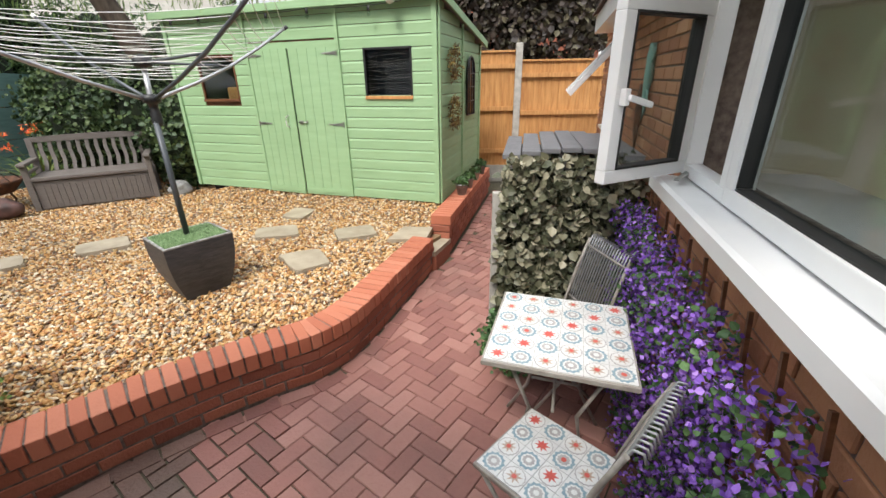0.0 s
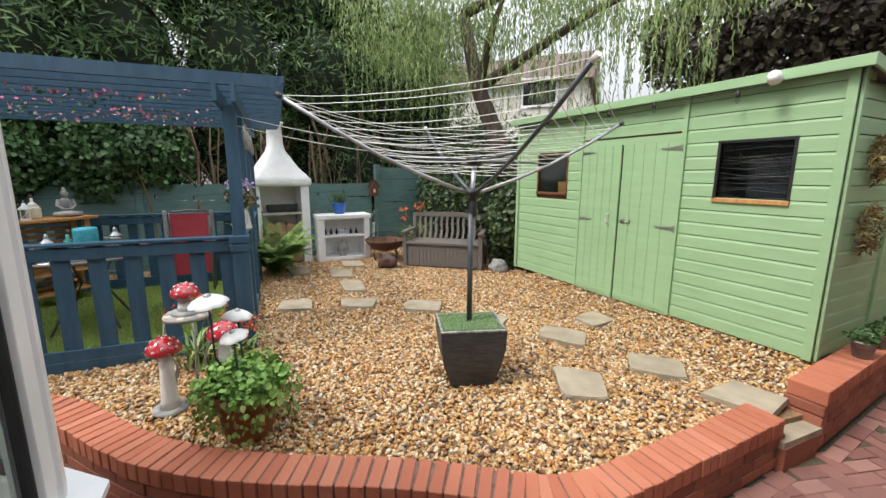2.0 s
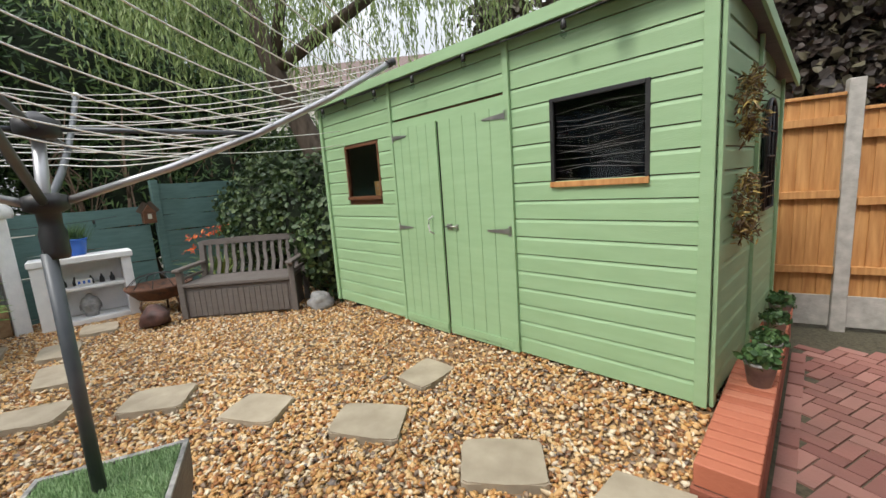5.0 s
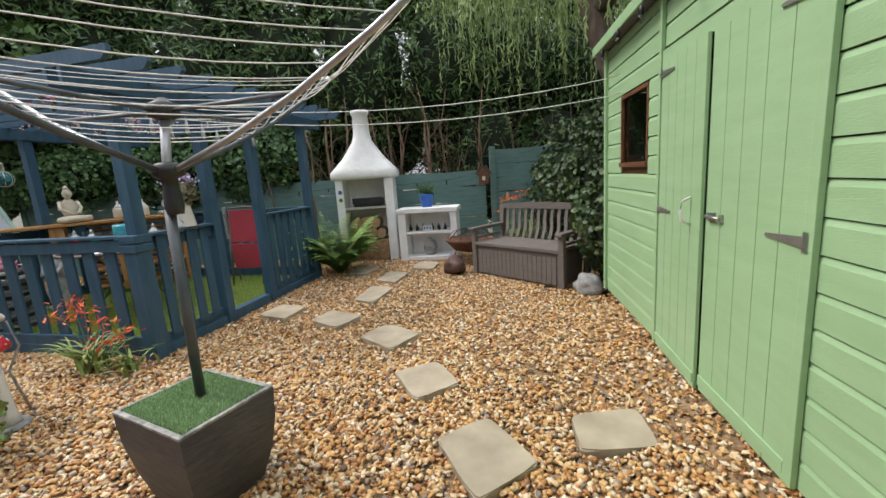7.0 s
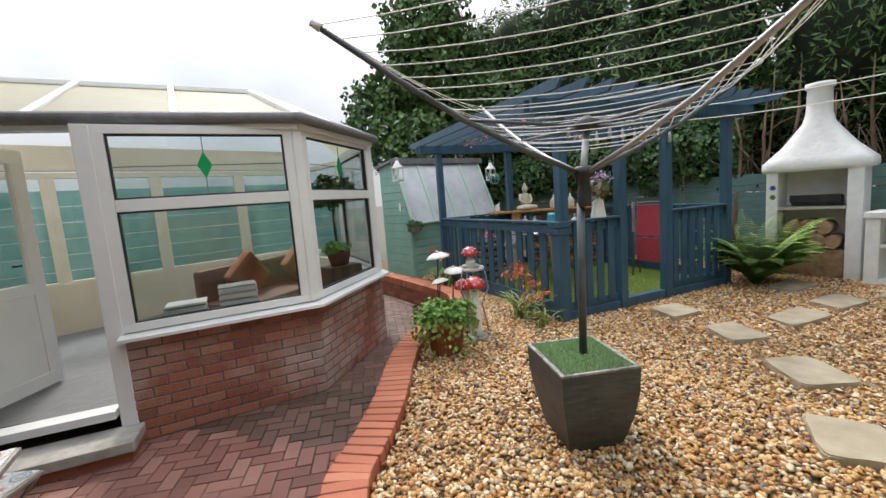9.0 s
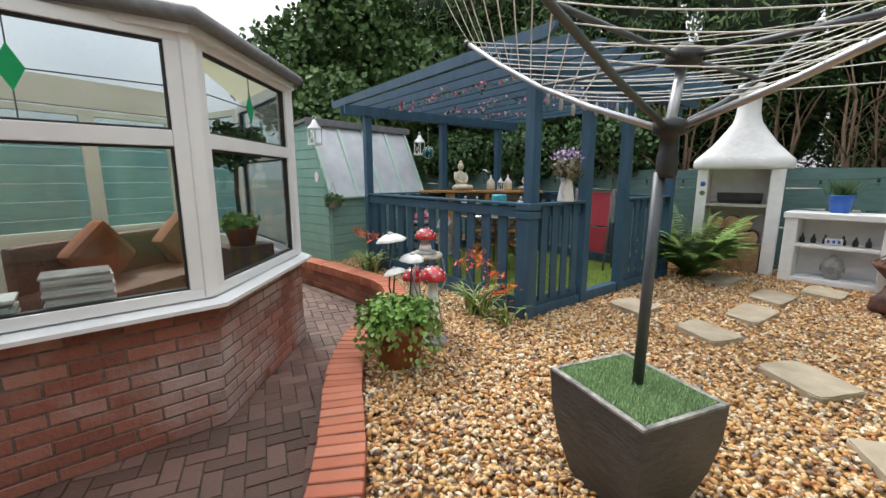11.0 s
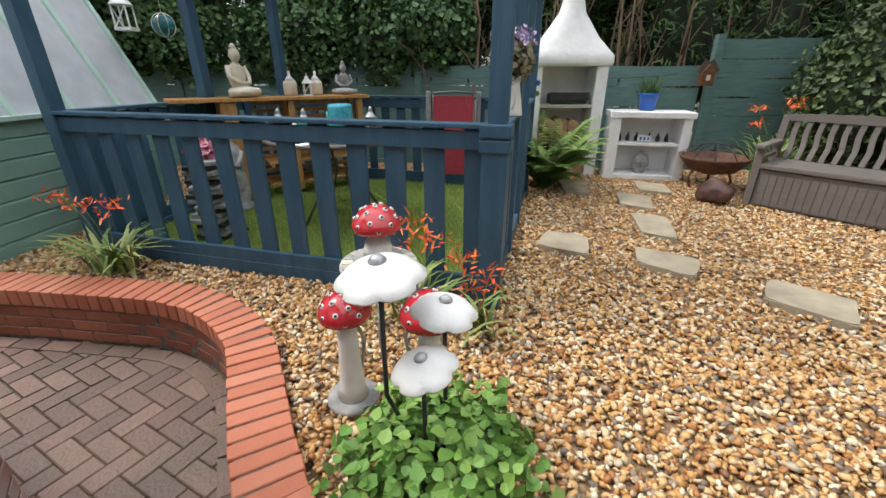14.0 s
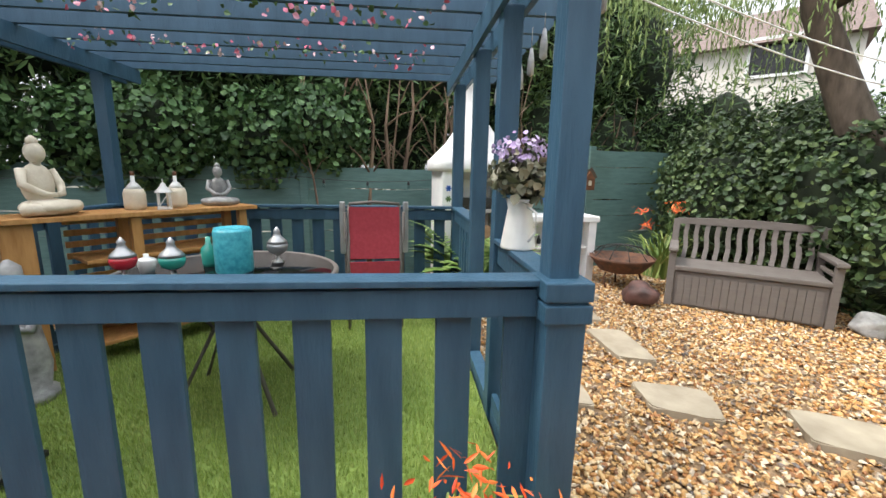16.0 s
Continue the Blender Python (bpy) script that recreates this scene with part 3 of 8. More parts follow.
# ---- shed ----
def build_shed():
    P, Q, z0, H = Vector((-3.578, 6.277)), Vector((-0.094, 5.298)), 0.14, 2.08
    W = (Q - P).length
    rz = math.degrees(math.atan2(Q.y - P.y, Q.x - P.x))
    D, HB = 1.75, 1.78
    e = thing("garden_shed", "pale green painted shiplap pent shed on the gravel", "shed", P.x, P.y, z0, rz)
    bm = B()
    prism(bm, [(0.03, 0.04), (W - 0.03, 0.04), (W - 0.03, D - 0.03), (0.03, D - 0.03)], 0, 0.05)
    part("floor_base", bm, "darkwood", e)
    for k in range(3):
        bm = B()
        beam(bm, (0.1, 0.15 + k * 0.7, -0.05), (W - 0.1, 0.15 + k * 0.7, -0.05), 0.06, 0.1)
        part("bearer", bm, "black", e)
    holes = [(0.42, 1.0, 1.11, 1.64), (2.77, 3.34, 1.14, 1.66)]
    DL, DM, DR, DT = 1.25, 1.81, 2.45, 1.72
    cuts = sorted([(a, b, c, d) for a, b, c, d in holes] + [(DL, DR, -0.05, DT)])
    pitch = 0.118

    def board(x0, x1, z, h, me_parent, y=0.0, side=False):
        bm = B()
        prof = [(0.0, z + 0.003), (-0.012, z + 0.003), (-0.012, z + h * 0.8), (-0.004, z + h - 0.002), (0.0, z + h - 0.002)]
        lo = [bm.verts.new((x0, y + p[0], p[1])) for p in prof]
        hi = [bm.verts.new((x1, y + p[0], p[1])) for p in prof]
        bm.faces.new(lo)
        bm.faces.new(hi[::-1])
        for k in range(5):
            bm.faces.new((lo[k], lo[(k + 1) % 5], hi[(k + 1) % 5], hi[k]))
        return bm
    wf = thing("wall_front", "", "", kind="")
    wf.parent = e
    z = 0.0
    while z < H - 0.02:
        h = min(pitch, H - z)
        spans = [(0.03, W - 0.03)]
        for a, b, c, d in cuts:
            if z + h * 0.5 > c and z + h * 0.5 < d:
                ns = []
                for s0, s1 in spans:
                    if a > s0 and b < s1:
                        ns += [(s0, a), (b, s1)]
                    else:
                        ns.append((s0, s1))
                spans = ns
        for s0, s1 in spans:
            part("board", board(s0, s1, z, h, wf), "green", wf)
        z += pitch
    # inner skin with holes
    bm = B()
    xs = [0.0, 0.42, 1.0, DL, DR, 2.77, 3.34, W]
    for a, b in zip(xs, xs[1:]):
        hole = [h for h in holes if h[:2] == (a, b)]
        if hole:
            lo, hi = hole[0][2:]
            bx(bm, ((a + b) / 2, 0.02, lo / 2), (b - a, 0.03, lo))
            bx(bm, ((a + b) / 2, 0.02, (H + hi) / 2), (b - a, 0.03, H - hi))
        elif (a, b) == (DL, DR):
            bx(bm, ((a + b) / 2, 0.02, (H + DT) / 2), (b - a, 0.03, H - DT))
        else:
            bx(bm, ((a + b) / 2, 0.02, H / 2), (b - a, 0.03, H))
    part("wall_lining", bm, "darkwood", e, kind="stuff")
    # trims
    for x, w in ((0.015, 0.05), (DL - 0.02, 0.035), (DR + 0.02, 0.045), (W - 0.02, 0.06)):
        bm = B()
        bx(bm, (x, -0.026, H / 2), (w, 0.022, H), bev=0.003)
        part("corner_trim" if x < 0.1 or x > 3 else "door_trim", bm, "green", e)
    bm = B()
    bx(bm, ((DL + DR) / 2, -0.018, DT - 0.005), (DR - DL, 0.022, 0.07), bev=0.003)
    part("door_head", bm, "green", e)
    # doors of vertical boards
    for nm, a, b, sw in (("door_left", DL, DM, 2.2), ("door_right", DM + 0.006, DR, 0)):
        d = thing("door", "", "")
        d.parent = e
        hx = a if nm == "door_left" else b
        d.matrix_basis = pose(hx, -0.02, 0.0, 0, 0, -sw)
        n = 5
        for k in range(n):
            bm = B()
            w = (b - a) / n
            bx(bm, (a - hx + w * (k + 0.5), 0, DT / 2 - 0.02), (w - 0.003, 0.018, DT - 0.03), bev=0.002)
            part("board", bm, "green", d)
        for zz in (1.62, 0.86):
            bm = B()
            s = 1 if nm == "door_left" else -1
            prism(bm, [(0.005 * s, zz - 0.018), (0.005 * s, zz + 0.018), (0.19 * s, zz + 0.006), (0.19 * s, zz - 0.006)], -0.016, -0.011, ax=1)
            bx(bm, (-0.01 * s, -0.014, zz), (0.03, 0.006, 0.07))
            part("strap_hinge", bm, "steel", d, "galvanised strap hinge")
        bm = B()
        if nm == "door_left":
            tube(bm, [(0.46, -0.012, 0.96), (0.455, -0.05, 0.94), (0.45, -0.055, 0.89), (0.455, -0.05, 0.84), (0.46, -0.012, 0.82)], 0.007)
            part("pull_handle", bm, "enamel", d, "painted pull handle")
        else:
            bx(bm, (-0.57, -0.016, 0.88), (0.05, 0.012, 0.04))
            tube(bm, [(-0.6, -0.03, 0.88), (-0.48, -0.03, 0.88)], 0.007)
            bx(bm, (-0.49, -0.016, 0.88), (0.02, 0.01, 0.035))
            part("bolt", bm, "steel", d, "steel slide bolt")
        bm = B()
        bx(bm, ((a + b) / 2 - hx, -0.012, 0.05), (b - a - 0.01, 0.008, 0.05))
        part("kick_board", bm, "green", d)
    # windows
    for k, (a, b, c, d) in enumerate(holes):
        w = thing("window", "", "")
        w.parent = e
        w.matrix_basis = pose((a + b) / 2, 0, (c + d) / 2)
        ww, hh = b - a, d - c
        bm = B()
        bx(bm, (0, 0.012, 0), (ww - 0.02, 0.006, hh - 0.02))
        part("pane", bm, "glass", w)
        for s in (-1, 1):
            bm = B()
            bx(bm, (s * (ww / 2 - 0.012), -0.008, 0), (0.024, 0.02, hh), bev=0.003)
            part("frame_side", bm, "darkwood" if k == 0 else "black", w)
        bm = B()
        bx(bm, (0, -0.008, hh / 2 - 0.012), (ww - 0.05, 0.02, 0.024), bev=0.003)
        part("frame_top", bm, "darkwood" if k == 0 else "black", w)
        bm = B()
        bx(bm, (0, -0.016, -hh / 2 + 0.018), (ww, 0.03, 0.034), bev=0.003)
        part("sill", bm, "darkwood" if k == 0 else "pine", w, "" if k == 0 else "flaking yellow sill")
        if k == 1:
            bm = B()
            for j in range(12):
                zz = -0.2 + j * 0.033 + rng.uniform(-0.008, 0.008)
                tube(bm, [(-ww / 2 + 0.03, -0.002, zz), (rng.uniform(-0.1, 0.1), -0.002, zz + rng.uniform(-0.03, 0.03)), (ww / 2 - 0.03, -0.002, zz + rng.uniform(-0.02, 0.02))], 0.0007, 4)
            part("wire", bm, "steel", w, "thin tangled wires across the pane")
    # added black sheet that stands in for the unlit depth of the shed
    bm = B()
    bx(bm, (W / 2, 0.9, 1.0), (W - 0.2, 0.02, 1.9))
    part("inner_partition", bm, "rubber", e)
    bm = B()
    bx(bm, (0.8, 0.24, 1.17), (0.26, 0.2, 0.22), bev=0.004)
    part("box_inside", bm, "barwood", e, "cardboard box behind the pane")
    # side wall, roof
    ws = thing("wall_side", "", "")
    ws.parent = e
    ws.matrix_basis = pose(W, 0.0, 0.0, 0, 0, 90)
    z = 0.0
    while z < H - 0.02:
        h = min(pitch, H - z)
        xe = D if z + h < HB else max(0.1, D * (H - z - h * 0.5) / (H - HB))
        part("board", board(0.02, xe - 0.01, z, h, ws), "green", ws)
        z += pitch
    bm = B()
    prism(bm, [(0.04, 0.02), (D - 0.02, 0.02), (D - 0.02, HB - 0.02), (0.04, H - 0.02)], 0.008, 0.03, ax=1)
    part("lining", bm, "darkwood", ws)
    for x in (0.02, 0.87, D - 0.02):
        bm = B()
        bx(bm, (x, -0.022, (H - (H - HB) * x / D) / 2), (0.045, 0.02, H - (H - HB) * x / D), bev=0.003)
        part("trim", bm, "green", ws)
    # arched lattice mirror and wreaths are separate things
    bm = B()
    prism(bm, [(0.0, 0.0), (D, 0.0), (D, HB), (0.0, H)], 0.0, 0.03, ax=1)
    part("wall_left", bm, "green", e, at=pose(0.0, 0.0, 0, 0, 0, 90))
    bm = B()
    bx(bm, (W / 2, D, HB / 2), (W, 0.03, HB))
    part("wall_back", bm, "green", e)
    bm = B()
    dz = (H - HB) / D
    prism(bm, [(-0.1, H + 0.01 + 0.1 * dz), (D + 0.1, HB + 0.01 - 0.1 * dz), (D + 0.1, HB + 0.03 - 0.1 * dz), (-0.1, H + 0.03 + 0.1 * dz)], 0, W + 0.16, ax=1)
    part("roof", bm, "boxlid", e, "grey felt roof", at=pose(W + 0.08, 0, 0, 0, 0, 90))
    bm = B()
    bx(bm, (W / 2, -0.105, H + 0.015), (W + 0.2, 0.018, 0.075), bev=0.004)
    part("fascia", bm, "green", e)
    bm = B()
    beam(bm, (W + 0.09, -0.1, H + 0.02), (W + 0.09, D + 0.12, HB + 0.02 - 0.03), 0.018, 0.075, bev=0.003)
    part("barge_board", bm, "green", e)
    return e, W, H


shed, SHED_W, SHED_H = build_shed()


# ---- pergola ----
PC, PDIR, PLEN, PDEP = Vector((-3.545, 2.377)), -110.6, 2.91, 2.5


def build_pergola():
    e = thing("pergola", "dark blue painted timber pergola with picket rails", "pergola", PC.x, PC.y, 0, PDIR)
    # local x runs along the front from the near corner, local y to the back is negative
    def loc(x, y, z=0.0):
        return (x, -y, z)

    def add_post(x, y, top=2.05, w=0.095):
        bm = B()
        bx(bm, (0, 0, top / 2), (w, w, top), bev=0.006)
        return part("post", bm, "blue", e, at=pose(*loc(x, y)))
    for x, y in ((0, 0), (PLEN, 0), (0, PDEP), (PLEN, PDEP), (PLEN, 1.3), (0, 0.77), (0, 1.46)):
        add_post(x, y)
    bm = B()
    bx(bm, (0, 0, 0.47), (0.125, 0.125, 0.94), bev=0.006)
    part("newel", bm, "blue", e, at=pose(*loc(0.0, -0.03)))
    for zz in (0.93, 1.0):
        bm = B()
        bx(bm, (0, 0, zz - 0.03), (0.15, 0.15, 0.06), bev=0.006)
        part("newel_collar", bm, "blue", e, at=pose(*loc(0.0, -0.03)))

    def rail_run(a, b, first=0.09, pitch=0.182, wid=0.1):
        r = thing("railing", "", "")
        r.parent = e
        a, b = Vector(loc(*a)), Vector(loc(*b))
        d = (b - a)
        L = d.length
        r.matrix_basis = Matrix.Translation(a) @ pose(0, 0, 0, 0, 0, math.degrees(math.atan2(d.y, d.x)))
        bm = B()
        bx(bm, (L / 2, 0, 0.985), (L, 0.1, 0.022), bev=0.004)
        part("hand_rail", bm, "blue", r)
        bm = B()
        bx(bm, (L / 2, 0.012, 0.915), (L, 0.03, 0.09), bev=0.003)
        part("top_rail", bm, "blue", r)
        bm = B()
        bx(bm, (L / 2, 0.012, 0.12), (L, 0.03, 0.09), bev=0.003)
        part("bottom_rail", bm, "blue", r)
        bm = B()
        bx(bm, (L / 2, -0.0, 0.035), (L, 0.06, 0.09), bev=0.003)
        part("plinth", bm, "blue", r)
        x = first + wid / 2
        while x < L - 0.05:
            bm = B()
            bx(bm, (0, -0.014, 0), (wid, 0.02, 0.84), bev=0.003)
            part("picket", bm, "blue", r, at=pose(x, 0, 0.55, 0, rng.uniform(-0.5, 0.5), 0))
            x += pitch
    rail_run((0.05, 0), (PLEN - 0.04, 0), 0.0, 0.222, 0.115)
    rail_run((0, 0.06), (0, 0.72), 0.06, 0.15, 0.085)
    rail_run((0, 1.5), (0, PDEP - 0.04), 0.05, 0.14, 0.085)
    rail_run((PLEN, 0.06), (PLEN, PDEP - 0.04), 0.06)
    rail_run((0.05, PDEP), (PLEN - 0.04, PDEP), 0.06)
    bm = B()
    bx(bm, (0, -1.08, 0.05), (0.08, 0.6, 0.1), bev=0.004)
    part("threshold", bm, "blue", e)
    for x in (-0.06, 0.06):
        bm = B()
        beam(bm, loc(x, -0.35, 2.085), loc(x, PDEP + 0.4, 2.085), 0.03, 0.12, 0.003)
        part("side_beam", bm, "blue", e)
    for x in (PLEN - 0.06, PLEN + 0.06):
        bm = B()
        beam(bm, loc(x, -0.35, 2.085), loc(x, PDEP + 0.4, 2.085), 0.03, 0.12, 0.003)
        part("side_beam", bm, "blue", e)
    n = 12
    for k in range(n):
        y = -0.3 + k * (PDEP + 0.65) / (n - 1)
        bm = B()
        prism(bm, [(-0.42, 2.2), (-0.42, 2.235), (PLEN + 0.42, 2.235), (PLEN + 0.42, 2.2), (PLEN + 0.37, 2.147), (-0.37, 2.147)], -y - 0.018, -y + 0.018, ax=1)
        part("rafter", bm, "blue", e)
    return e


pergola = build_pergola()


def pworld(x, y, z=0.0):
    """A place given along the pergola's front and into its depth."""
    return pergola.matrix_basis @ Vector((x, -y, z))


bm = B()
prism(bm, [(0.05, -0.04), (PLEN - 0.05, -0.04), (PLEN - 0.05, -PDEP + 0.04), (0.05, -PDEP + 0.04)], -0.02, 0.035)
lawn = part("artificial_lawn", bm, "lawnbase", at=pergola.matrix_basis.copy())
tagged(lawn, "bright artificial grass mat inside the pergola", "artificial grass")


# ---- fences ----
def fence_concrete(e, a, b, ztop, post_at):
    a, b = Vector(a), Vector(b)
    L, rz = (b - a).length, math.degrees(math.atan2((b - a).y, (b - a).x))
    base = pose(a.x, a.y, 0, 0, 0, rz)
    x = 0.0
    z0 = -0.3
    rows = int(round((ztop - z0) / 0.26))
    h = (ztop - z0) / rows
    s0 = 0.0
    segs = post_at + [L]
    for s1 in segs:
        for k in range(rows):
            bm = B()
            n = 8
            w = s1 - s0 - 0.1
            off = rng.uniform(0, 6)
            lo, hi = [], []
            for i in range(n + 1):
                xx = s0 + 0.05 + w * i / n
                wob = 0.008 * math.sin(off + i * 1.3) if 0 < k < rows - 0 else 0
                lo.append((xx, z0 + k * h + wob + 0.004))
                hi.append((xx, z0 + (k + 1) * h - 0.004 + 0.008 * math.sin(off + 1 + i * 1.1)))
            prism(bm, lo + hi[::-1], -0.022 - 0.004 * (k % 2), 0.02, ax=1)
            part("panel_board", bm, "teal", e, at=base)
        bm = B()
        bx(bm, (s1, 0, (ztop + 0.05 + z0) / 2), (0.1, 0.11, ztop + 0.05 - z0), bev=0.008)
        part("fence_post", bm, "teal", e, at=base)
        s0 = s1


fence_back = thing("teal_fence", "weathered teal painted plank fence with square posts", "fence")
fence_concrete(fence_back, (-7.22, 6.12), (-9.08, -2.6), 1.33, [2.1, 4.0, 5.9, 7.8])
fence_tall = thing("teal_fence", "taller teal plank fence panels behind the shrubs", "fence")
fence_concrete(fence_tall, (-6.6, 9.7), (-7.2, 6.2), 1.66, [1.8])

fence_pine = thing("timber_fence", "orange-brown close-board fence with concrete posts", "fence")


def pine_panel(x0, x1, y, z0, z1):
    n = int((x1 - x0) / 0.1)
    for k in range(n):
        bm = B()
        bx(bm, (x0 + (k + 0.5) * (x1 - x0) / n, y, (z0 + z1) / 2), ((x1 - x0) / n + 0.012, 0.014, z1 - z0), Matrix.Rotation(0.12, 3, "Z"), 0)
        part("board", bm, "pine", fence_pine)
    for zz in (z0 + 0.25, (z0 + z1) / 2 + 0.05, z1 - 0.2):
        bm = B()
        bx(bm, ((x0 + x1) / 2, y - 0.035, zz), (x1 - x0, 0.045, 0.07), bev=0.004)
        part("rail", bm, "pine", fence_pine)
    bm = B()
    bx(bm, ((x0 + x1) / 2, y - 0.005, z1 + 0.02), (x1 - x0, 0.07, 0.03), bev=0.004)
    part("capping", bm, "pine", fence_pine)
    bm = B()
    bx(bm, ((x0 + x1) / 2, y, z0 - 0.15), (x1 - x0, 0.05, 0.3), bev=0.004)
    part("gravel_board", bm, "concrete", fence_pine)


pine_panel(0.1, 1.0, 8.05, 0.05, 1.86)
pine_panel(1.12, 2.9, 8.05, 0.05, 1.72)
bm = B()
bx(bm, (1.06, 8.05, 0.85), (0.11, 0.12, 2.3), bev=0.008)
part("fence_post", bm, "concrete", fence_pine)


# ---- masonry barbecue ----
def build_bbq():
    e = thing("barbecue", "white rendered masonry barbecue with a curved hood and chimney", "barbecue", -6.753, 3.527, 0, 82)
    e.matrix_basis = e.matrix_basis @ Matrix.Diagonal((0.96, 1, 1.04, 1))
    # local x along the front, local y to the back
    for x0, x1 in ((0.0, 0.13), (0.8, 0.95)):
        bm = B()
        bx(bm, ((x0 + x1) / 2, 0.22, 0.63), (x1 - x0, 0.44, 1.3), bev=0.015)
        part("column", bm, "white", e)
    bm = B()
    bx(bm, (0.47, 0.42, 0.63), (0.8, 0.05, 1.3), bev=0.01)
    part("back_wall", bm, "white", e)
    bm = B()
    rings = []
    prof = [(0.545, 1.26, 0.28), (0.56, 1.3, 0.29), (0.555, 1.37, 0.285), (0.5, 1.42, 0.26), (0.36, 1.56, 0.21), (0.25, 1.7, 0.165), (0.165, 1.82, 0.13), (0.135, 1.93, 0.115), (0.125, 2.2, 0.11), (0.15, 2.22, 0.135), (0.15, 2.27, 0.135), (0.1, 2.275, 0.09)]
    for r, z, d in prof:
        ring = []
        for k in range(28):
            a = 2 * math.pi * k / 28
            p = 4.5 if z < 1.5 else (3.0 if z < 1.75 else 2.0)
            c, s = math.cos(a), math.sin(a)
            ring.append(bm.verts.new((0.475 + r * math.copysign(abs(c) ** (2 / p), c), 0.235 + d * math.copysign(abs(s) ** (2 / p), s), z)))
        rings.append(ring)
    for a, b in zip(rings, rings[1:]):
        for k in range(28):
            bm.faces.new((a[k], a[(k + 1) % 28], b[(k + 1) % 28], b[k])).smooth = True
    bm.faces.new(rings[0][::-1])
    bm.faces.new(rings[-1])
    part("hood", bm, "white", e)
    bm = B()
    bx(bm, (0.465, 0.2, 0.82), (0.67, 0.38, 0.035))
    part("cooking_slab", bm, "concrete", e)
    bm = B()
    bx(bm, (0.5, 0.16, 0.9), (0.48, 0.22, 0.12), bev=0.02)
    bx(bm, (0.5, 0.04, 0.93), (0.5, 0.02, 0.09), bev=0.006)
    part("grill", bm, "black", e, "black steel grill box")
    for k in range(7):
        bm = B()
        x, z = 0.2 + (k % 4) * 0.16 + (0.08 if k > 3 else 0), 0.42 + (0.16 if k > 3 else 0)
        r = 0.075 + 0.012 * (k % 3)
        tube(bm, [(x, 0.02 + 0.02 * (k % 2), z), (x, 0.36, z)], r, 12)
        part("firewood_log", bm, "log", e, "sawn round log")
    bm = B()
    bx(bm, (0.46, 0.2, 0.16), (0.66, 0.3, 0.32), bev=0.01)
    part("log_stack_base", bm, "log", e)
    return e


bbq = build_bbq()


def build_shelf_unit():
    e = thing("outdoor_shelf_unit", "white painted block shelf unit beside the barbecue", "shelf unit", -6.415, 4.45, 0, 72.7)
    for c, s, nm in (((0.06, 0.2, 0.37), (0.12, 0.4, 0.74), "side_wall"), ((0.86, 0.2, 0.37), (0.1, 0.4, 0.74), "side_wall"), ((0.46, 0.2, 0.775), (0.95, 0.44, 0.07), "top"), ((0.46, 0.21, 0.43), (0.7, 0.36, 0.04), "shelf"), ((0.46, 0.2, 0.03), (0.7, 0.38, 0.06), "shelf"), ((0.46, 0.39, 0.4), (0.72, 0.04, 0.68), "back_wall")):
        bm = B()
        bx(bm, c, s, bev=0.01)
        part(nm, bm, "white", e)


build_shelf_unit()


# ---- storage bench ----
def build_bench():
    e = thing("storage_bench", "taupe plastic storage bench with a slatted back", "bench", -5.19, 5.33, 0, 33.8)
    L, D = 1.33, 0.58
    bm = B()
    bx(bm, (L / 2, D / 2 - 0.02, 0.19), (L - 0.14, D - 0.1, 0.36), bev=0.008)
    part("storage_box", bm, "bench", e)
    for k in range(18):
        bm = B()
        bx(bm, (0.1 + (L - 0.2) * (k + 0.5) / 18, 0.026, 0.18), ((L - 0.2) / 18 - 0.004, 0.012, 0.3), bev=0.002)
        part("front_panel", bm, "bench", e)
    bm = B()
    bx(bm, (L / 2, D / 2 - 0.03, 0.4), (L - 0.13, D - 0.06, 0.045), bev=0.01)
    part("seat", bm, "bench", e)
    for x in (0.035, L - 0.035):
        for y in (0.035, D - 0.04):
            bm = B()
            top = 0.56 if y < 0.1 else 0.84
            beam(bm, (x, y, 0), (x, y + (0.08 if top > 0.6 else 0), top), 0.065, 0.06, 0.008, up=(0, 1, 0))
            part("leg", bm, "bench", e)
        bm = B()
        bx(bm, (x, D / 2 - 0.02, 0.585), (0.085, D + 0.04, 0.04), bev=0.014)
        part("armrest", bm, "bench", e)
        bm = B()
        bx(bm, (x, D / 2, 0.47), (0.035, D - 0.1, 0.03), bev=0.006)
        part("side_rail", bm, "bench", e)
    bm = B()
    pts = [(0.04, 0.79), (L - 0.04, 0.79), (L - 0.04, 0.85)] + [(L - 0.04 - (L - 0.08) * k / 10, 0.85 + 0.02 * math.sin(math.pi * k / 10)) for k in range(1, 10)] + [(0.04, 0.85)]
    prism(bm, pts, D + 0.01, D + 0.05, ax=1)
    part("top_rail", bm, "bench", e)
    for k in range(12):
        bm = B()
        x = 0.13 + (L - 0.26) * k / 11
        pts = [(x, D - 0.05, 0.42), (x + 0.015, D - 0.01, 0.55), (x, D + 0.015, 0.68), (x + 0.01, D + 0.03, 0.8)]
        for p, q in zip(pts, pts[1:]):
            beam(bm, p, q, 0.045, 0.018, 0.003, up=(0, 1, 0))
        part("back_slat", bm, "bench", e)


build_bench()


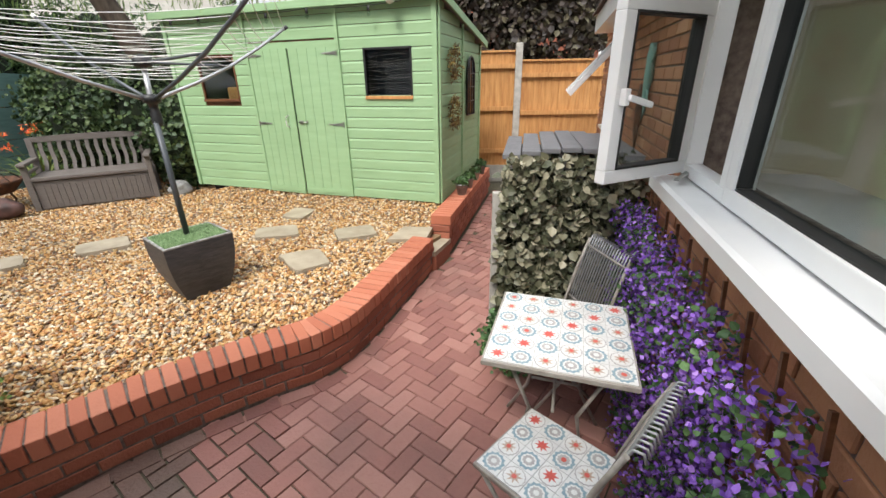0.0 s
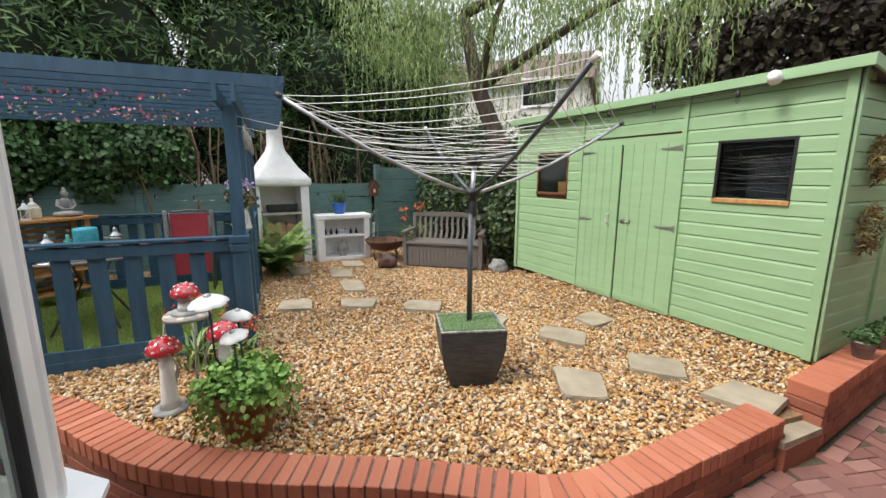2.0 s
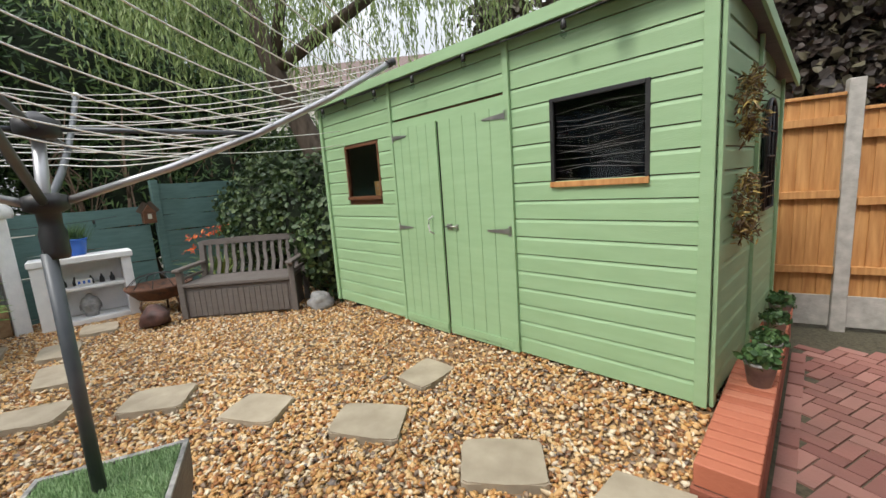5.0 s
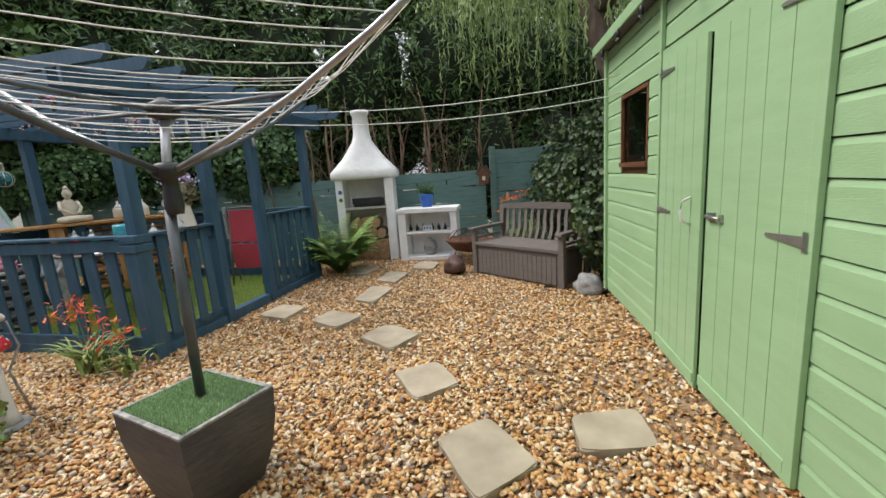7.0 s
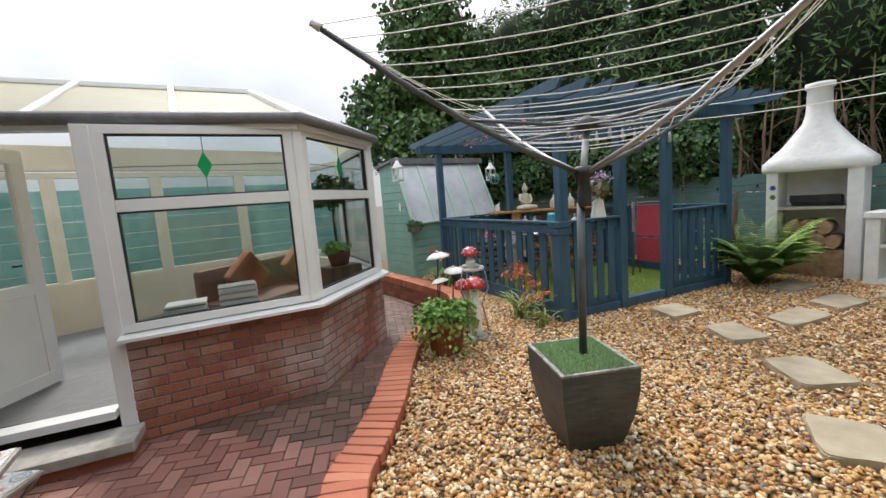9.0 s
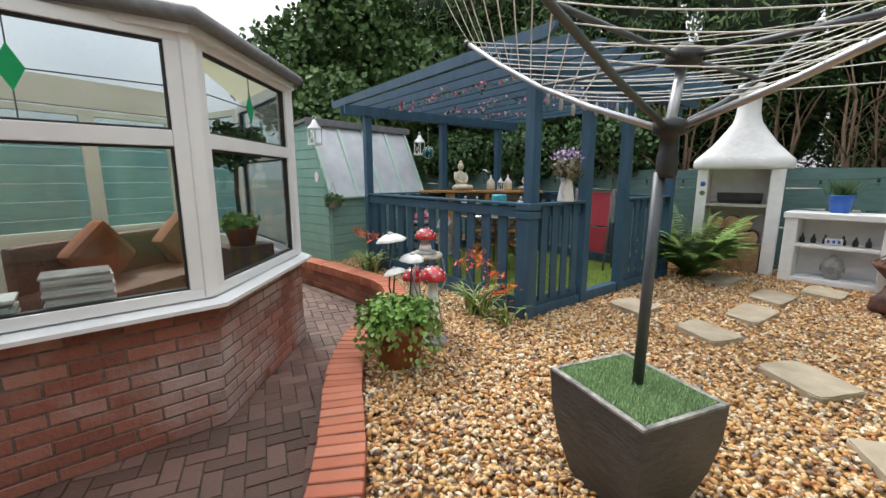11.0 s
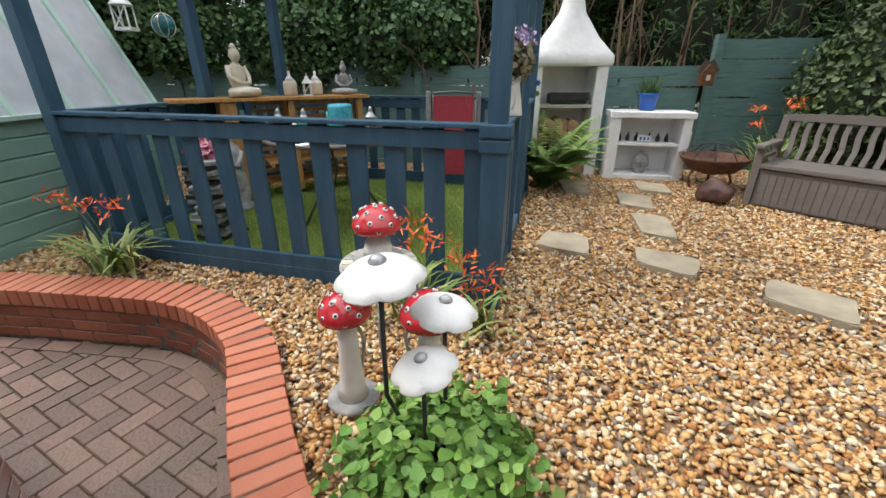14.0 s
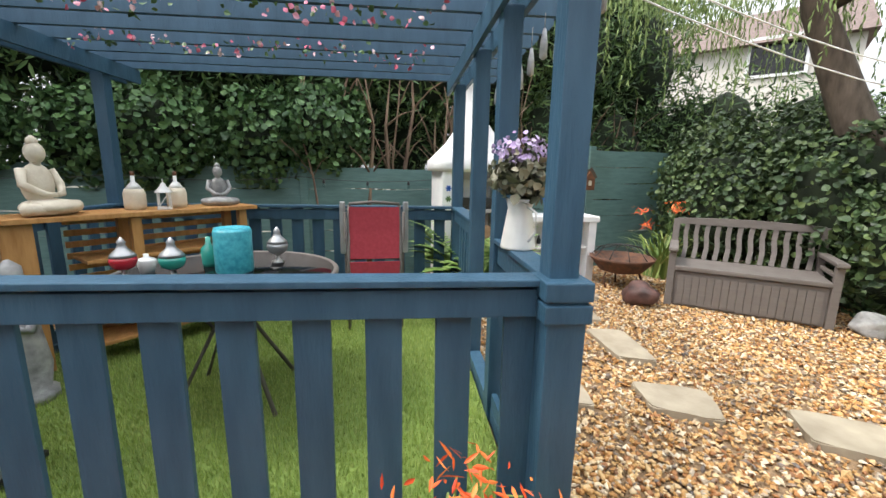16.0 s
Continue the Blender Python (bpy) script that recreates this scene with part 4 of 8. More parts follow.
# ---- planter with rotary airer ----
def build_planter():
    e = thing("square_planter", "dark grey tapered square planter topped with artificial grass", "planter", -1.845, 3.415, 0, 54)
    bm = B()
    rings = []
    for w, d, z in ((0.155, 0.14, 0.0), (0.205, 0.175, 0.16), (0.228, 0.195, 0.3), (0.233, 0.2, 0.43), (0.213, 0.18, 0.43), (0.208, 0.175, 0.38)):
        rings.append([bm.verts.new((sx * w, sy * d, z)) for sx, sy in ((-1, -1), (1, -1), (1, 1), (-1, 1))])
    for a, b in zip(rings, rings[1:]):
        for k in range(4):
            bm.faces.new((a[k], a[(k + 1) % 4], b[(k + 1) % 4], b[k]))
    bm.faces.new(rings[0][::-1])
    bm.faces.new(rings[-1])
    part("pot", bm, "planter", e)
    bm = B()
    for s in (-1, 1):
        bx(bm, (0, s * 0.19, 0.434), (0.466, 0.022, 0.012), bev=0.003)
        bx(bm, (s * 0.224, 0, 0.4345), (0.018, 0.36, 0.0122), bev=0.003)
    part("rim", bm, "lip", e, "scuffed pale rim")
    bm = B()
    bx(bm, (0, 0, 0.415), (0.42, 0.35, 0.03), bev=0.006)
    part("turf_mat", bm, "turfbase", e)
    n = 9000
    P = np.c_[rng.uniform(-0.208, 0.208, n), rng.uniform(-0.174, 0.174, n), np.full(n, 0.43)]
    V, F = blades(P, 0.018, 0.003)
    ob = new("turf_pile", np_mesh("turf_pile", V, F, "turf"))
    ob.parent = e
    tagged(ob, "bright green artificial blades", kind="stuff")
    return e


def blades(P, h, w, lean=0.4):
    n = len(P)
    a = rng.uniform(0, 2 * math.pi, n)
    hh = h * rng.uniform(0.6, 1.3, n)
    tip = P + np.c_[np.cos(a) * hh * lean * rng.uniform(0, 1, n), np.sin(a) * hh * lean, hh]
    b = rng.uniform(0, 2 * math.pi, n)
    dv = np.c_[np.cos(b), np.sin(b), np.zeros(n)] * w
    V = np.stack([P - dv, P + dv, tip], 1).reshape(-1, 3)
    return V, np.arange(3 * n).reshape(-1, 3)


planter = build_planter()
AIR = (-1.862, 3.43)


def build_airer():
    x, y = AIR
    e = thing("rotary_airer", "open grey rotary clothes airer with white lines", "clothes airer", x, y, 0.43, 0)
    zb, zt = 1.37 - 0.43, 1.6 - 0.43
    bm = B()
    tube(bm, [(0, 0, 0), (-0.01, 0.01, 0.8)], 0.02, 12)
    part("lower_pole", bm, "pole", e)
    bm = B()
    tube(bm, [(-0.01, 0.01, 0.78), (-0.02, 0.05, zt)], 0.017, 12)
    part("upper_pole", bm, "alu", e)
    bm = B()
    lathe(bm, [(0.03, 0.78), (0.034, 0.8), (0.034, 0.86), (0.028, 0.88), (0.03, zb - 0.02), (0.055, zb - 0.01), (0.055, zb + 0.03), (0.03, zb + 0.04)], (-0.012, 0.03, 0))
    part("lower_hub", bm, "black", e)
    bm = B()
    lathe(bm, [(0.03, zt - 0.03), (0.055, zt - 0.02), (0.055, zt + 0.025), (0.03, zt + 0.035), (0.012, zt + 0.05)], (-0.02, 0.05, 0))
    part("upper_hub", bm, "black", e)
    arms = []
    for k, (ang, R, H) in enumerate(ARMS):
        a = radians(ang)
        tip = Vector((R * math.cos(a), R * math.sin(a), H - 0.43))
        root = Vector((0.04 * math.cos(a) - 0.012, 0.04 * math.sin(a) + 0.03, zb + 0.01))
        mid = root.lerp(tip, 0.42)
        arm = thing("arm", "", "")
        arm.parent = e
        bm = B()
        pts = [root.lerp(tip, t) - Vector((0, 0, 0.05 * math.sin(math.pi * t))) for t in (0, 0.25, 0.5, 0.75, 1)]
        tube(bm, pts, 0.0125, 8)
        part("tube", bm, "pole" if k % 2 else "alu", arm)
        bm = B()
        tube(bm, [Vector((0.04 * math.cos(a) - 0.02, 0.04 * math.sin(a) + 0.05, zt)), pts[2]], 0.009, 6)
        part("strut", bm, "pole", arm)
        bm = B()
        tube(bm, [pts[4] - (pts[4] - pts[3]).normalized() * 0.03, pts[4] + (pts[4] - pts[3]).normalized() * 0.01], 0.016, 8)
        part("end_cap", bm, "line" if k % 2 else "black", arm)
        arms.append(pts)
    n = 12
    for j in range(n):
        f = 0.3 + 0.68 * j / (n - 1)
        for k in range(4):
            A, Bq = arms[k], arms[(k + 1) % 4]

            def at(P):
                s = f * 4
                i = min(int(s), 3)
                return P[i].lerp(P[i + 1], s - i) + Vector((0, 0, 0.012))
            a, b = at(A), at(Bq)
            sag = (0.02 + 0.05 * rng.uniform(0.2, 1.0)) * f
            bm = B()
            tube(bm, [a.lerp(b, t) - Vector((0, 0, sag * 4 * t * (1 - t))) for t in (0, 0.15, 0.3, 0.5, 0.7, 0.85, 1)], 0.0022, 5)
            part("line", bm, "line", e)
    return e


ARMS = [(65, 1.24, 1.9), (154, 1.27, 1.95), (241, 1.24, 1.98), (338, 1.2, 1.985)]
airer = build_airer()

# ---- stepping stones ----
STONES = [[(-1.92, 4.42), (-2.05, 4.71), (-1.65, 4.85), (-1.49, 4.52)], [(-2.68, 4.23), (-2.76, 4.54), (-2.42, 4.64), (-2.29, 4.34)], [(-3.38, 3.96), (-3.62, 4.2), (-3.3, 4.48), (-3.05, 4.22)], [(-3.93, 3.49), (-4.2, 3.63), (-3.92, 3.97), (-3.65, 3.75)], [(-4.3, 2.9), (-4.6, 3.08), (-4.42, 3.37), (-4.06, 3.22)], [(-4.47, 3.84), (-4.98, 4.03), (-4.82, 4.3), (-4.3, 4.06)], [(-5.25, 4.07), (-5.7, 4.25), (-5.5, 4.52), (-5.03, 4.32)], [(-5.75, 3.68), (-6.3, 3.82), (-6.15, 4.12), (-5.65, 3.94)], [(-5.75, 4.55), (-6.15, 4.72), (-5.95, 5.0), (-5.55, 4.84)], [(-1.95, 5.12), (-1.92, 5.48), (-1.61, 5.4), (-1.67, 5.04)], [(-1.2, 4.69), (-0.82, 4.85), (-0.68, 4.55), (-1.05, 4.39)], [(-1.5, 4.0), (-1.17, 4.18), (-0.95, 3.85), (-1.19, 3.65)]]
for q in STONES:
    P = [Vector((*p, 0)) for p in q]
    bm = B()
    out = []
    for k in range(4):
        a, b = P[k], P[(k + 1) % 4]
        c = sum(P, Vector()) / 4
        for t in (0.06, 0.3, 0.5, 0.72, 0.94):
            p = a.lerp(b, t)
            p = c + (p - c) * (0.97 + rng.uniform(-0.03, 0.03))
            out.append((p.x, p.y))
    prism(bm, out, -0.03, 0.028)
    bmesh.ops.bevel(bm, geom=[e_ for e_ in bm.edges if all(v.co.z > 0 for v in e_.verts)], offset=0.008, segments=2, affect="EDGES")
    st = part("stepping_stone", bm, "stone")
    tagged(st, "buff sandstone stepping slab set in the gravel", "stepping stone", "stepping stones")


# ---- house wall with its windows ----
WD = Vector((0.2, 0.98, 0)).normalized()
WA = math.degrees(math.atan2(WD.y, WD.x))
W0 = Vector((0.79, 0.56, 0))
house = thing("wall_house", "brown brick house wall beside the path", "wall", W0.x, W0.y, 0, WA, kind="structure")


def house_box(x0, x1, z0, z1, nm="mortar_core"):
    bm = B()
    bx(bm, ((x0 + x1) / 2, -0.16, (z0 + z1) / 2), (x1 - x0, 0.28, z1 - z0))
    part(nm, bm, "mortar", house)


for a in ((0.0, 2.12, PAVE, 1.0), (0.0, 0.15, 1.0, 2.7), (2.12, 4.3, PAVE, 2.7), (4.3, 5.2, PAVE, 0.95), (4.3, 5.2, 1.85, 2.7), (5.2, 5.6, PAVE, 2.7), (0.15, 2.12, 1.86, 2.7)):
    house_box(*a)
w1 = thing("window_house", "white plastic window with an open side casement and deep sill", "window", W0.x, W0.y, 0, WA, kind="structure")
bm = B()
prism(bm, [(-0.15, 0.0), (0.15, 0.0), (0.15, 0.03), (-0.13, 0.055), (-0.15, 0.05)], 0.1, 2.08, ax=1)
part("window_sill", bm, "upvc", w1, at=pose(0, 0, 1.0) @ pose(0, 0, 0, 0, 0, -90))


def frame_rect(e, x0, x1, z0, z1, w, y, d, material="upvc", nm="frame"):
    for c, s in ((((x0 + x1) / 2, y, z0 + w / 2), (x1 - x0, d, w)), (((x0 + x1) / 2, y, z1 - w / 2), (x1 - x0, d, w)), ((x0 + w / 2, y, (z0 + z1) / 2), (w, d, z1 - z0 - 2 * w)), ((x1 - w / 2, y, (z0 + z1) / 2), (w, d, z1 - z0 - 2 * w))):
        bm = B()
        bx(bm, c, s, bev=0.004)
        part(nm, bm, material, e)


frame_rect(w1, 0.15, 1.6, 1.055, 1.86, 0.06, -0.02, 0.07)
frame_rect(w1, 0.2, 1.55, 1.11, 1.81, 0.012, -0.02, 0.05, "rubber", "gasket")
bm = B()
bx(bm, (0.875, -0.03, 1.46), (1.34, 0.008, 0.7))
part("pane", bm, "glass", w1)
frame_rect(w1, 1.602, 2.12, 1.055, 1.86, 0.05, -0.02, 0.07)
sash = thing("sash", "open white casement with handle", "")
sash.parent = w1
sash.matrix_basis = pose(2.07, 0.04, 0, 0, 0, 131)
frame_rect(sash, 0.0, 0.49, 1.07, 1.74, 0.055, 0, 0.05)
frame_rect(sash, 0.053, 0.437, 1.123, 1.687, 0.01, 0, 0.056, "rubber", "gasket")
bm = B()
bx(bm, (0.245, 0, 1.405), (0.38, 0.012, 0.56))
part("pane", bm, "glass", sash)
bm = B()
bx(bm, (0.462, 0.045, 1.4), (0.025, 0.03, 0.06), bev=0.005)
beam(bm, (0.462, 0.065, 1.4), (0.35, 0.075, 1.37), 0.02, 0.022, 0.005)
part("window_handle", bm, "upvc", sash)
bm = B()
beam(bm, (2.05, 0.0, 1.075), (1.85, 0.1, 1.075), 0.02, 0.006)
part("window_stay", bm, "steel", w1)
# small far window
w2 = thing("window_small", "small white window with a top-hung pane propped open", "window", W0.x, W0.y, 0, WA, kind="structure")
frame_rect(w2, 4.3, 5.2, 0.97, 1.85, 0.05, -0.02, 0.07)
bm = B()
bx(bm, (4.75, 0.02, 0.955), (0.98, 0.16, 0.03), bev=0.006)
part("window_sill", bm, "upvc", w2)
bm = B()
bx(bm, (4.75, -0.06, 1.4), (0.8, 0.01, 0.78))
part("pane", bm, "glass", w2)
s2 = thing("sash", "propped white top-hung pane", "")
s2.parent = w2
s2.matrix_basis = pose(4.33, 0.03, 1.83, 42, 0, 0)
for c, s in (((0.42, 0, -0.03), (0.84, 0.05, 0.06)), ((0.42, 0, -0.65), (0.84, 0.05, 0.06)), ((0.03, 0, -0.34), (0.06, 0.05, 0.58)), ((0.81, 0, -0.34), (0.06, 0.05, 0.58))):
    bm = B()
    bx(bm, c, s, bev=0.004)
    part("frame", bm, "upvc", s2)
bm = B()
bx(bm, (0.42, 0, -0.34), (0.74, 0.01, 0.58))
part("pane", bm, "glass", s2)
# inside of the house behind the window
bm = B()
for c, s in (((1.3, -1.9, 1.2), (3.0, 0.05, 2.6)), ((2.8, -1.1, 1.2), (0.05, 1.6, 2.6)), ((1.3, -1.1, 2.5), (3.0, 1.7, 0.05)), ((1.3, -1.1, -0.1), (3.0, 1.7, 0.05))):
    bx(bm, c, s)
part("wall_room", bm, "interior", house)
bm = B()
bx(bm, (1.3, -0.5, 0.98), (2.3, 0.4, 0.04))
part("inner_ledge", bm, "upvc", house)
# eaves
bm = B()
bx(bm, (2.75, 0.2, 2.42), (5.7, 0.5, 0.03))
bx(bm, (2.75, 0.45, 2.49), (5.7, 0.025, 0.18))
part("soffit", bm, "upvc", thing("house_roof_edge", "white soffit and fascia under the house eaves", "eaves", W0.x, W0.y, 0.25, WA, kind="structure"))
bm = B()
prism(bm, [(0.55, 2.6), (-3.4, 4.6), (-3.4, 4.65), (0.55, 2.68)], -0.1, 5.6, ax=1)
part("roof_house", bm, "rooftile", kind="structure", label="tiled house roof", at=pose(W0.x, W0.y, 0.25, 0, 0, WA) @ pose(0, 0, 0, 0, 0, -90) @ Matrix.Diagonal((-1, 1, 1, 1)))

low = thing("house_roof_edge", "low white soffit and fascia with dark tiles over the small window", "eaves", W0.x, W0.y, 0, WA, kind="structure")
bm = B()
bx(bm, (4.25, 0.11, 1.95), (2.7, 0.2, 0.025))
part("soffit", bm, "upvc", low)
bm = B()
bx(bm, (4.25, 0.22, 2.02), (2.7, 0.02, 0.17), bev=0.004)
part("fascia", bm, "upvc", low)
bm = B()
prism(bm, [(0.005, 2.26), (0.27, 2.11), (0.27, 2.135), (0.005, 2.29)], -5.62, -2.88, ax=1)
part("roof", bm, "rooftile", low, at=pose(0, 0, 0, 0, 0, 90))

# ---- conservatory ----
C0, C1, C2, C3 = (-0.2, 0.8), (-1.48, 1.18), (-2.62, 0.5), (-3.07, -0.9)
cons = thing("conservatory", "white framed conservatory on a weathered brick base", "conservatory", kind="structure")
SILL = 0.53


def face_frame(a, b, z0=SILL, ztop=1.97, trans=1.42, n=1, green=False):
    a, b = Vector(a), Vector(b)
    L = (b - a).length
    rz = math.degrees(math.atan2((b - a).y, (b - a).x))
    e = thing("window", "white framed window", "")
    e.parent = cons
    e.matrix_basis = pose(a.x, a.y, 0, 0, 0, rz)
    # outside is local +y or -y as the run goes; frames sit on the line
    bm = B()
    bx(bm, (L / 2, 0, z0 + 0.03), (L, 0.07, 0.06), bev=0.004)
    bx(bm, (L / 2, 0, ztop - 0.03), (L - 0.004, 0.068, 0.06), bev=0.004)
    part("frame", bm, "upvc", e)
    for x in (0.05, L - 0.05):
        bm = B()
        bx(bm, (x, 0, (z0 + ztop) / 2), (0.1, 0.074, ztop - z0 - 0.12), bev=0.004)
        part("frame", bm, "upvc", e)
    bm = B()
    bx(bm, (L / 2, 0, trans), (L - 0.2, 0.072, 0.085), bev=0.004)
    part("transom", bm, "upvc", e)
    for z_0, z_1 in ((z0 + 0.06, trans - 0.043), (trans + 0.043, ztop - 0.06)):
        frame_rect(e, 0.1, L - 0.1, z_0, z_1, 0.012, 0, 0.04, "rubber", "gasket")
        bm = B()
        bx(bm, (L / 2, 0, (z_0 + z_1) / 2), (L - 0.22, 0.01, z_1 - z_0 - 0.02))
        part("pane", bm, "glass", e)
    # leaded upper light with a coloured diamond
    zc = (trans + 0.043 + ztop - 0.06) / 2
    bm = B()
    bx(bm, (L / 2, 0.007, zc), (L - 0.23, 0.004, 0.006))
    bx(bm, (L / 2, 0.007, zc), (0.006, 0.0042, ztop - trans - 0.13))
    part("lead_strip", bm, "pole", e)
    bm = B()
    prism(bm, [(L / 2 - 0.05, zc), (L / 2, zc + 0.1), (L / 2 + 0.05, zc), (L / 2, zc - 0.1)], 0.006, 0.012, ax=1)
    part("diamond_pane", bm, "colglass", e, "green diamond of coloured glass")
    return e


face_frame(C1, C0)
face_frame(C2, C1)
face_frame(C3, C2)
for p in (C1, C2):
    bm = B()
    bx(bm, (0, 0, (SILL + 1.97) / 2), (0.085, 0.085, 1.97 - SILL), bev=0.02)
    part("corner_post", bm, "upvc", cons, at=pose(*p, 0, 0, 0, 0))
bm = B()
bx(bm, (0, 0, 0.9), (0.1, 0.09, 2.14), bev=0.006)
part("door_post", bm, "upvc", cons, at=pose(C0[0] + 0.02, C0[1] - 0.01, 0, 0, 0, -17))


def poly_off(pts, d):
    """Moves an open line outward (to the left of its run) by d."""
    out = []
    for i, p in enumerate(pts):
        ns = []
        for j in (i - 1, i):
            if 0 <= j < len(pts) - 1:
                a, b = Vector(pts[j]), Vector(pts[j + 1])
                t = (b - a).normalized()
                ns.append(Vector((-t.y, t.x)))
        n = sum(ns, Vector((0, 0)))
        n = n / n.length
        c = n.dot(ns[0])
        out.append(tuple(Vector(p) + n * d / c))
    return out


RUN = [C3, C2, C1, C0]
o1, i1 = poly_off(RUN, 0.13), poly_off(RUN, -0.06)
bm = B()
for k in range(3):
    q = [o1[k], o1[k + 1], i1[k + 1], i1[k]]
    lo = [bm.verts.new((*p, SILL - 0.045)) for p in q]
    hi = [bm.verts.new((*p, SILL + (0.0 if j > 1 else -0.022))) for j, p in enumerate(q)]
    bm.faces.new(lo[::-1])
    bm.faces.new(hi)
    bm.faces.new((lo[0], lo[1], hi[1], hi[0]))
    bm.faces.new((lo[2], lo[3], hi[3], hi[2]))
    if k == 2:
        bm.faces.new((lo[1], lo[2], hi[2], hi[1]))
part("window_sill", bm, "upvc", cons)
base_wall = thing("wall_conservatory_base", "weathered red brick base wall with white bloom", "wall", kind="structure")
o2, i2 = poly_off(RUN, 0.035), poly_off(RUN, -0.1)
bm = B()
prism(bm, o2 + i2[::-1], PAVE - 0.03, SILL - 0.046)
part("mortar_core", bm, "mortar", base_wall)
# roof, gutter
g_out = poly_off([C3, C2, C1, (0.85, 0.14)], 0.1)
bm = B()
tube(bm, [(x, y, 2.03) for x, y in g_out], 0.045, 8)
part("gutter", bm, "boxlid", cons, "grey gutter")
bm = B()
hp = poly_off([C3, C2, C1, (0.85, 0.14)], 0.04)
for a, b in zip(hp, hp[1:]):
    beam(bm, (*a, 1.99), (*b, 1.99), 0.07, 0.08)
part("eaves_beam", bm, "upvc", cons)
RA, RB = Vector((-1.75, -0.35, 2.62)), Vector((0.3, -0.95, 2.62))
bm = B()
ev = [Vector((x, y, 2.03)) for x, y in poly_off([C3, C2, C1, (0.85, 0.14)], 0.08)]
fc = [(ev[0], ev[1], RA), (ev[1], ev[2], RA), (ev[2], ev[3], RB, RA)]
for f in fc:
    bm.faces.new([bm.verts.new(v) for v in f])
r = bmesh.ops.extrude_face_region(bm, geom=bm.faces[:])
for v in r["geom"]:
    if isinstance(v, bmesh.types.BMVert):
        v.co.z -= 0.025
part("roof_sheet", bm, "polyroof", cons, "milky conservatory roof sheet")
for a, b in ((ev[1], RA), (ev[2], RA), (ev[2].lerp(ev[3], 0.33), RA.lerp(RB, 0.35)), (ev[2].lerp(ev[3], 0.66), RA.lerp(RB, 0.7)), (RA, RB), (ev[1].lerp(ev[2], 0.5), RA)):
    bm = B()
    beam(bm, a + Vector((0, 0, 0.02)), b + Vector((0, 0, 0.02)), 0.055, 0.05, 0.01)
    part("glazing_bar", bm, "upvc", cons)
# floor, back walls, sofa
bm = B()
prism(bm, [(-0.15, 0.7), (0.8, 0.2), (0.9, -2.6), (-3.2, -2.6), (-2.97, -0.9), (-2.57, 0.42), (-1.47, 1.1)], -0.1, -0.02)
part("floor_conservatory", bm, "boxlid", kind="structure", label="dull grey conservatory floor")
bm = B()
bx(bm, (-1.2, -2.5, 0.25), (4.4, 0.1, 0.7))
bx(bm, (-1.2, -2.5, 2.15), (4.4, 0.1, 0.3))
part("wall_conservatory_back", bm, "interior", kind="structure", label="cream inner wall of the conservatory")
bm = B()
bx(bm, (0.93, -1.35, 1.2), (0.1, 2.7, 2.9))
part("wall_conservatory_side", bm, "interior", kind="structure", label="cream inner side wall")
bm = B()
bx(bm, (-3.13, -1.76, 0.2), (0.1, 1.66, 0.6))
part("wall_conservatory_end", bm, "interior", kind="structure", label="cream inner end wall")
for a_, b_ in (((-3.13, -2.45), (-3.1, -0.95)), ((-2.2, -2.5), (-3.1, -2.5)), ((-1.1, -2.5), (-2.2, -2.5)), ((0.0, -2.5), (-1.1, -2.5)), ((0.88, -2.5), (0.0, -2.5))):
    wf_ = thing("window", "cream framed inner window", "")
    wf_.parent = cons
    v_ = Vector(b_) - Vector(a_)
    wf_.matrix_basis = pose(*a_, 0, 0, 0, math.degrees(math.atan2(v_.y, v_.x)))
    frame_rect(wf_, 0, v_.length, 0.56, 1.98, 0.07, 0, 0.07, "cream_frame")
    bm = B()
    bx(bm, (v_.length / 2, 0, 1.27), (v_.length - 0.13, 0.01, 1.3))
    part("pane", bm, "glass", wf_)
bf = thing("rear_fence", "pale teal board fence behind the conservatory", "fence", 0, 0, 0)
for k in range(9):
    bm = B()
    bx(bm, (-1.4, -3.7, -0.15 + k * 0.235), (6.6, 0.03, 0.225), bev=0.004)
    part("board", bm, "palewindow", bf)
# potted standard tree and candlestick on the inner ledge
e = thing("potted_tree", "small ball-headed tree in a planter inside the conservatory", "potted tree", -2.3, 0.22, -0.02)
bm = B()
bx(bm, (0, 0, 0.33), (0.4, 0.3, 0.66), bev=0.01)
part("stand", bm, "wicker", e)
bm = B()
lathe(bm, [(0.1, 0.66), (0.14, 0.82), (0.15, 0.82), (0.13, 0.8)], seg=18)
part("pot", bm, "terracotta", e)
bm = B()
tube(bm, [(0, 0, 0.78), (0.02, 0.01, 1.1), (0, 0, 1.42)], 0.018)
part("trunk", bm, "bark", e)
P, d = blob_points(650, (0, 0, 1.5), (0.24, 0.24, 0.17), 0.2)
V, F = leaves(P, 0.055, d, 0.8)
part_ = new("crown", np_mesh("crown", V, F, "shrub"))
part_.parent = e
P, d = blob_points(260, (0.05, 0.02, 0.86), (0.17, 0.17, 0.07), 0.2)
V, F = leaves(P, 0.04, d, 0.8)
part_ = new("underplanting", np_mesh("underplanting", V, F, "bright"))
part_.parent = e
e = thing("candlestick", "black turned candlestick inside the conservatory", "candlestick", -1.72, 0.72, 0.53)
bm = B()
lathe(bm, [(0.06, 0), (0.06, 0.02), (0.02, 0.06), (0.035, 0.14), (0.018, 0.2), (0.035, 0.3), (0.015, 0.36), (0.05, 0.42), (0.055, 0.47), (0.02, 0.475)], seg=18)
part("stem", bm, "black", e)
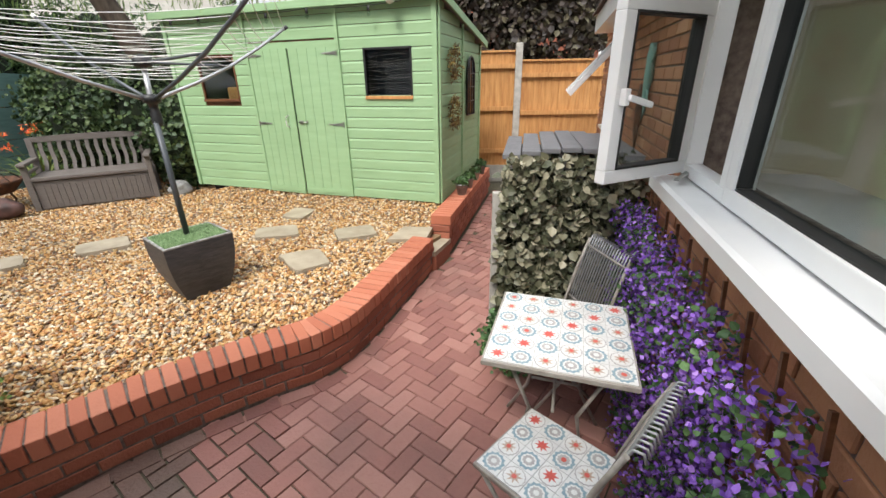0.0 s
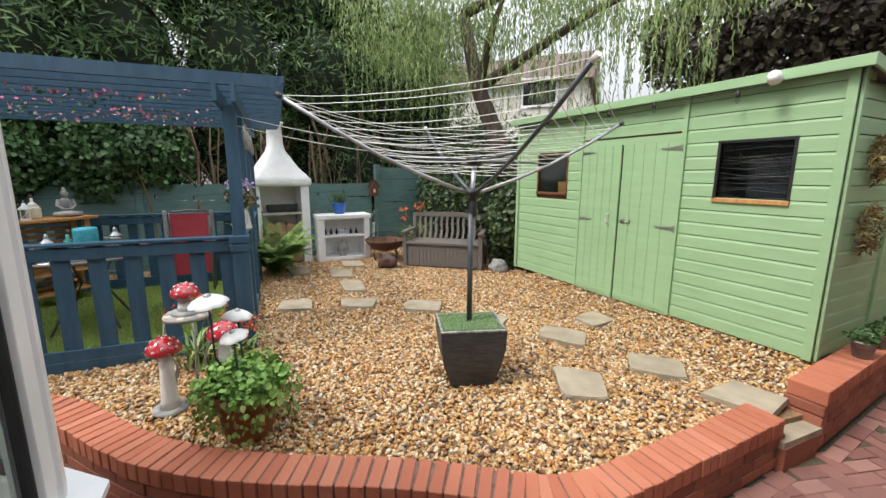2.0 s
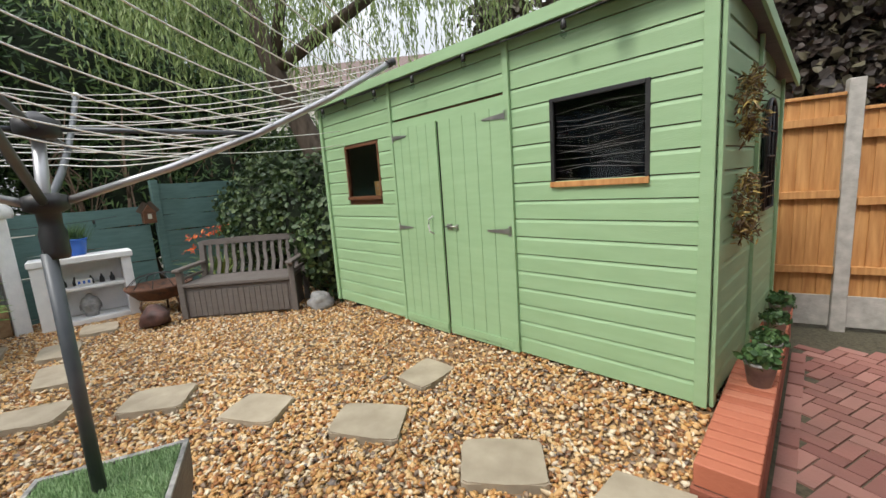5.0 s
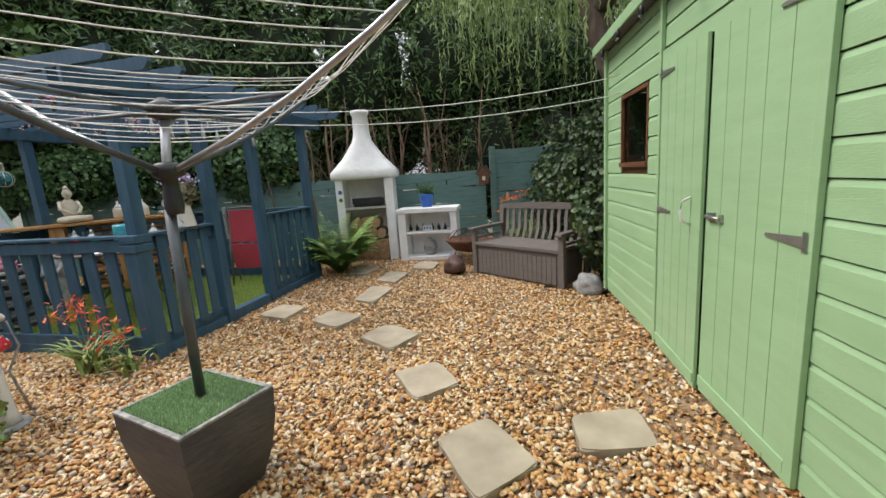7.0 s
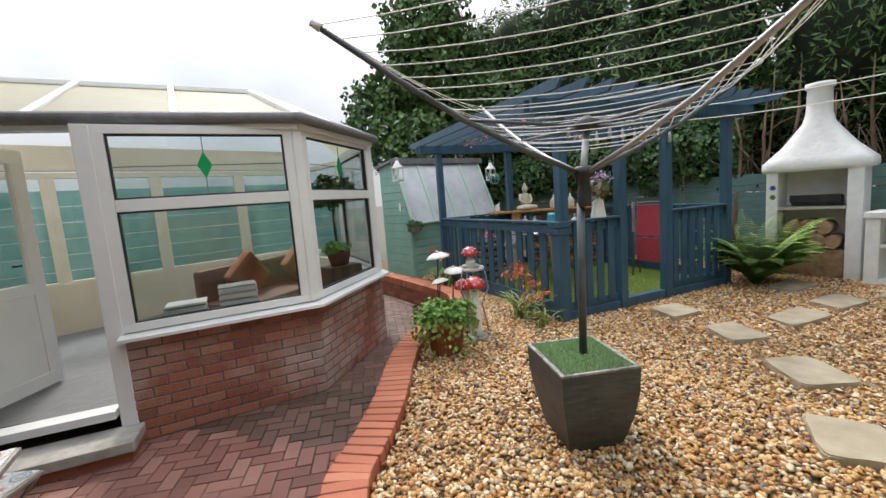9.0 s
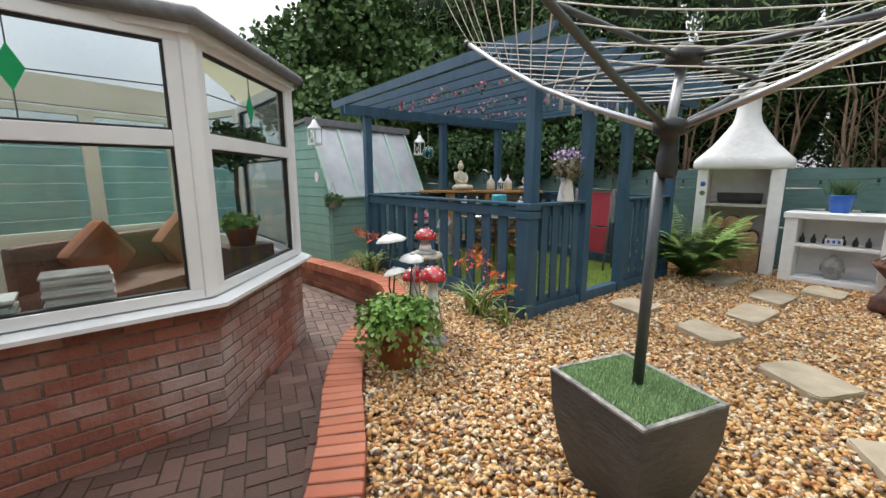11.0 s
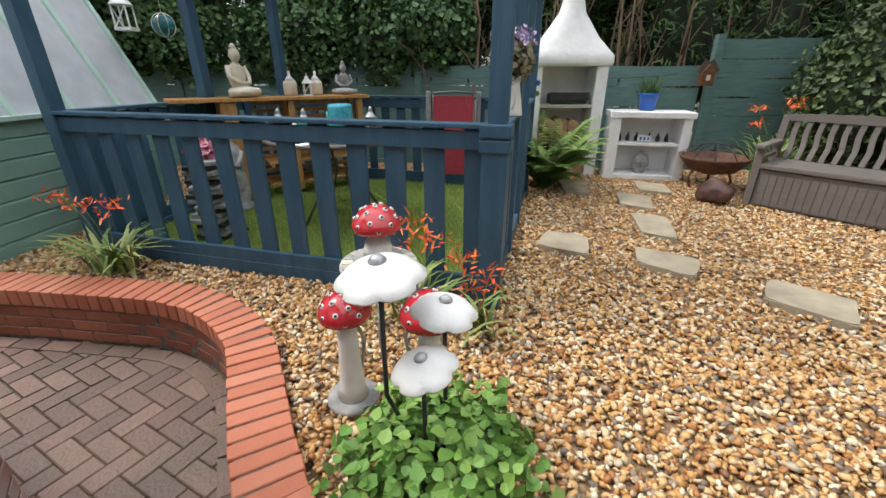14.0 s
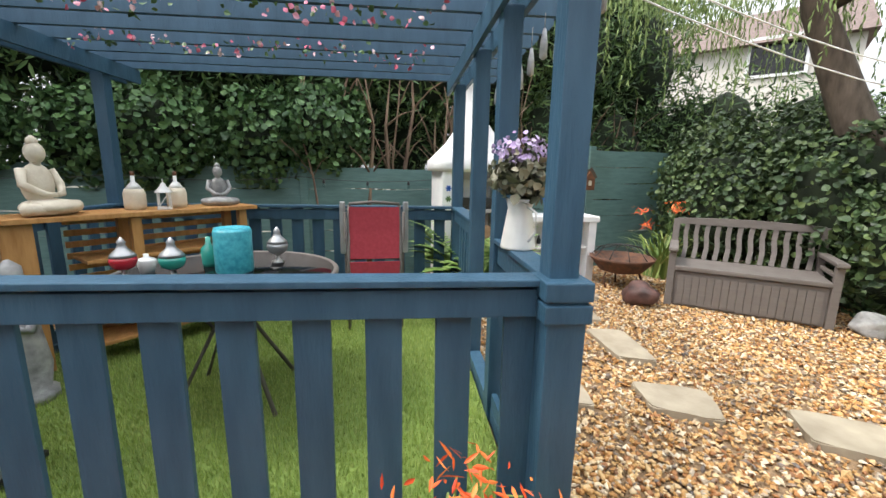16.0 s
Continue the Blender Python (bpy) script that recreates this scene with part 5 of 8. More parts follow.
sofa = thing("wicker_sofa", "brown wicker sofa with orange cushions", "sofa", -1.9, -0.55, -0.02, 20)
bm = B()
bx(bm, (0, 0, 0.2), (1.7, 0.7, 0.4), bev=0.03)
part("base", bm, "wicker", sofa)
bm = B()
bx(bm, (0, -0.3, 0.5), (1.7, 0.12, 0.5), bev=0.04)
part("backrest", bm, "wicker", sofa)
for x in (-0.45, 0.35):
    bm = B()
    bx(bm, (x, -0.12, 0.62), (0.42, 0.14, 0.42), Matrix.Rotation(0.7, 3, "Y") , 0.05)
    part("cushion", bm, "terracotta", sofa, "rust cushion")
for x, y, n_ in ((-0.98, 0.9, 13), (-0.62, 0.8, 8)):
    slats = thing("magazine_stack", "stack of pale magazines on the inner sill", "magazines", x, y, SILL, -17, group="magazine stacks")
    for k in range(n_):
        bm = B()
        bx(bm, (rng.uniform(-0.012, 0.012), rng.uniform(-0.008, 0.008), 0.009 + k * 0.0165), (0.27, 0.2, 0.014), Matrix.Rotation(rng.uniform(-0.05, 0.05), 3, "Z"))
        part("magazine", bm, "enamel" if k % 3 else "greystone", slats)
# door leaf
leaf = thing("door_conservatory", "open white panelled conservatory door", "door", 0.72, 0.18, 0, 225, kind="structure")
frame_rect(leaf, 0, 0.8, 0.0, 1.95, 0.11, 0, 0.05)
bm = B()
bx(bm, (0.4, 0, 0.42), (0.6, 0.04, 0.7), bev=0.004)
part("panel", bm, "upvc", leaf)
frame_rect(leaf, 0.2, 0.6, 0.2, 0.62, 0.03, 0.028, 0.02, nm="moulding")
bm = B()
bx(bm, (0.4, 0, 0.82), (0.6, 0.05, 0.1), bev=0.004)
part("mid_rail", bm, "upvc", leaf)
bm = B()
bx(bm, (0.4, 0, 1.36), (0.6, 0.01, 0.98))
part("pane", bm, "glass", leaf)
bm = B()
bx(bm, (0.75, 0.035, 1.0), (0.03, 0.02, 0.2), bev=0.004)
beam(bm, (0.75, 0.06, 1.02), (0.64, 0.06, 1.02), 0.018, 0.018, 0.004)
part("door_handle", bm, "black", leaf)
bm = B()
beam(bm, (-0.12, 0.76, -0.03), (0.8, 0.4, -0.03), 0.14, 0.06, 0.006)
part("threshold", bm, "upvc", cons)
bm = B()
beam(bm, (-0.2, 0.98, -0.17), (0.8, 0.6, -0.17), 0.3, 0.07, 0.008)
ds = part("door_step", bm, "concrete")
tagged(ds, "worn grey stone step below the conservatory door", "step", kind="structure")
bm = B()
beam(bm, (-0.18, 0.96, -0.25), (0.78, 0.58, -0.25), 0.25, 0.1, 0.004)
part("riser", bm, "brick", ds)


# ---- green garden cabin with the sloping glass ----
def build_potting_shed():
    a, rz, L, D = Vector((-4.38, -0.93)), 171, 1.95, 1.0
    e = thing("potting_shed", "sage green boarded potting shed with a sloping window", "shed", a.x, a.y, -0.03, rz)
    e.matrix_basis = e.matrix_basis @ Matrix.Diagonal((1, 1, 1.1, 1))
    # local x along the front, local y back
    for k in range(7):
        z = k * 0.125
        for nm, at in (("board_front", Matrix()), ):
            bm = B()
            prism(bm, [(-0.014, z + 0.003), (-0.014, z + 0.105), (0.0, z + 0.122), (0.02, z + 0.122), (0.02, z + 0.003)], 0.0, L, ax=1)
            part("board", bm, "sage", e, at=pose(L, 0, 0, 0, 0, 90))
    for k in range(15):
        z = k * 0.125
        d1 = D
        y0 = 0.0 if z < 0.86 else (z - 0.86) * 0.5
        bm = B()
        prism(bm, [(y0, z + 0.003), (d1, z + 0.003), (d1, z + 0.122), (y0 + 0.03, z + 0.122)], -0.014, 0.015, ax=1)
        part("board", bm, "sage", e, at=pose(0, 0, 0, 0, 0, 90))
        bm = B()
        prism(bm, [(y0, z + 0.003), (d1, z + 0.003), (d1, z + 0.122), (y0 + 0.03, z + 0.122)], -0.014, 0.015, ax=1)
        part("board", bm, "sage", e, at=pose(L, 0, 0, 0, 0, 90))
    bm = B()
    bx(bm, (L / 2, D, 0.95), (L, 0.03, 1.9))
    part("wall_back", bm, "sage", e)
    bm = B()
    bx(bm, (L / 2, -0.02, 0.87), (L + 0.06, 0.1, 0.03), bev=0.004)
    part("sill", bm, "palesage", e)
    t, b_ = Vector((0, 0.5, 1.86)), Vector((0, 0.0, 0.88))
    for k in range(5):
        x = 0.02 + k * (L - 0.04) / 4
        bm = B()
        beam(bm, b_ + Vector((x, -0.012, 0)), t + Vector((x, -0.012, 0)), 0.045, 0.035, 0.004, up=(0, 1, 0))
        part("glazing_bar", bm, "palesage", e)
    for k in range(4):
        x = 0.02 + (k + 0.5) * (L - 0.04) / 4
        bm = B()
        beam(bm, b_ + Vector((x, 0, 0)), t + Vector((x, 0, 0)), (L - 0.04) / 4 - 0.03, 0.006, up=(0, 1, 0))
        part("pane", bm, "milky", e, "milky pane")
    bm = B()
    prism(bm, [(0.42, 1.86), (0.42, 1.9), (D + 0.08, 1.84), (D + 0.08, 1.8)], -0.08, L + 0.08, ax=1)
    part("roof", bm, "boxlid", e, at=pose(0, 0, 0, 0, 0, 90) @ Matrix.Diagonal((1, -1, 1, 1)))
    bm = B()
    bx(bm, (L / 2, 0.43, 1.87), (L + 0.14, 0.03, 0.09), bev=0.004)
    part("fascia", bm, "boxlid", e)
    bm = B()
    prism(bm, [(0, 0), (0.03, 0), (0.03, 0.9), (0, 0.9)], -0.02, 0.02, ax=1)
    part("corner_trim", bm, "sage", e)


build_potting_shed()


# ---- trees, hedges and far houses ----
def tree(name, label, cat, trunk_pts, r0, clumps, material, n_leaf, size, limb=True, hang=False, shape=LEAF, barkm="bark"):
    e = thing(name, label, cat, *trunk_pts[0][:2], 0)
    o = Vector((trunk_pts[0][0], trunk_pts[0][1], 0))
    bm = B()
    n = len(trunk_pts)
    tube(bm, [Vector(p) - o for p in trunk_pts], [r0 * (1 - 0.6 * i / (n - 1)) for i in range(n)], 10)
    part("trunk", bm, barkm, e)
    if limb:
        top = Vector(trunk_pts[-1]) - o
        mid = Vector(trunk_pts[-2]) - o
        for i, (c, r) in enumerate(clumps):
            if i % 2 == 0:
                bm = B()
                st = top if i % 4 else mid
                q = Vector(c) - o
                tube(bm, [st, st.lerp(q, 0.5) + Vector((0, 0, 0.2)), q], [r0 * 0.4, r0 * 0.25, 0.02], 6)
                part("limb", bm, barkm, e)
    tot = sum(r[0] * r[1] + r[0] * r[2] for _, r in clumps)
    Vs, Fs, off = [], [], 0
    for c, r in clumps:
        k = int(n_leaf * (r[0] * r[1] + r[0] * r[2]) / tot)
        P, d = blob_points(k, c, r)
        V, F = leaves(P - np.array(o), size, d * 0.8, 0.9, shape, hang)
        Vs.append(V)
        Fs.append(F + off)
        off += len(V)
    ob = new("crown", np_mesh("crown", np.concatenate(Vs), np.concatenate(Fs), material))
    ob.parent = e
    return e


def hedge(name, label, boxes, material, n, size, shape=LEAF, dark=True, hang=False):
    """A dense hedge: leaves over a dark lumpy core that paints in its inner shade."""
    Vs, Fs, off = [], [], 0
    e = thing(name, label, "hedge" if "hedge" in name else "shrub", boxes[0][0][0], boxes[0][0][1], 0)
    o = np.array([boxes[0][0][0], boxes[0][0][1], 0.0])
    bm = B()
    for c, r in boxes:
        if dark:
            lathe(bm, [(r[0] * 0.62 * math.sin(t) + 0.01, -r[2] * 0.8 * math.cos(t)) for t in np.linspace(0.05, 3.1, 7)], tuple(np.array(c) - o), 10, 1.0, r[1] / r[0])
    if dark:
        part("branch_core", bm, "leafshade", e)
    else:
        bm.free()
    tot = sum(r[0] * r[1] + r[1] * r[2] + r[0] * r[2] for _, r in boxes)
    for c, r in boxes:
        k = int(n * (r[0] * r[1] + r[1] * r[2] + r[0] * r[2]) / tot)
        P, d = blob_points(k, c, r, 0.7)
        V, F = leaves(P - o, size, d * 1.0, 0.8, shape, hang)
        Vs.append(V)
        Fs.append(F + off)
        off += len(V)
    ob = new("foliage", np_mesh("foliage", np.concatenate(Vs), np.concatenate(Fs), material))
    ob.parent = e
    return e


def row(x0, y0, x1, y1, n, z, r, jit=0.2):
    out = []
    for k in range(n):
        t = k / max(n - 1, 1)
        out.append(((x0 + (x1 - x0) * t + rng.uniform(-jit, jit), y0 + (y1 - y0) * t + rng.uniform(-jit, jit), z + rng.uniform(-jit, jit)), (r[0] * rng.uniform(0.85, 1.15), r[1] * rng.uniform(0.85, 1.15), r[2] * rng.uniform(0.9, 1.1))))
    return out


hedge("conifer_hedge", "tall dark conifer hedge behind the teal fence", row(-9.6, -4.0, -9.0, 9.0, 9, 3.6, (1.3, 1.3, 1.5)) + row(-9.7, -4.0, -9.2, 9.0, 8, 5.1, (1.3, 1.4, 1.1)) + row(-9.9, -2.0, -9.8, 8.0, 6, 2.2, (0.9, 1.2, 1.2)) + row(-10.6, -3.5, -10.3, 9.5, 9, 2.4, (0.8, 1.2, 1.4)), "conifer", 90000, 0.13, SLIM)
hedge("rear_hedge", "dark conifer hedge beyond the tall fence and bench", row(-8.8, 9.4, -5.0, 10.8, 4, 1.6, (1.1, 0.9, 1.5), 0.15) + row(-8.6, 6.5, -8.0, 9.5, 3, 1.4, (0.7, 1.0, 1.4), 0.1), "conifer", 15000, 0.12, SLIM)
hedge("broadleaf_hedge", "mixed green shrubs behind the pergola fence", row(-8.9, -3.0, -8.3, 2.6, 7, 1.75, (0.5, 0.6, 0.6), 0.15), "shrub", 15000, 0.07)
tree("ash_tree", "leafy green tree behind the potting shed", "tree", [(-8.2, -3.8, -0.3), (-8.1, -3.8, 2.0), (-8.0, -3.7, 4.0)], 0.2, [((-8.0, -3.6, 4.3), (1.7, 1.7, 1.4)), ((-7.0, -4.6, 3.4), (1.3, 1.3, 1.2)), ((-8.6, -2.4, 3.3), (1.4, 1.4, 1.2)), ((-7.2, -3.2, 5.4), (1.1, 1.1, 0.9)), ((-8.6, -4.6, 5.6), (1.0, 1.0, 0.8)), ((-6.6, -3.0, 2.6), (0.9, 0.9, 0.8))], "laurel", 26000, 0.11)
WT = [(-4.3, 7.3, -0.2), (-4.35, 7.25, 1.2), (-4.7, 7.1, 2.1), (-5.0, 6.9, 3.0), (-5.2, 6.7, 4.2)]
tree("willow_tree", "weeping willow with a leaning trunk behind the bench", "tree", WT, 0.24, [((-4.6, 7.2, 4.7), (2.2, 2.0, 0.9)), ((-6.2, 7.0, 4.2), (1.4, 1.4, 0.9)), ((-3.0, 7.6, 4.5), (1.6, 1.4, 0.9)), ((-5.4, 5.6, 4.1), (1.4, 1.1, 0.8)), ((-1.6, 8.4, 4.6), (1.3, 1.3, 0.9))], "willow", 22000, 0.075, shape=SLIM, hang=True)
tree("purple_tree", "dark purple-leaved tree behind the shed", "tree", [(0.6, 10.3, -0.3), (0.6, 10.4, 1.8), (0.5, 10.5, 3.4)], 0.17, [((0.4, 10.6, 4.2), (2.0, 1.6, 1.4)), ((1.6, 10.2, 3.4), (1.2, 1.2, 1.2)), ((-1.0, 10.8, 3.7), (1.5, 1.3, 1.0)), ((0.2, 10.0, 2.8), (1.0, 0.9, 0.9)), ((1.9, 10.0, 2.3), (1.1, 0.9, 0.9)), ((2.8, 10.6, 3.0), (0.9, 0.9, 1.0)), ((0.9, 9.6, 2.0), (0.7, 0.6, 0.7)), ((-2.6, 11.2, 4.2), (1.4, 1.3, 1.0))], "purple", 30000, 0.1)
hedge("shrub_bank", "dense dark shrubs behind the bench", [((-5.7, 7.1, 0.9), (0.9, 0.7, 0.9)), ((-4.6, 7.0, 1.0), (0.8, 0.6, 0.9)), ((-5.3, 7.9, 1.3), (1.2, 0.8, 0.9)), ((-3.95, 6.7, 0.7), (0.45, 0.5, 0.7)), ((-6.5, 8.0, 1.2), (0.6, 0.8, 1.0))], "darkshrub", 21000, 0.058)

# hanging willow strands
strands = []
for k in range(420):
    cx, cy = rng.uniform(-7.0, -1.5), rng.uniform(5.2, 8.8)
    top = rng.uniform(3.4, 4.4)
    ln = rng.uniform(0.4, 1.5)
    m = int(ln / 0.035)
    q = np.c_[cx + np.cumsum(rng.normal(size=m) * 0.006), cy + np.cumsum(rng.normal(size=m) * 0.006), top - np.arange(m) * 0.035]
    strands.append(q)
P = np.concatenate(strands)
V, F = leaves(P, 0.065, shape=SLIM, hang=True)
wst = new("weeping_foliage", np_mesh("weeping_foliage", V, F, "willow"))
wst.parent = scene.objects["willow_tree"]
wst.matrix_parent_inverse = scene.objects["willow_tree"].matrix_basis.inverted()
tagged(wst, "hanging willow strands", kind="stuff")

# bare stems behind the fence
stems = thing("bare_stems", "bare brown lower stems of the conifer hedge", "stems", -7.6, 4.0, 0, kind="stuff")
bm = B()
for k in range(40):
    x, y = rng.uniform(-0.9, -0.1), rng.uniform(-1.8, 4.0)
    h = rng.uniform(1.6, 2.9)
    p = Vector((x, y, 0.0))
    pts = [p]
    for j in range(4):
        p = p + Vector((rng.uniform(-0.12, 0.12), rng.uniform(-0.15, 0.15), h / 4))
        pts.append(p)
    r = rng.uniform(0.015, 0.05)
    tube(bm, pts, [r, r * 0.9, r * 0.7, r * 0.5, 0.006], 6)
    for j in range(3):
        s = pts[2 + j % 2]
        q = s + Vector((rng.uniform(-0.1, 0.3), rng.uniform(-0.5, 0.5), rng.uniform(0.2, 0.7)))
        tube(bm, [s, s.lerp(q, 0.5) + Vector((0, 0, 0.05)), q], [r * 0.4, r * 0.25, 0.004], 5)
part("stems", bm, "palebark", stems, kind="stuff")


def far_house(name, x, y, rz, w, d, h, wallm):
    e = thing(name, "distant pale house with a tiled roof beyond the trees", "house", x, y, 0, rz)
    bm = B()
    bx(bm, (0, 0, h / 2 - 0.4), (w, d, h + 0.8))
    part("wall", bm, wallm, e)
    bm = B()
    prism(bm, [(-d / 2 - 0.3, h), (0, h + 1.9), (d / 2 + 0.3, h)], -w / 2 - 0.2, w / 2 + 0.2, ax=1)
    part("roof", bm, "rooftile", e, at=pose(0, 0, 0, 0, 0, 90))
    for sx in (-0.28, 0.28):
        for zz in (1.4, 4.1):
            if zz < h:
                wn_ = thing("window", "", "")
                wn_.parent = e
                wn_.matrix_basis = pose(sx * w, -d / 2, zz)
                frame_rect(wn_, -0.7, 0.7, 0, 1.1, 0.08, -0.03, 0.08)
                bm = B()
                bx(bm, (0, -0.02, 0.55), (1.26, 0.02, 0.96))
                part("pane", bm, "darkglass", wn_)


far_house("neighbour_house", -13.0, 17.5, 25, 8, 7, 5.0, "houserender")
far_house("far_house", 3.5, 20.0, -10, 9, 7, 5.0, "brick")

# ---- bistro set ----
def flat_pattern(e, name, W_, D_, z, n, m):
    """Patterned tiles: each a thin square with a rosette."""
    for i in range(n):
        for j in range(m):
            x, y = -W_ / 2 + W_ * (i + 0.5) / n, -D_ / 2 + D_ * (j + 0.5) / m
            bm = B()
            bx(bm, (x, y, z), (W_ / n - 0.002, D_ / m - 0.002, 0.006))
            t = part("tile", bm, "enamel", e)
            k = (i + j) % 2
            c_ = "turq_tile" if k else ("grey_tile" if (i * 2 + j) % 3 else "coral_tile")
            w = W_ / n

            def star(r0, r1, m_, z_, col, nm):
                b2 = B()
                pts = [(x + (r1 if a % 2 else r0) * math.cos(a * math.pi / m_), y + (r1 if a % 2 else r0) * math.sin(a * math.pi / m_)) for a in range(2 * m_)]
                prism(b2, pts, z_ - 0.001, z_)
                part(nm, b2, col, t)
            if k:
                star(w * 0.4, w * 0.475, 12, z + 0.0042, c_, "rosette")
                star(w * 0.3, w * 0.33, 12, z + 0.0048, "enamel", "ring")
                star(w * 0.22, w * 0.27, 10, z + 0.0054, "grey_tile", "petals")
                star(w * 0.1, w * 0.13, 8, z + 0.006, "coral_tile" if (i + 2 * j) % 5 == 0 else "enamel", "centre")
            else:
                star(w * 0.44, w * 0.47, 16, z + 0.0042, "grey_tile", "rosette")
                star(w * 0.4, w * 0.43, 16, z + 0.0048, "enamel", "ring")
                star(w * 0.15, w * 0.33, 8, z + 0.0054, c_ if c_ != "grey_tile" else "taupe_tile", "petals")
                star(w * 0.09, w * 0.12, 8, z + 0.006, "coral_tile", "centre")


M["taupe_tile"] = mat("taupe_glaze", two((0.45, 0.33, 0.26), (0.55, 0.42, 0.33)), 0.3, 60, bump=0)
M["turq_tile"] = mat("grey_blue_glaze", two((0.2, 0.32, 0.38), (0.32, 0.42, 0.46)), 0.3, 60, bump=0)
M["coral_tile"] = mat("red_glaze", two((0.6, 0.08, 0.07), (0.62, 0.14, 0.1)), 0.3, 60, bump=0)
M["grey_tile"] = mat("grey_glaze", two((0.36, 0.34, 0.33), (0.5, 0.48, 0.46)), 0.3, 60, bump=0)
M["taupe"] = mat("taupe_wire", two((0.26, 0.23, 0.2), (0.4, 0.37, 0.33)), 0.5, 20, bump=0.2)
M["pewter"] = mat("pewter_glass", two((0.3, 0.31, 0.32), (0.5, 0.5, 0.5)), 0.3, 30, bump=0.2, metal=0.3)

bt = thing("bistro_table", "square mosaic-topped bistro table with thin metal legs", "table", 0.63, 2.265, PAVE, -14.5)
bm = B()
bx(bm, (0, 0, 0.69), (0.6, 0.6, 0.022), bev=0.004)
part("tabletop", bm, "taupe", bt)
flat_pattern(bt, "tile", 0.58, 0.58, 0.704, 6, 6)
for sx in (-1, 1):
    for sy in (-1, 1):
        bm = B()
        tube(bm, [(sx * 0.2, sy * 0.22, 0.68), (sx * 0.1, sy * 0.2, 0.42), (sx * 0.14, sy * 0.21, 0.2), (sx * 0.24, sy * 0.22, 0.0)], 0.009)
        part("leg", bm, "taupe", bt)
bm = B()
tube(bm, [(-0.11, 0, 0.42), (0.11, 0, 0.42)], 0.007)
tube(bm, [(0, -0.2, 0.42), (0, 0.2, 0.42)], 0.007)
part("stretcher", bm, "taupe", bt)


def bistro_chair(x, y, rz):
    e = thing("bistro_chair", "folding wire-backed bistro chair with a mosaic seat", "chair", x, y, PAVE, rz, group="bistro chairs")
    bm = B()
    bx(bm, (0, 0, 0.445), (0.38, 0.38, 0.02), bev=0.006)
    part("seat", bm, "taupe", e)
    flat_pattern(e, "tile", 0.36, 0.36, 0.459, 4, 4)
    for s in (-1, 1):
        bm = B()
        tube(bm, [(s * 0.19, -0.2, 0.0), (s * 0.19, 0.02, 0.25), (s * 0.19, 0.18, 0.46), (s * 0.185, 0.24, 0.7), (s * 0.18, 0.3, 0.88)], 0.009)
        part("frame_side", bm, "taupe", e)
        bm = B()
        tube(bm, [(s * 0.17, 0.2, 0.0), (s * 0.17, 0.0, 0.25), (s * 0.17, -0.17, 0.43)], 0.009)
        part("leg", bm, "taupe", e)
    for k in range(17):
        t = k / 16
        bm = B()
        x_ = -0.17 + 0.34 * t
        tube(bm, [(x_, 0.2, 0.5), (x_, 0.235, 0.65), (x_, 0.28, 0.82), (x_, 0.31, 0.9), (x_, 0.335, 0.905), (x_, 0.345, 0.88)], 0.0045, 6)
        part("back_wire", bm, "alu", e)
    for z, yy in ((0.52, 0.205), (0.84, 0.288)):
        bm = B()
        tube(bm, [(-0.18, yy, z), (0.18, yy, z)], 0.007)
        part("cross_bar", bm, "taupe", e)


bistro_chair(0.70, 2.71, -73)
bistro_chair(0.5, 1.79, 228)

# ---- purple flowers on a trellis ----
tr = thing("flower_trellis", "trellis of bright purple artificial flowers under the window sill", "flowers", W0.x, W0.y, 0, WA)
for k in range(14):
    bm = B()
    beam(bm, (0.2 + k * 0.19, 0.03, 0.0), (0.42 + k * 0.19, 0.03, 0.86), 0.012, 0.012)
    part("lath", bm, "darkwood", tr)
n = 42000
P = np.c_[rng.uniform(0.1, 2.9, n), rng.uniform(0.05, 0.19, n) , rng.uniform(-0.22, 0.82, n)]
P[:, 1] += 0.04 * np.sin(P[:, 0] * 17) * np.cos(P[:, 2] * 13)
P = P[rng.uniform(0, 1, n) < 0.35 + 0.65 * (np.sin(P[:, 0] * 21 + P[:, 2] * 9) > -0.4)]
for nm, fr, mt, sz in (("petals", slice(0, None, 2), "lilac", 0.016), ("leafage", slice(1, None, 5), "shrub", 0.022)):
    V, F = leaves(P[fr], sz, np.tile((0, 1, 0.2), (len(P[fr]), 1)) * 0.6, 1.0)
    ob = new(nm, np_mesh(nm, V, F, mt))
    ob.parent = tr
    tagged(ob, "purple petals" if nm == "petals" else "dark green leaves", kind="stuff")

# ---- ivy screen, lidded box ----
iv = thing("ivy_screen", "pale faded artificial ivy screen beside the path", "ivy screen", 0.42, 3.08, PAVE, 2)
# near-black sheet paints the shade seen in gaps between ivy leaves
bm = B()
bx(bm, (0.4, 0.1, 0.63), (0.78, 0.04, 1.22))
part("backing", bm, "leafshade", iv)
bm = B()
bx(bm, (-0.02, 0.1, 0.55), (0.05, 0.06, 1.1), bev=0.004)
part("post", bm, "concrete", iv)
n = 3800
P = np.c_[rng.uniform(0.0, 0.84, n), rng.uniform(-0.05, 0.1, n), rng.uniform(0.1, 1.31, n)]
V, F = leaves(P, 0.05, np.tile((0, -1, 0.5), (n, 1)) * 1.1, 1.1)
ob = new("leaf_cover", np_mesh("leaf_cover", V, F, "ivy"))
ob.parent = iv
tagged(ob, "faded cream-green ivy leaves", kind="stuff")
lb = thing("storage_box", "large box with a grey slatted lid behind the ivy", "storage box", 0.44, 3.22, PAVE, -8)
bm = B()
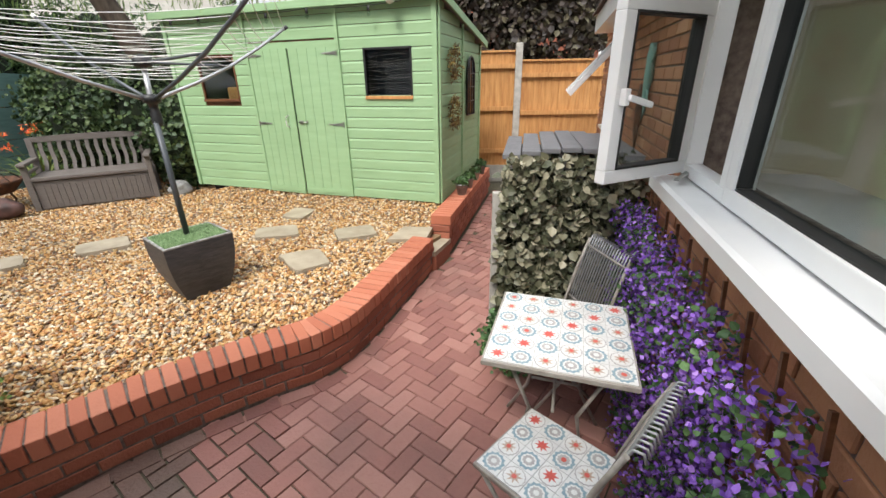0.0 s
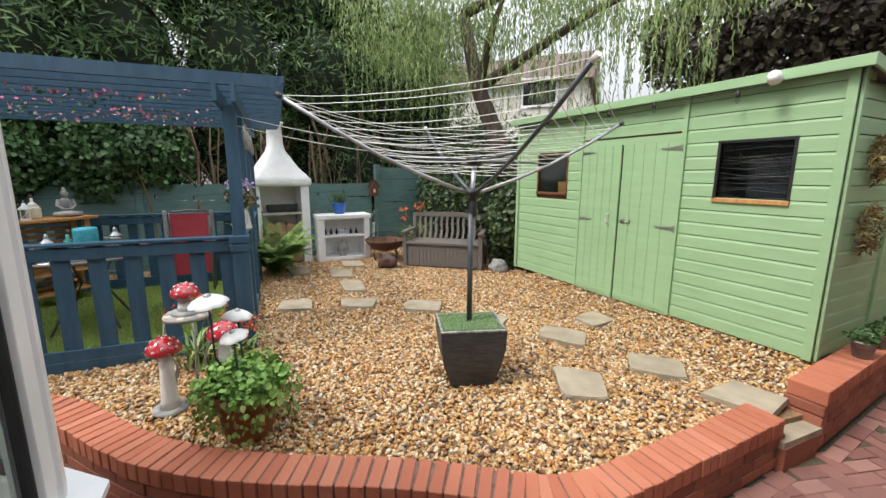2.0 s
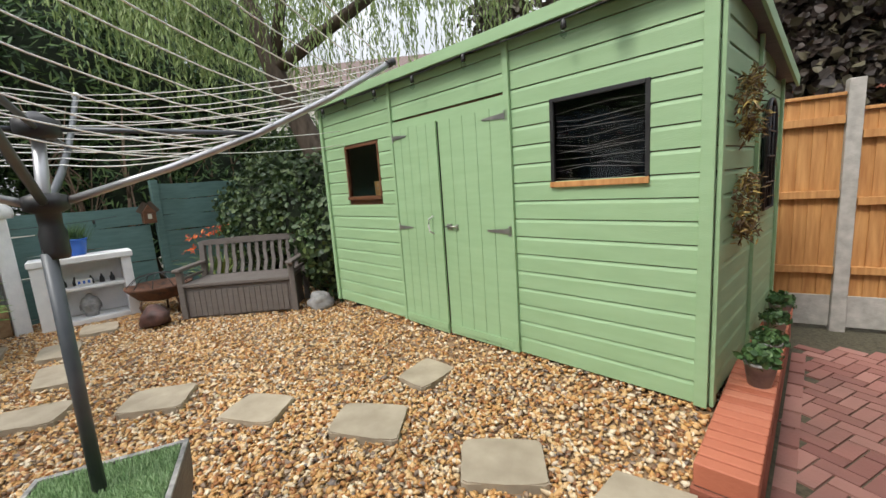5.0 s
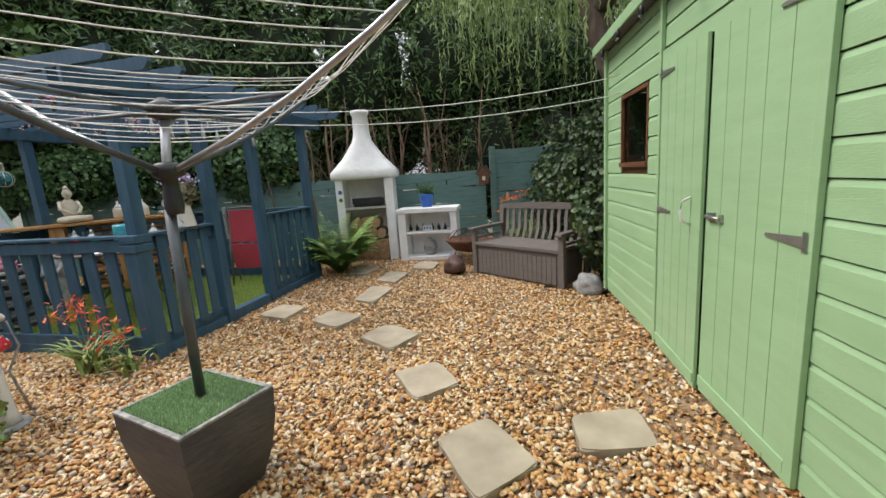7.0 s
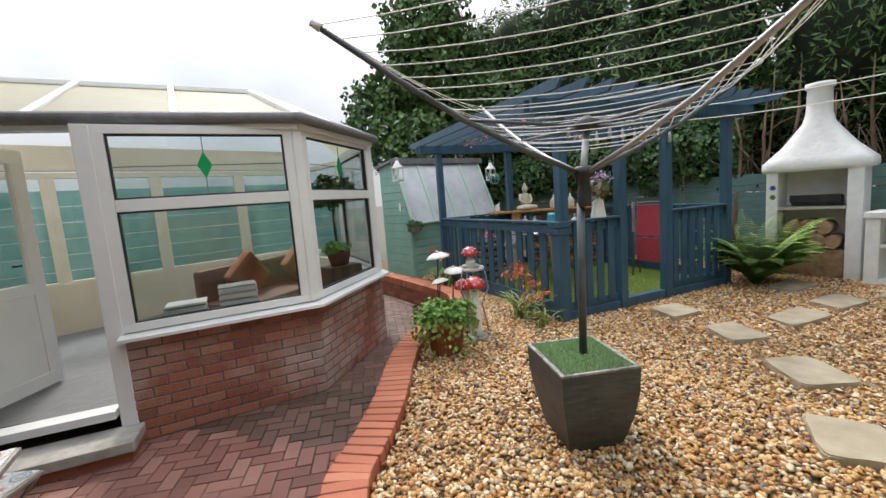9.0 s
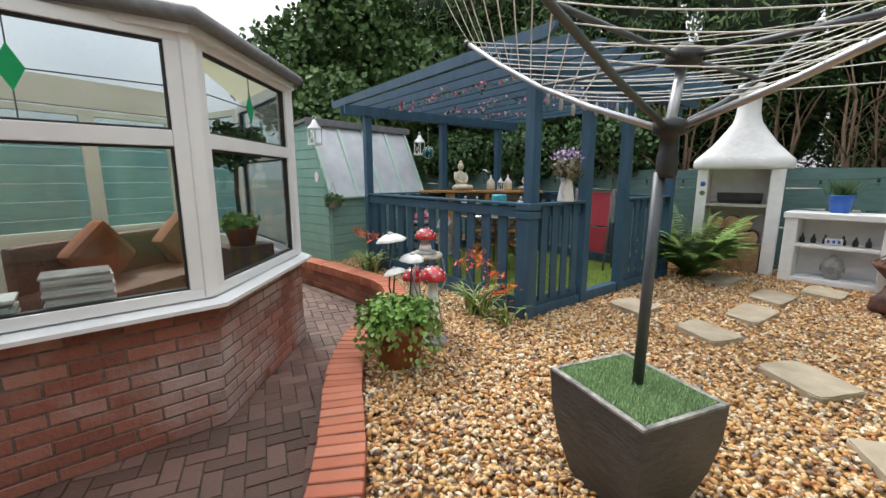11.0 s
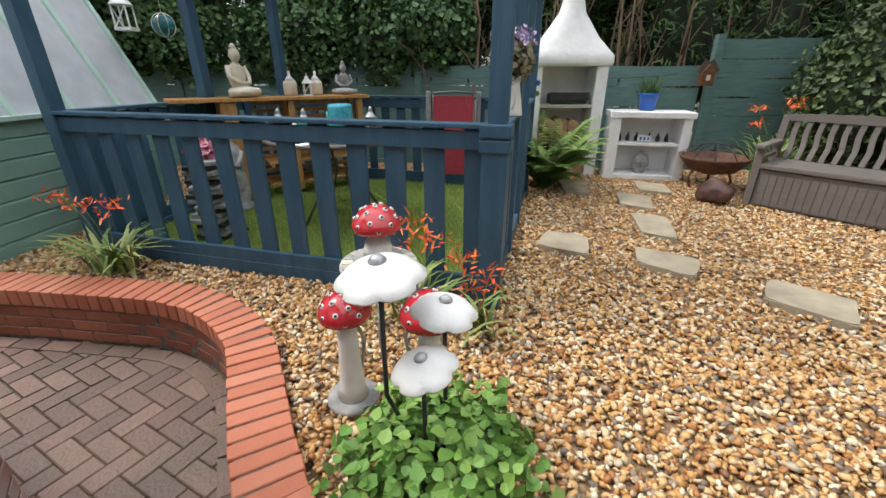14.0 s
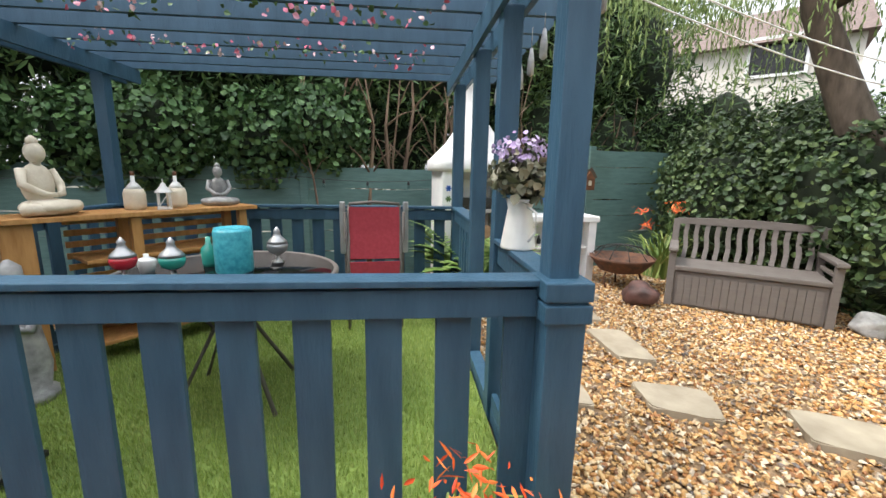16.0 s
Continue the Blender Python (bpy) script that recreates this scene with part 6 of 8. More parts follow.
bx(bm, (0.39, 0.4, 0.64), (0.7, 0.78, 1.28), bev=0.01)
part("body", bm, "boxlid", lb)
for k in range(7):
    bm = B()
    bx(bm, (0.04 + k * 0.116, 0.4, 1.315 + 0.045 * math.sin(k * 0.5)), (0.108, 0.86, 0.03), bev=0.006)
    part("slat", bm, "boxlid", lb)


def leafy(name, label, cat, x, y, z, r, h, n, size, material="bright", shape=LEAF):
    P, d = blob_points(n, (0, 0, h), (r, r, h), 0.35)
    P = P[P[:, 2] > 0.01]
    V, F = leaves(P, size, np.tile((0, 0, 0.7), (len(P), 1)), 0.9, shape)
    e = thing(name, label, cat, x, y, z)
    ob = new("foliage", np_mesh("foliage", V, F, material))
    ob.parent = e
    bm = B()
    for k in range(10):
        a = k * 0.63
        tube(bm, [(0, 0, 0), (r * 0.35 * math.cos(a), r * 0.35 * math.sin(a), h), (r * 0.7 * math.cos(a), r * 0.7 * math.sin(a), h * 1.3)], [0.006, 0.004, 0.002], 5)
    part("stem", bm, "shrub", e)
    return e


leafy("herb_clump", "low green herb clump at the foot of the ivy", "plant", 0.5, 2.88, PAVE, 0.2, 0.22, 1900, 0.028, "shrub")

# ---- terracotta pot, flowers of metal, mushrooms ----
pt = thing("terracotta_pot", "terracotta pot overflowing with green creeping leaves", "plant pot", -2.25, 1.97, 0)
bm = B()
lathe(bm, [(0.12, 0), (0.135, 0.02), (0.17, 0.24), (0.185, 0.24), (0.185, 0.29), (0.165, 0.29), (0.155, 0.25)], seg=28)
part("pot", bm, "terracotta", pt)
bm = B()
lathe(bm, [(0.05, 0.25), (0.165, 0.265)])
part("soil", bm, "soil", pt)
P, d = blob_points(1300, (0, 0, 0.36), (0.26, 0.25, 0.1), 0.2)
V, F = leaves(P, 0.032, np.tile((0, 0, 0.9), (1300, 1)) + d * 0.4, 0.7)
ob = new("foliage", np_mesh("foliage", V, F, "bright"))
ob.parent = pt
q = rng.uniform(0, 2 * math.pi, 420)
rr = rng.uniform(0.19, 0.29, 420)
P = np.c_[rr * np.cos(q), rr * np.sin(q), rng.uniform(0.0, 1.0, 420) ** 0.45 * 0.34]
V, F = leaves(P, 0.03, hang=True)
ob = new("trailing_leaves", np_mesh("trailing_leaves", V, F, "fern"))
ob.parent = pt
tagged(ob, "trailing yellow-green shoots", kind="stuff")
for fx, fy, fz, R, tilt in ((-2.35, 1.74, 0.81, 0.105, 6), (-2.38, 1.89, 0.69, 0.085, -6), (-2.27, 1.83, 0.61, 0.08, 14)):
    e = thing("metal_flower", "white enamel metal flower with a clear centre on a rod", "garden ornament", fx, fy + 0.1, 0)
    bm = B()
    tube(bm, [(-2.25 - fx, 1.97 - fy - 0.1, 0.22), (0.03, 0.0, fz * 0.6), (0, 0, fz - 0.01)], 0.006)
    part("rod", bm, "black", e)
    bm = B()
    n = 36
    rings = []
    for j in range(6):
        t = j / 5
        ring = []
        for k in range(n):
            a = 2 * math.pi * k / n
            cut = 1 - 0.13 * (t > 0.9) * (1 if k % 6 == 0 else 0) - 0.03 * (t > 0.9) * (k % 6 in (1, 5))
            rad = R * (0.12 + 0.88 * t) * cut
            ring.append(bm.verts.new((rad * math.cos(a), rad * math.sin(a), 0.3 * R - 0.42 * R * t ** 2)))
        rings.append(ring)
    for a_, b_ in zip(rings, rings[1:]):
        for k in range(n):
            bm.faces.new((a_[k], a_[(k + 1) % n], b_[(k + 1) % n], b_[k])).smooth = True
    r_ = bmesh.ops.extrude_face_region(bm, geom=bm.faces[:])
    for v in r_["geom"]:
        if isinstance(v, bmesh.types.BMVert):
            v.co.z -= 0.003
    part("petal_dish", bm, "enamel", e, at=pose(0, 0, fz, tilt, 4, 0))
    bm = B()
    lathe(bm, [(0.2 * R, 0.28 * R), (0.2 * R, 0.33 * R), (0.12 * R, 0.42 * R), (0.02 * R, 0.45 * R)])
    part("centre", bm, "pewter", e, "clear domed centre", at=pose(0, 0, fz, tilt, 4, 0))


def mushroom(x, y, z, h, R, stand=False):
    e = thing("mushroom_ornament", "red capped white spotted mushroom ornament on a mosaic disc", "garden ornament", x, y, z)
    bm = B()
    lathe(bm, [(R * 1.0, 0), (R * 1.05, 0.01), (R * 1.0, 0.025), (R * 0.3, 0.03)])
    part("base_disc", bm, "greystone", e)
    bm = B()
    lathe(bm, [(R * 0.62, 0.03), (R * 0.5, 0.08), (R * 0.4, h * 0.6), (R * 0.36, h)])
    part("stalk", bm, "enamel", e)
    bm = B()
    lathe(bm, [(R * 0.3, h - 0.01), (R * 0.98, h), (R, h + 0.02), (R * 0.93, h + R * 0.4), (R * 0.7, h + R * 0.72), (R * 0.4, h + R * 0.93), (R * 0.02, h + R)], seg=28)
    part("cap", bm, "red", e)
    for k in range(22):
        t = math.acos(1 - 0.9 * (k + 0.5) / 22)
        a = k * 2.4
        nx, ny, nz = math.sin(t) * math.cos(a), math.sin(t) * math.sin(a), math.cos(t)
        zz = h + 0.006 + nz * R * 0.96
        m = Matrix.Translation((nx * R * 0.965, ny * R * 0.965, zz)) @ Vector((nx, ny, nz)).to_track_quat("Z", "Y").to_matrix().to_4x4()
        bm = B()
        lathe(bm, [(R * 0.1, -0.004), (R * 0.1, 0.002), (R * 0.05, 0.003)], seg=10)
        part("spot_ring", bm, "enamel", e, at=m)
        bm = B()
        lathe(bm, [(R * 0.055, 0.0), (R * 0.055, 0.004), (R * 0.02, 0.0042)], seg=8)
        part("spot_hole", bm, "black", e, at=m)
    return e


mushroom(-2.84, 1.67, 0.0, 0.4, 0.1)
mushroom(-2.66, 1.97, 0.0, 0.48, 0.1)
mushroom(-2.8, 1.81, 0.63, 0.12, 0.082)
e = thing("mosaic_stool", "round mosaic topped wire plant stand", "plant stand", -2.8, 1.81, 0.13)
bm = B()
lathe(bm, [(0.0, 0.47), (0.13, 0.475), (0.135, 0.49), (0.13, 0.5), (0.0, 0.5)])
part("top", bm, "concrete", e)
for rr0, rr1, n in ((0.05, 0.086, 12), (0.09, 0.128, 18)):
    for k in range(n):
        a0, a1 = 2 * math.pi * k / n + 0.02, 2 * math.pi * (k + 1) / n - 0.02
        bm = B()
        prism(bm, [(rr0 * math.cos(a0), rr0 * math.sin(a0)), (rr1 * math.cos(a0), rr1 * math.sin(a0)), (rr1 * math.cos(a1), rr1 * math.sin(a1)), (rr0 * math.cos(a1), rr0 * math.sin(a1))], 0.5, 0.504)
        part("tile", bm, ("greystone", "cream", "concrete")[(k * 7) % 3], e)
for k in range(3):
    a = k * 2.09
    bm = B()
    tube(bm, [(0.13 * math.cos(a), 0.13 * math.sin(a), 0.47), (0.16 * math.cos(a), 0.16 * math.sin(a), 0.3), (0.09 * math.cos(a), 0.09 * math.sin(a), 0.15), (0.14 * math.cos(a), 0.14 * math.sin(a), -0.13)], 0.007)
    part("leg", bm, "greystone", e)


def crocosmia(x, y, n, h, flowers, spread=0.3):
    e = thing("crocosmia", "strap-leaved clump with orange-red flower sprays", "plant", x, y, 0)
    V, F = [], []
    for k in range(n):
        a = rng.uniform(0, 2 * math.pi)
        L, w = h * rng.uniform(0.6, 1.1), rng.uniform(0.008, 0.014)
        d = np.array([math.cos(a), math.sin(a)])
        s = np.array([-d[1], d[0]]) * w
        p0 = rng.normal(size=2) * 0.06
        rows_ = []
        for t in (0, 0.35, 0.7, 0.9, 1.0):
            c = p0 + d * spread * (t ** 1.8)
            z = L * (t - 0.42 * t ** 3)
            ww = (1 - t ** 3) + 0.05
            rows_.append(((*(c - s * ww), z), (*(c + s * ww), z)))
        b0 = len(V)
        for r_ in rows_:
            V += list(r_)
        for j in range(4):
            F.append((b0 + 2 * j, b0 + 2 * j + 1, b0 + 2 * j + 3, b0 + 2 * j + 2))
    ob = new("strap_leaves", np_mesh("strap_leaves", V, F, "blade"))
    ob.parent = e
    tagged(ob, "long yellow-green strap leaves", kind="stuff")
    for fx, fy, fz in flowers:
        bm = B()
        tube(bm, [(0, 0, 0.05), (fx * 0.5, fy * 0.5, fz * 0.7), (fx, fy, fz), (fx * 1.3, fy * 1.3, fz + 0.01)], 0.003, 5)
        part("flower_stem", bm, "blade", e)
        P = np.array([(fx, fy, fz)]) + rng.normal(size=(30, 3)) * (0.05, 0.05, 0.018)
        V, F = leaves(P, 0.045, shape=SLIM)
        o_ = new("flower_spray", np_mesh("flower_spray", V, F, "orange"))
        o_.parent = e


crocosmia(-4.2, -0.02, 60, 0.42, [(0.12, 0.0, 0.5), (-0.02, -0.2, 0.52), (0.05, 0.1, 0.46)], 0.38)
crocosmia(-3.42, 1.95, 46, 0.4, [(0.1, 0.1, 0.5), (0.02, -0.12, 0.44), (0.15, 0.22, 0.4), (0.05, -0.02, 0.56)])
crocosmia(-3.3, 2.28, 22, 0.25, [(0.06, 0.02, 0.32), (0.1, -0.06, 0.28)], 0.2)
crocosmia(-5.95, 6.3, 90, 0.95, [(0.1, 0.0, 0.95), (-0.2, -0.2, 0.85), (0.3, -0.25, 0.9), (0.0, -0.35, 0.7)], 0.5)


# ---- fern ----
fe = thing("fern", "large green fern in front of the barbecue", "fern", -6.02, 3.55, 0)
V, F = [], []
for k in range(120):
    a, L = rng.uniform(0, 2 * math.pi), rng.uniform(0.5, 0.95)
    up_ = rng.uniform(1.0, 1.75)
    for j in range(26):
        t = (j + 1) / 26
        c = np.array([math.cos(a) * L * t * 0.75, math.sin(a) * L * t * 0.75, L * (up_ * t - 0.75 * t * t)])
        for s in (-1, 1):
            w = 0.095 * math.sin(math.pi * min(t * 0.9 + 0.1, 1)) + 0.01
            d = np.array([-math.sin(a) * s, math.cos(a) * s, -0.2]) * w
            f_ = np.array([math.cos(a), math.sin(a), 0]) * 0.022
            b0 = len(V)
            V += [c - f_, c + d, c + f_ + d * 0.9, c + f_]
            F.append((b0, b0 + 1, b0 + 2, b0 + 3))
ob = new("frond_cover", np_mesh("frond_cover", V, F, "fern"))
ob.parent = fe
tagged(ob, "arching green fern fronds", kind="stuff")

# ---- fire bowl, small things on the gravel ----
e = thing("fire_bowl", "rusty iron fire bowl with a domed mesh lid", "fire pit", -5.85, 5.45, 0)
bm = B()
lathe(bm, [(0.05, 0.16), (0.24, 0.21), (0.35, 0.34), (0.365, 0.37), (0.33, 0.36), (0.12, 0.25)], seg=28)
part("bowl", bm, "iron", e)
for k in range(3):
    a = k * 2.09 + 0.4
    bm = B()
    tube(bm, [(0.18 * math.cos(a), 0.18 * math.sin(a), 0.26), (0.24 * math.cos(a), 0.24 * math.sin(a), 0.12), (0.2 * math.cos(a), 0.2 * math.sin(a), 0)], 0.014)
    part("leg", bm, "iron", e)
for k in range(5):
    a = k * math.pi / 5
    bm = B()
    tube(bm, [(0.34 * math.cos(a) * c, 0.34 * math.sin(a) * c, 0.37 + 0.14 * math.sqrt(max(0, 1 - c * c))) for c in (-1, -0.7, -0.3, 0, 0.3, 0.7, 1)], 0.005, 5)
    part("lid_wire", bm, "black", e)
for nm, lb_, mt, x, y, s in (("brown_rock", "dark reddish brown carved rock on the gravel", "rock", -5.32, 5.12, 0.15), ("pig_ornament", "small grey stone animal ornament by the shed", "greystone", -3.92, 6.25, 0.13)):
    bm = B()
    bmesh.ops.create_icosphere(bm, subdivisions=3, radius=s)
    for v in bm.verts:
        v.co *= 1 + 0.42 * noise.noise(v.co * 8 + Vector((x, y, 0)))
        v.co.z = v.co.z * 0.85 + s * 0.7
        v.co.x *= 1.15
    for f in bm.faces:
        f.smooth = True
    ob = part(nm, bm, mt, at=pose(x, y, 0, 0, 0, 30))
    tagged(ob, lb_, "garden ornament")

# blue pot, head, bottles on the shelf unit
e = thing("blue_plant_pot", "glazed blue pot with a spiky green plant on the white unit", "plant pot", -6.52, 4.93, 0.81)
bm = B()
lathe(bm, [(0.08, 0), (0.085, 0.01), (0.115, 0.18), (0.125, 0.18), (0.125, 0.2), (0.1, 0.2), (0.1, 0.17)])
part("pot", bm, "bluepot", e)
P = np.c_[rng.normal(size=(260, 2)) * 0.05, np.full(260, 0.17)]
V, F = blades(P, 0.2, 0.005, 0.6)
o_ = new("spiky_leaves", np_mesh("spiky_leaves", V, F, "shrub"))
o_.parent = e
tagged(o_, "spiky green leaves", kind="stuff")


def head_mesh(bm, s, z=0.0):
    lathe(bm, [(0.55 * s, 0), (0.6 * s, 0.15 * s), (0.5 * s, 0.3 * s), (0.72 * s, 0.6 * s), (0.85 * s, 1.1 * s), (0.85 * s, 1.5 * s), (0.65 * s, 1.95 * s), (0.3 * s, 2.15 * s), (0.22 * s, 2.35 * s), (0.05 * s, 2.45 * s)], (0, 0, z), 18, 0.85, 1.0)
    bmesh.ops.create_cone(bm, segments=6, radius1=0.16 * s, radius2=0.06 * s, depth=0.5 * s, cap_ends=True, matrix=pose(0.72 * s, 0, z + 1.1 * s, 0, -12, 0))
    for q in (-1, 1):
        bmesh.ops.create_uvsphere(bm, u_segments=8, v_segments=6, radius=0.17 * s, matrix=pose(0.62 * s, q * 0.32 * s, z + 1.3 * s) @ Matrix.Diagonal((0.6, 1.2, 0.5, 1)))
        bmesh.ops.create_uvsphere(bm, u_segments=8, v_segments=6, radius=0.22 * s, matrix=pose(0, q * 0.86 * s, z + 1.0 * s) @ Matrix.Diagonal((0.7, 0.35, 1.6, 1)))
    bmesh.ops.create_uvsphere(bm, u_segments=8, v_segments=6, radius=0.2 * s, matrix=pose(0.66 * s, 0, z + 0.72 * s) @ Matrix.Diagonal((0.5, 1.2, 0.4, 1)))


bm = B()
head_mesh(bm, 0.115)
ob = part("stone_head", bm, "greystone", at=pose(-6.44, 4.93, 0.06, 0, 0, -15))
tagged(ob, "grey stone statue head on the lowest shelf", "statue")
for k in range(6):
    e = thing("small_bottle", "tiny dark bottle standing on the white shelf", "bottle", -6.54 + 0.31 * (k * 0.1 + (0.05 if k > 2 else 0)), 4.65 + 0.95 * (k * 0.1 + (0.05 if k > 2 else 0)), 0.452, group="shelf bottles")
    bm = B()
    lathe(bm, [(0.025, 0), (0.026, 0.05), (0.01, 0.08), (0.009, 0.105)], seg=10)
    part("body", bm, "black", e)
e = thing("small_sign", "little white block with dark letters on the shelf", "sign", -6.4, 4.9, 0.452, -17)
bm = B()
bx(bm, (0, 0, 0.04), (0.03, 0.15, 0.07), bev=0.003)
part("block", bm, "enamel", e)
for k in range(3):
    bm = B()
    bx(bm, (0.017, -0.045 + k * 0.045, 0.04), (0.004, 0.022, 0.035))
    part("bar", bm, "bluepot", e)
for nm, z in (("blue", 1.12), ("green", 1.0)):
    bm = B()
    for k in range(3):
        bx(bm, (0, 0, 0), (0.008, 0.07, 0.02), Matrix.Rotation(k * 1.047, 3, "X"))
    ob = part("star_ornament", bm, "bluepot" if nm == "blue" else "shrub", at=pose(-6.745, 3.6, z, 0, 0, -8))
    tagged(ob, "small painted star fixed to the white column", "ornament", "column ornaments")

# ---- things in the pergola ----
bar = thing("wooden_bar", "honey-coloured slatted wooden bar counter", "bar counter", -5.5, -0.07, 0.1, 119)
bm = B()
bx(bm, (0.88, 0.0, 0.9), (1.85, 0.36, 0.03), bev=0.004)
part("counter", bm, "barwood", bar)
for x in (0.42, 0.98, 1.7):
    for y in (-0.12, 0.12):
        bm = B()
        bx(bm, (x, y, 0.44), (0.14 if x < 0.5 else 0.06, 0.05, 0.88), bev=0.004)
        part("leg", bm, "barwood", bar)
for z in (0.08, 0.3, 0.62):
    bm = B()
    bx(bm, (1.2, 0.0, z), (1.0, 0.3, 0.022), bev=0.003)
    part("shelf", bm, "barwood", bar)
for k in range(11):
    bm = B()
    bx(bm, (1.2, 0.15, 0.1 + k * 0.075), (1.05, 0.014, 0.04), bev=0.002)
    part("slat", bm, "barwood", bar)
bmx = bar.matrix_basis


def on_bar(x, y=0.0, z=0.915):
    return bmx @ Vector((x, y, z))


def seated_figure(label, p, s, material, rz):
    bm = B()
    bmesh.ops.create_uvsphere(bm, u_segments=16, v_segments=10, radius=1, matrix=pose(0.14, 0, 0.2) @ Matrix.Diagonal((0.56, 0.52, 0.2, 1)))
    bmesh.ops.create_uvsphere(bm, u_segments=16, v_segments=10, radius=1, matrix=pose(-0.08, 0, 0.7) @ Matrix.Diagonal((0.24, 0.34, 0.5, 1)))
    bmesh.ops.create_uvsphere(bm, u_segments=16, v_segments=10, radius=1, matrix=pose(-0.04, 0, 1.42) @ Matrix.Diagonal((0.2, 0.18, 0.24, 1)))
    lathe(bm, [(0.12, 1.6), (0.1, 1.72), (0.03, 1.8)], (-0.06, 0, 0), 12)
    lathe(bm, [(0.1, 1.1), (0.1, 1.3)], (-0.06, 0, 0), 12)
    for q in (-1, 1):
        tube(bm, [(-0.08, q * 0.32, 1.05), (0.02, q * 0.42, 0.72), (0.28, q * 0.2, 0.5), (0.36, 0, 0.48)], [0.1, 0.09, 0.075, 0.06], 10)
        tube(bm, [(-0.05, q * 0.3, 0.2), (0.2, q * 0.6, 0.18), (0.45, q * 0.2, 0.16), (0.5, -q * 0.15, 0.14)], [0.16, 0.15, 0.12, 0.08], 10)
    bmesh.ops.scale(bm, vec=(s, s, s), verts=bm.verts)
    for f in bm.faces:
        f.smooth = True
    ob = part("seated_statue", bm, material, at=pose(p.x, p.y, p.z - 0.01 * s, 0, 0, rz))
    tagged(ob, label, "statue")


seated_figure("cream stone seated statue holding a bowl on the bar", on_bar(0.58), 0.255, "cream", 60)
seated_figure("small grey seated statue on the bar counter", on_bar(1.6), 0.185, "greystone", 10)
for x in (1.04, 1.3):
    p = on_bar(x, 0.02)
    e = thing("wicker_bottle", "glass bottle in a wicker sleeve on the bar", "bottle", p.x, p.y, p.z, group="bar bottles")
    bm = B()
    lathe(bm, [(0.06, 0), (0.065, 0.03), (0.065, 0.11), (0.055, 0.14)])
    part("sleeve", bm, "cream", e)
    bm = B()
    lathe(bm, [(0.05, 0.14), (0.03, 0.17), (0.012, 0.19), (0.012, 0.23)])
    part("neck", bm, "enamel", e)
    bm = B()
    lathe(bm, [(0.013, 0.23), (0.013, 0.26)])
    part("stopper", bm, "darkwood", e)


def lantern(name_, label, p, s, hang=0.0):
    e = thing(name_, label, "lantern", p[0], p[1], p[2])
    bm = B()
    bx(bm, (0, 0, 0.01 * s), (0.1 * s, 0.1 * s, 0.02 * s), bev=0.002)
    part("base", bm, "enamel", e)
    for k in range(4):
        bm = B()
        sx, sy = ((-1, -1), (1, -1), (1, 1), (-1, 1))[k]
        bx(bm, (sx * 0.042 * s, sy * 0.042 * s, 0.08 * s), (0.008 * s, 0.008 * s, 0.13 * s))
        part("upright", bm, "enamel", e)
    bm = B()
    beam(bm, (-0.04 * s, -0.042 * s, 0.02 * s), (0.04 * s, -0.042 * s, 0.14 * s), 0.006 * s, 0.006 * s)
    beam(bm, (0.042 * s, -0.04 * s, 0.02 * s), (0.042 * s, 0.04 * s, 0.14 * s), 0.006 * s, 0.006 * s)
    part("cross_bar", bm, "enamel", e)
    bm = B()
    lathe(bm, [(0.07 * s, 0.145 * s), (0.068 * s, 0.15 * s), (0.025 * s, 0.2 * s), (0.02 * s, 0.22 * s), (0.008 * s, 0.23 * s)], seg=8)
    part("roof", bm, "enamel", e)
    bm = B()
    tube(bm, [(0.02 * s * math.cos(a), 0, 0.245 * s + 0.02 * s * math.sin(a)) for a in np.linspace(0, 6.28, 9)[:-1]], 0.003 * s, 5, closed=True)
    part("ring", bm, "enamel", e)


p = on_bar(1.18, -0.08)
lantern("bar_lantern", "small white metal lantern on the bar counter", p, 0.8)
lantern("hanging_lantern", "white metal lantern hanging at the shed's corner", (-4.28, -1.06, 1.66), 1.5)
lantern("hanging_lantern", "white metal lantern hanging between shed and pergola", (-6.3, -0.7, 1.6), 1.5)

e = thing("round_patio_table", "round dark glass patio table on folded tube legs", "table", -5.0, 1.4, 0.09)
bm = B()
lathe(bm, [(0.0, 0.66), (0.55, 0.66), (0.55, 0.668), (0.0, 0.668)], seg=40)
part("glass_top", bm, "darkglass", e)
bm = B()
tube(bm, [(0.56 * math.cos(a), 0.56 * math.sin(a), 0.66) for a in np.linspace(0, 2 * math.pi, 37)[:-1]], 0.016, 8, closed=True)
part("rim", bm, "bench", e)
for k in range(4):
    a = k * math.pi / 2 + 0.5
    bm = B()
    tube(bm, [(0.3 * math.cos(a), 0.3 * math.sin(a), 0.65), (0.1 * math.cos(a), 0.1 * math.sin(a), 0.38), (0.36 * math.cos(a), 0.36 * math.sin(a), -0.05)], 0.012)
    part("leg", bm, "bench", e)
ob = B()
lathe(ob, [(0.09, 0), (0.095, 0.01), (0.095, 0.22), (0.088, 0.24), (0.08, 0.23)], seg=28)
ob = part("turquoise_candle_holder", ob, "turq", at=pose(-5.01, 1.43, 0.758))
tagged(ob, "cracked turquoise ceramic candle holder on the table", "candle holder")

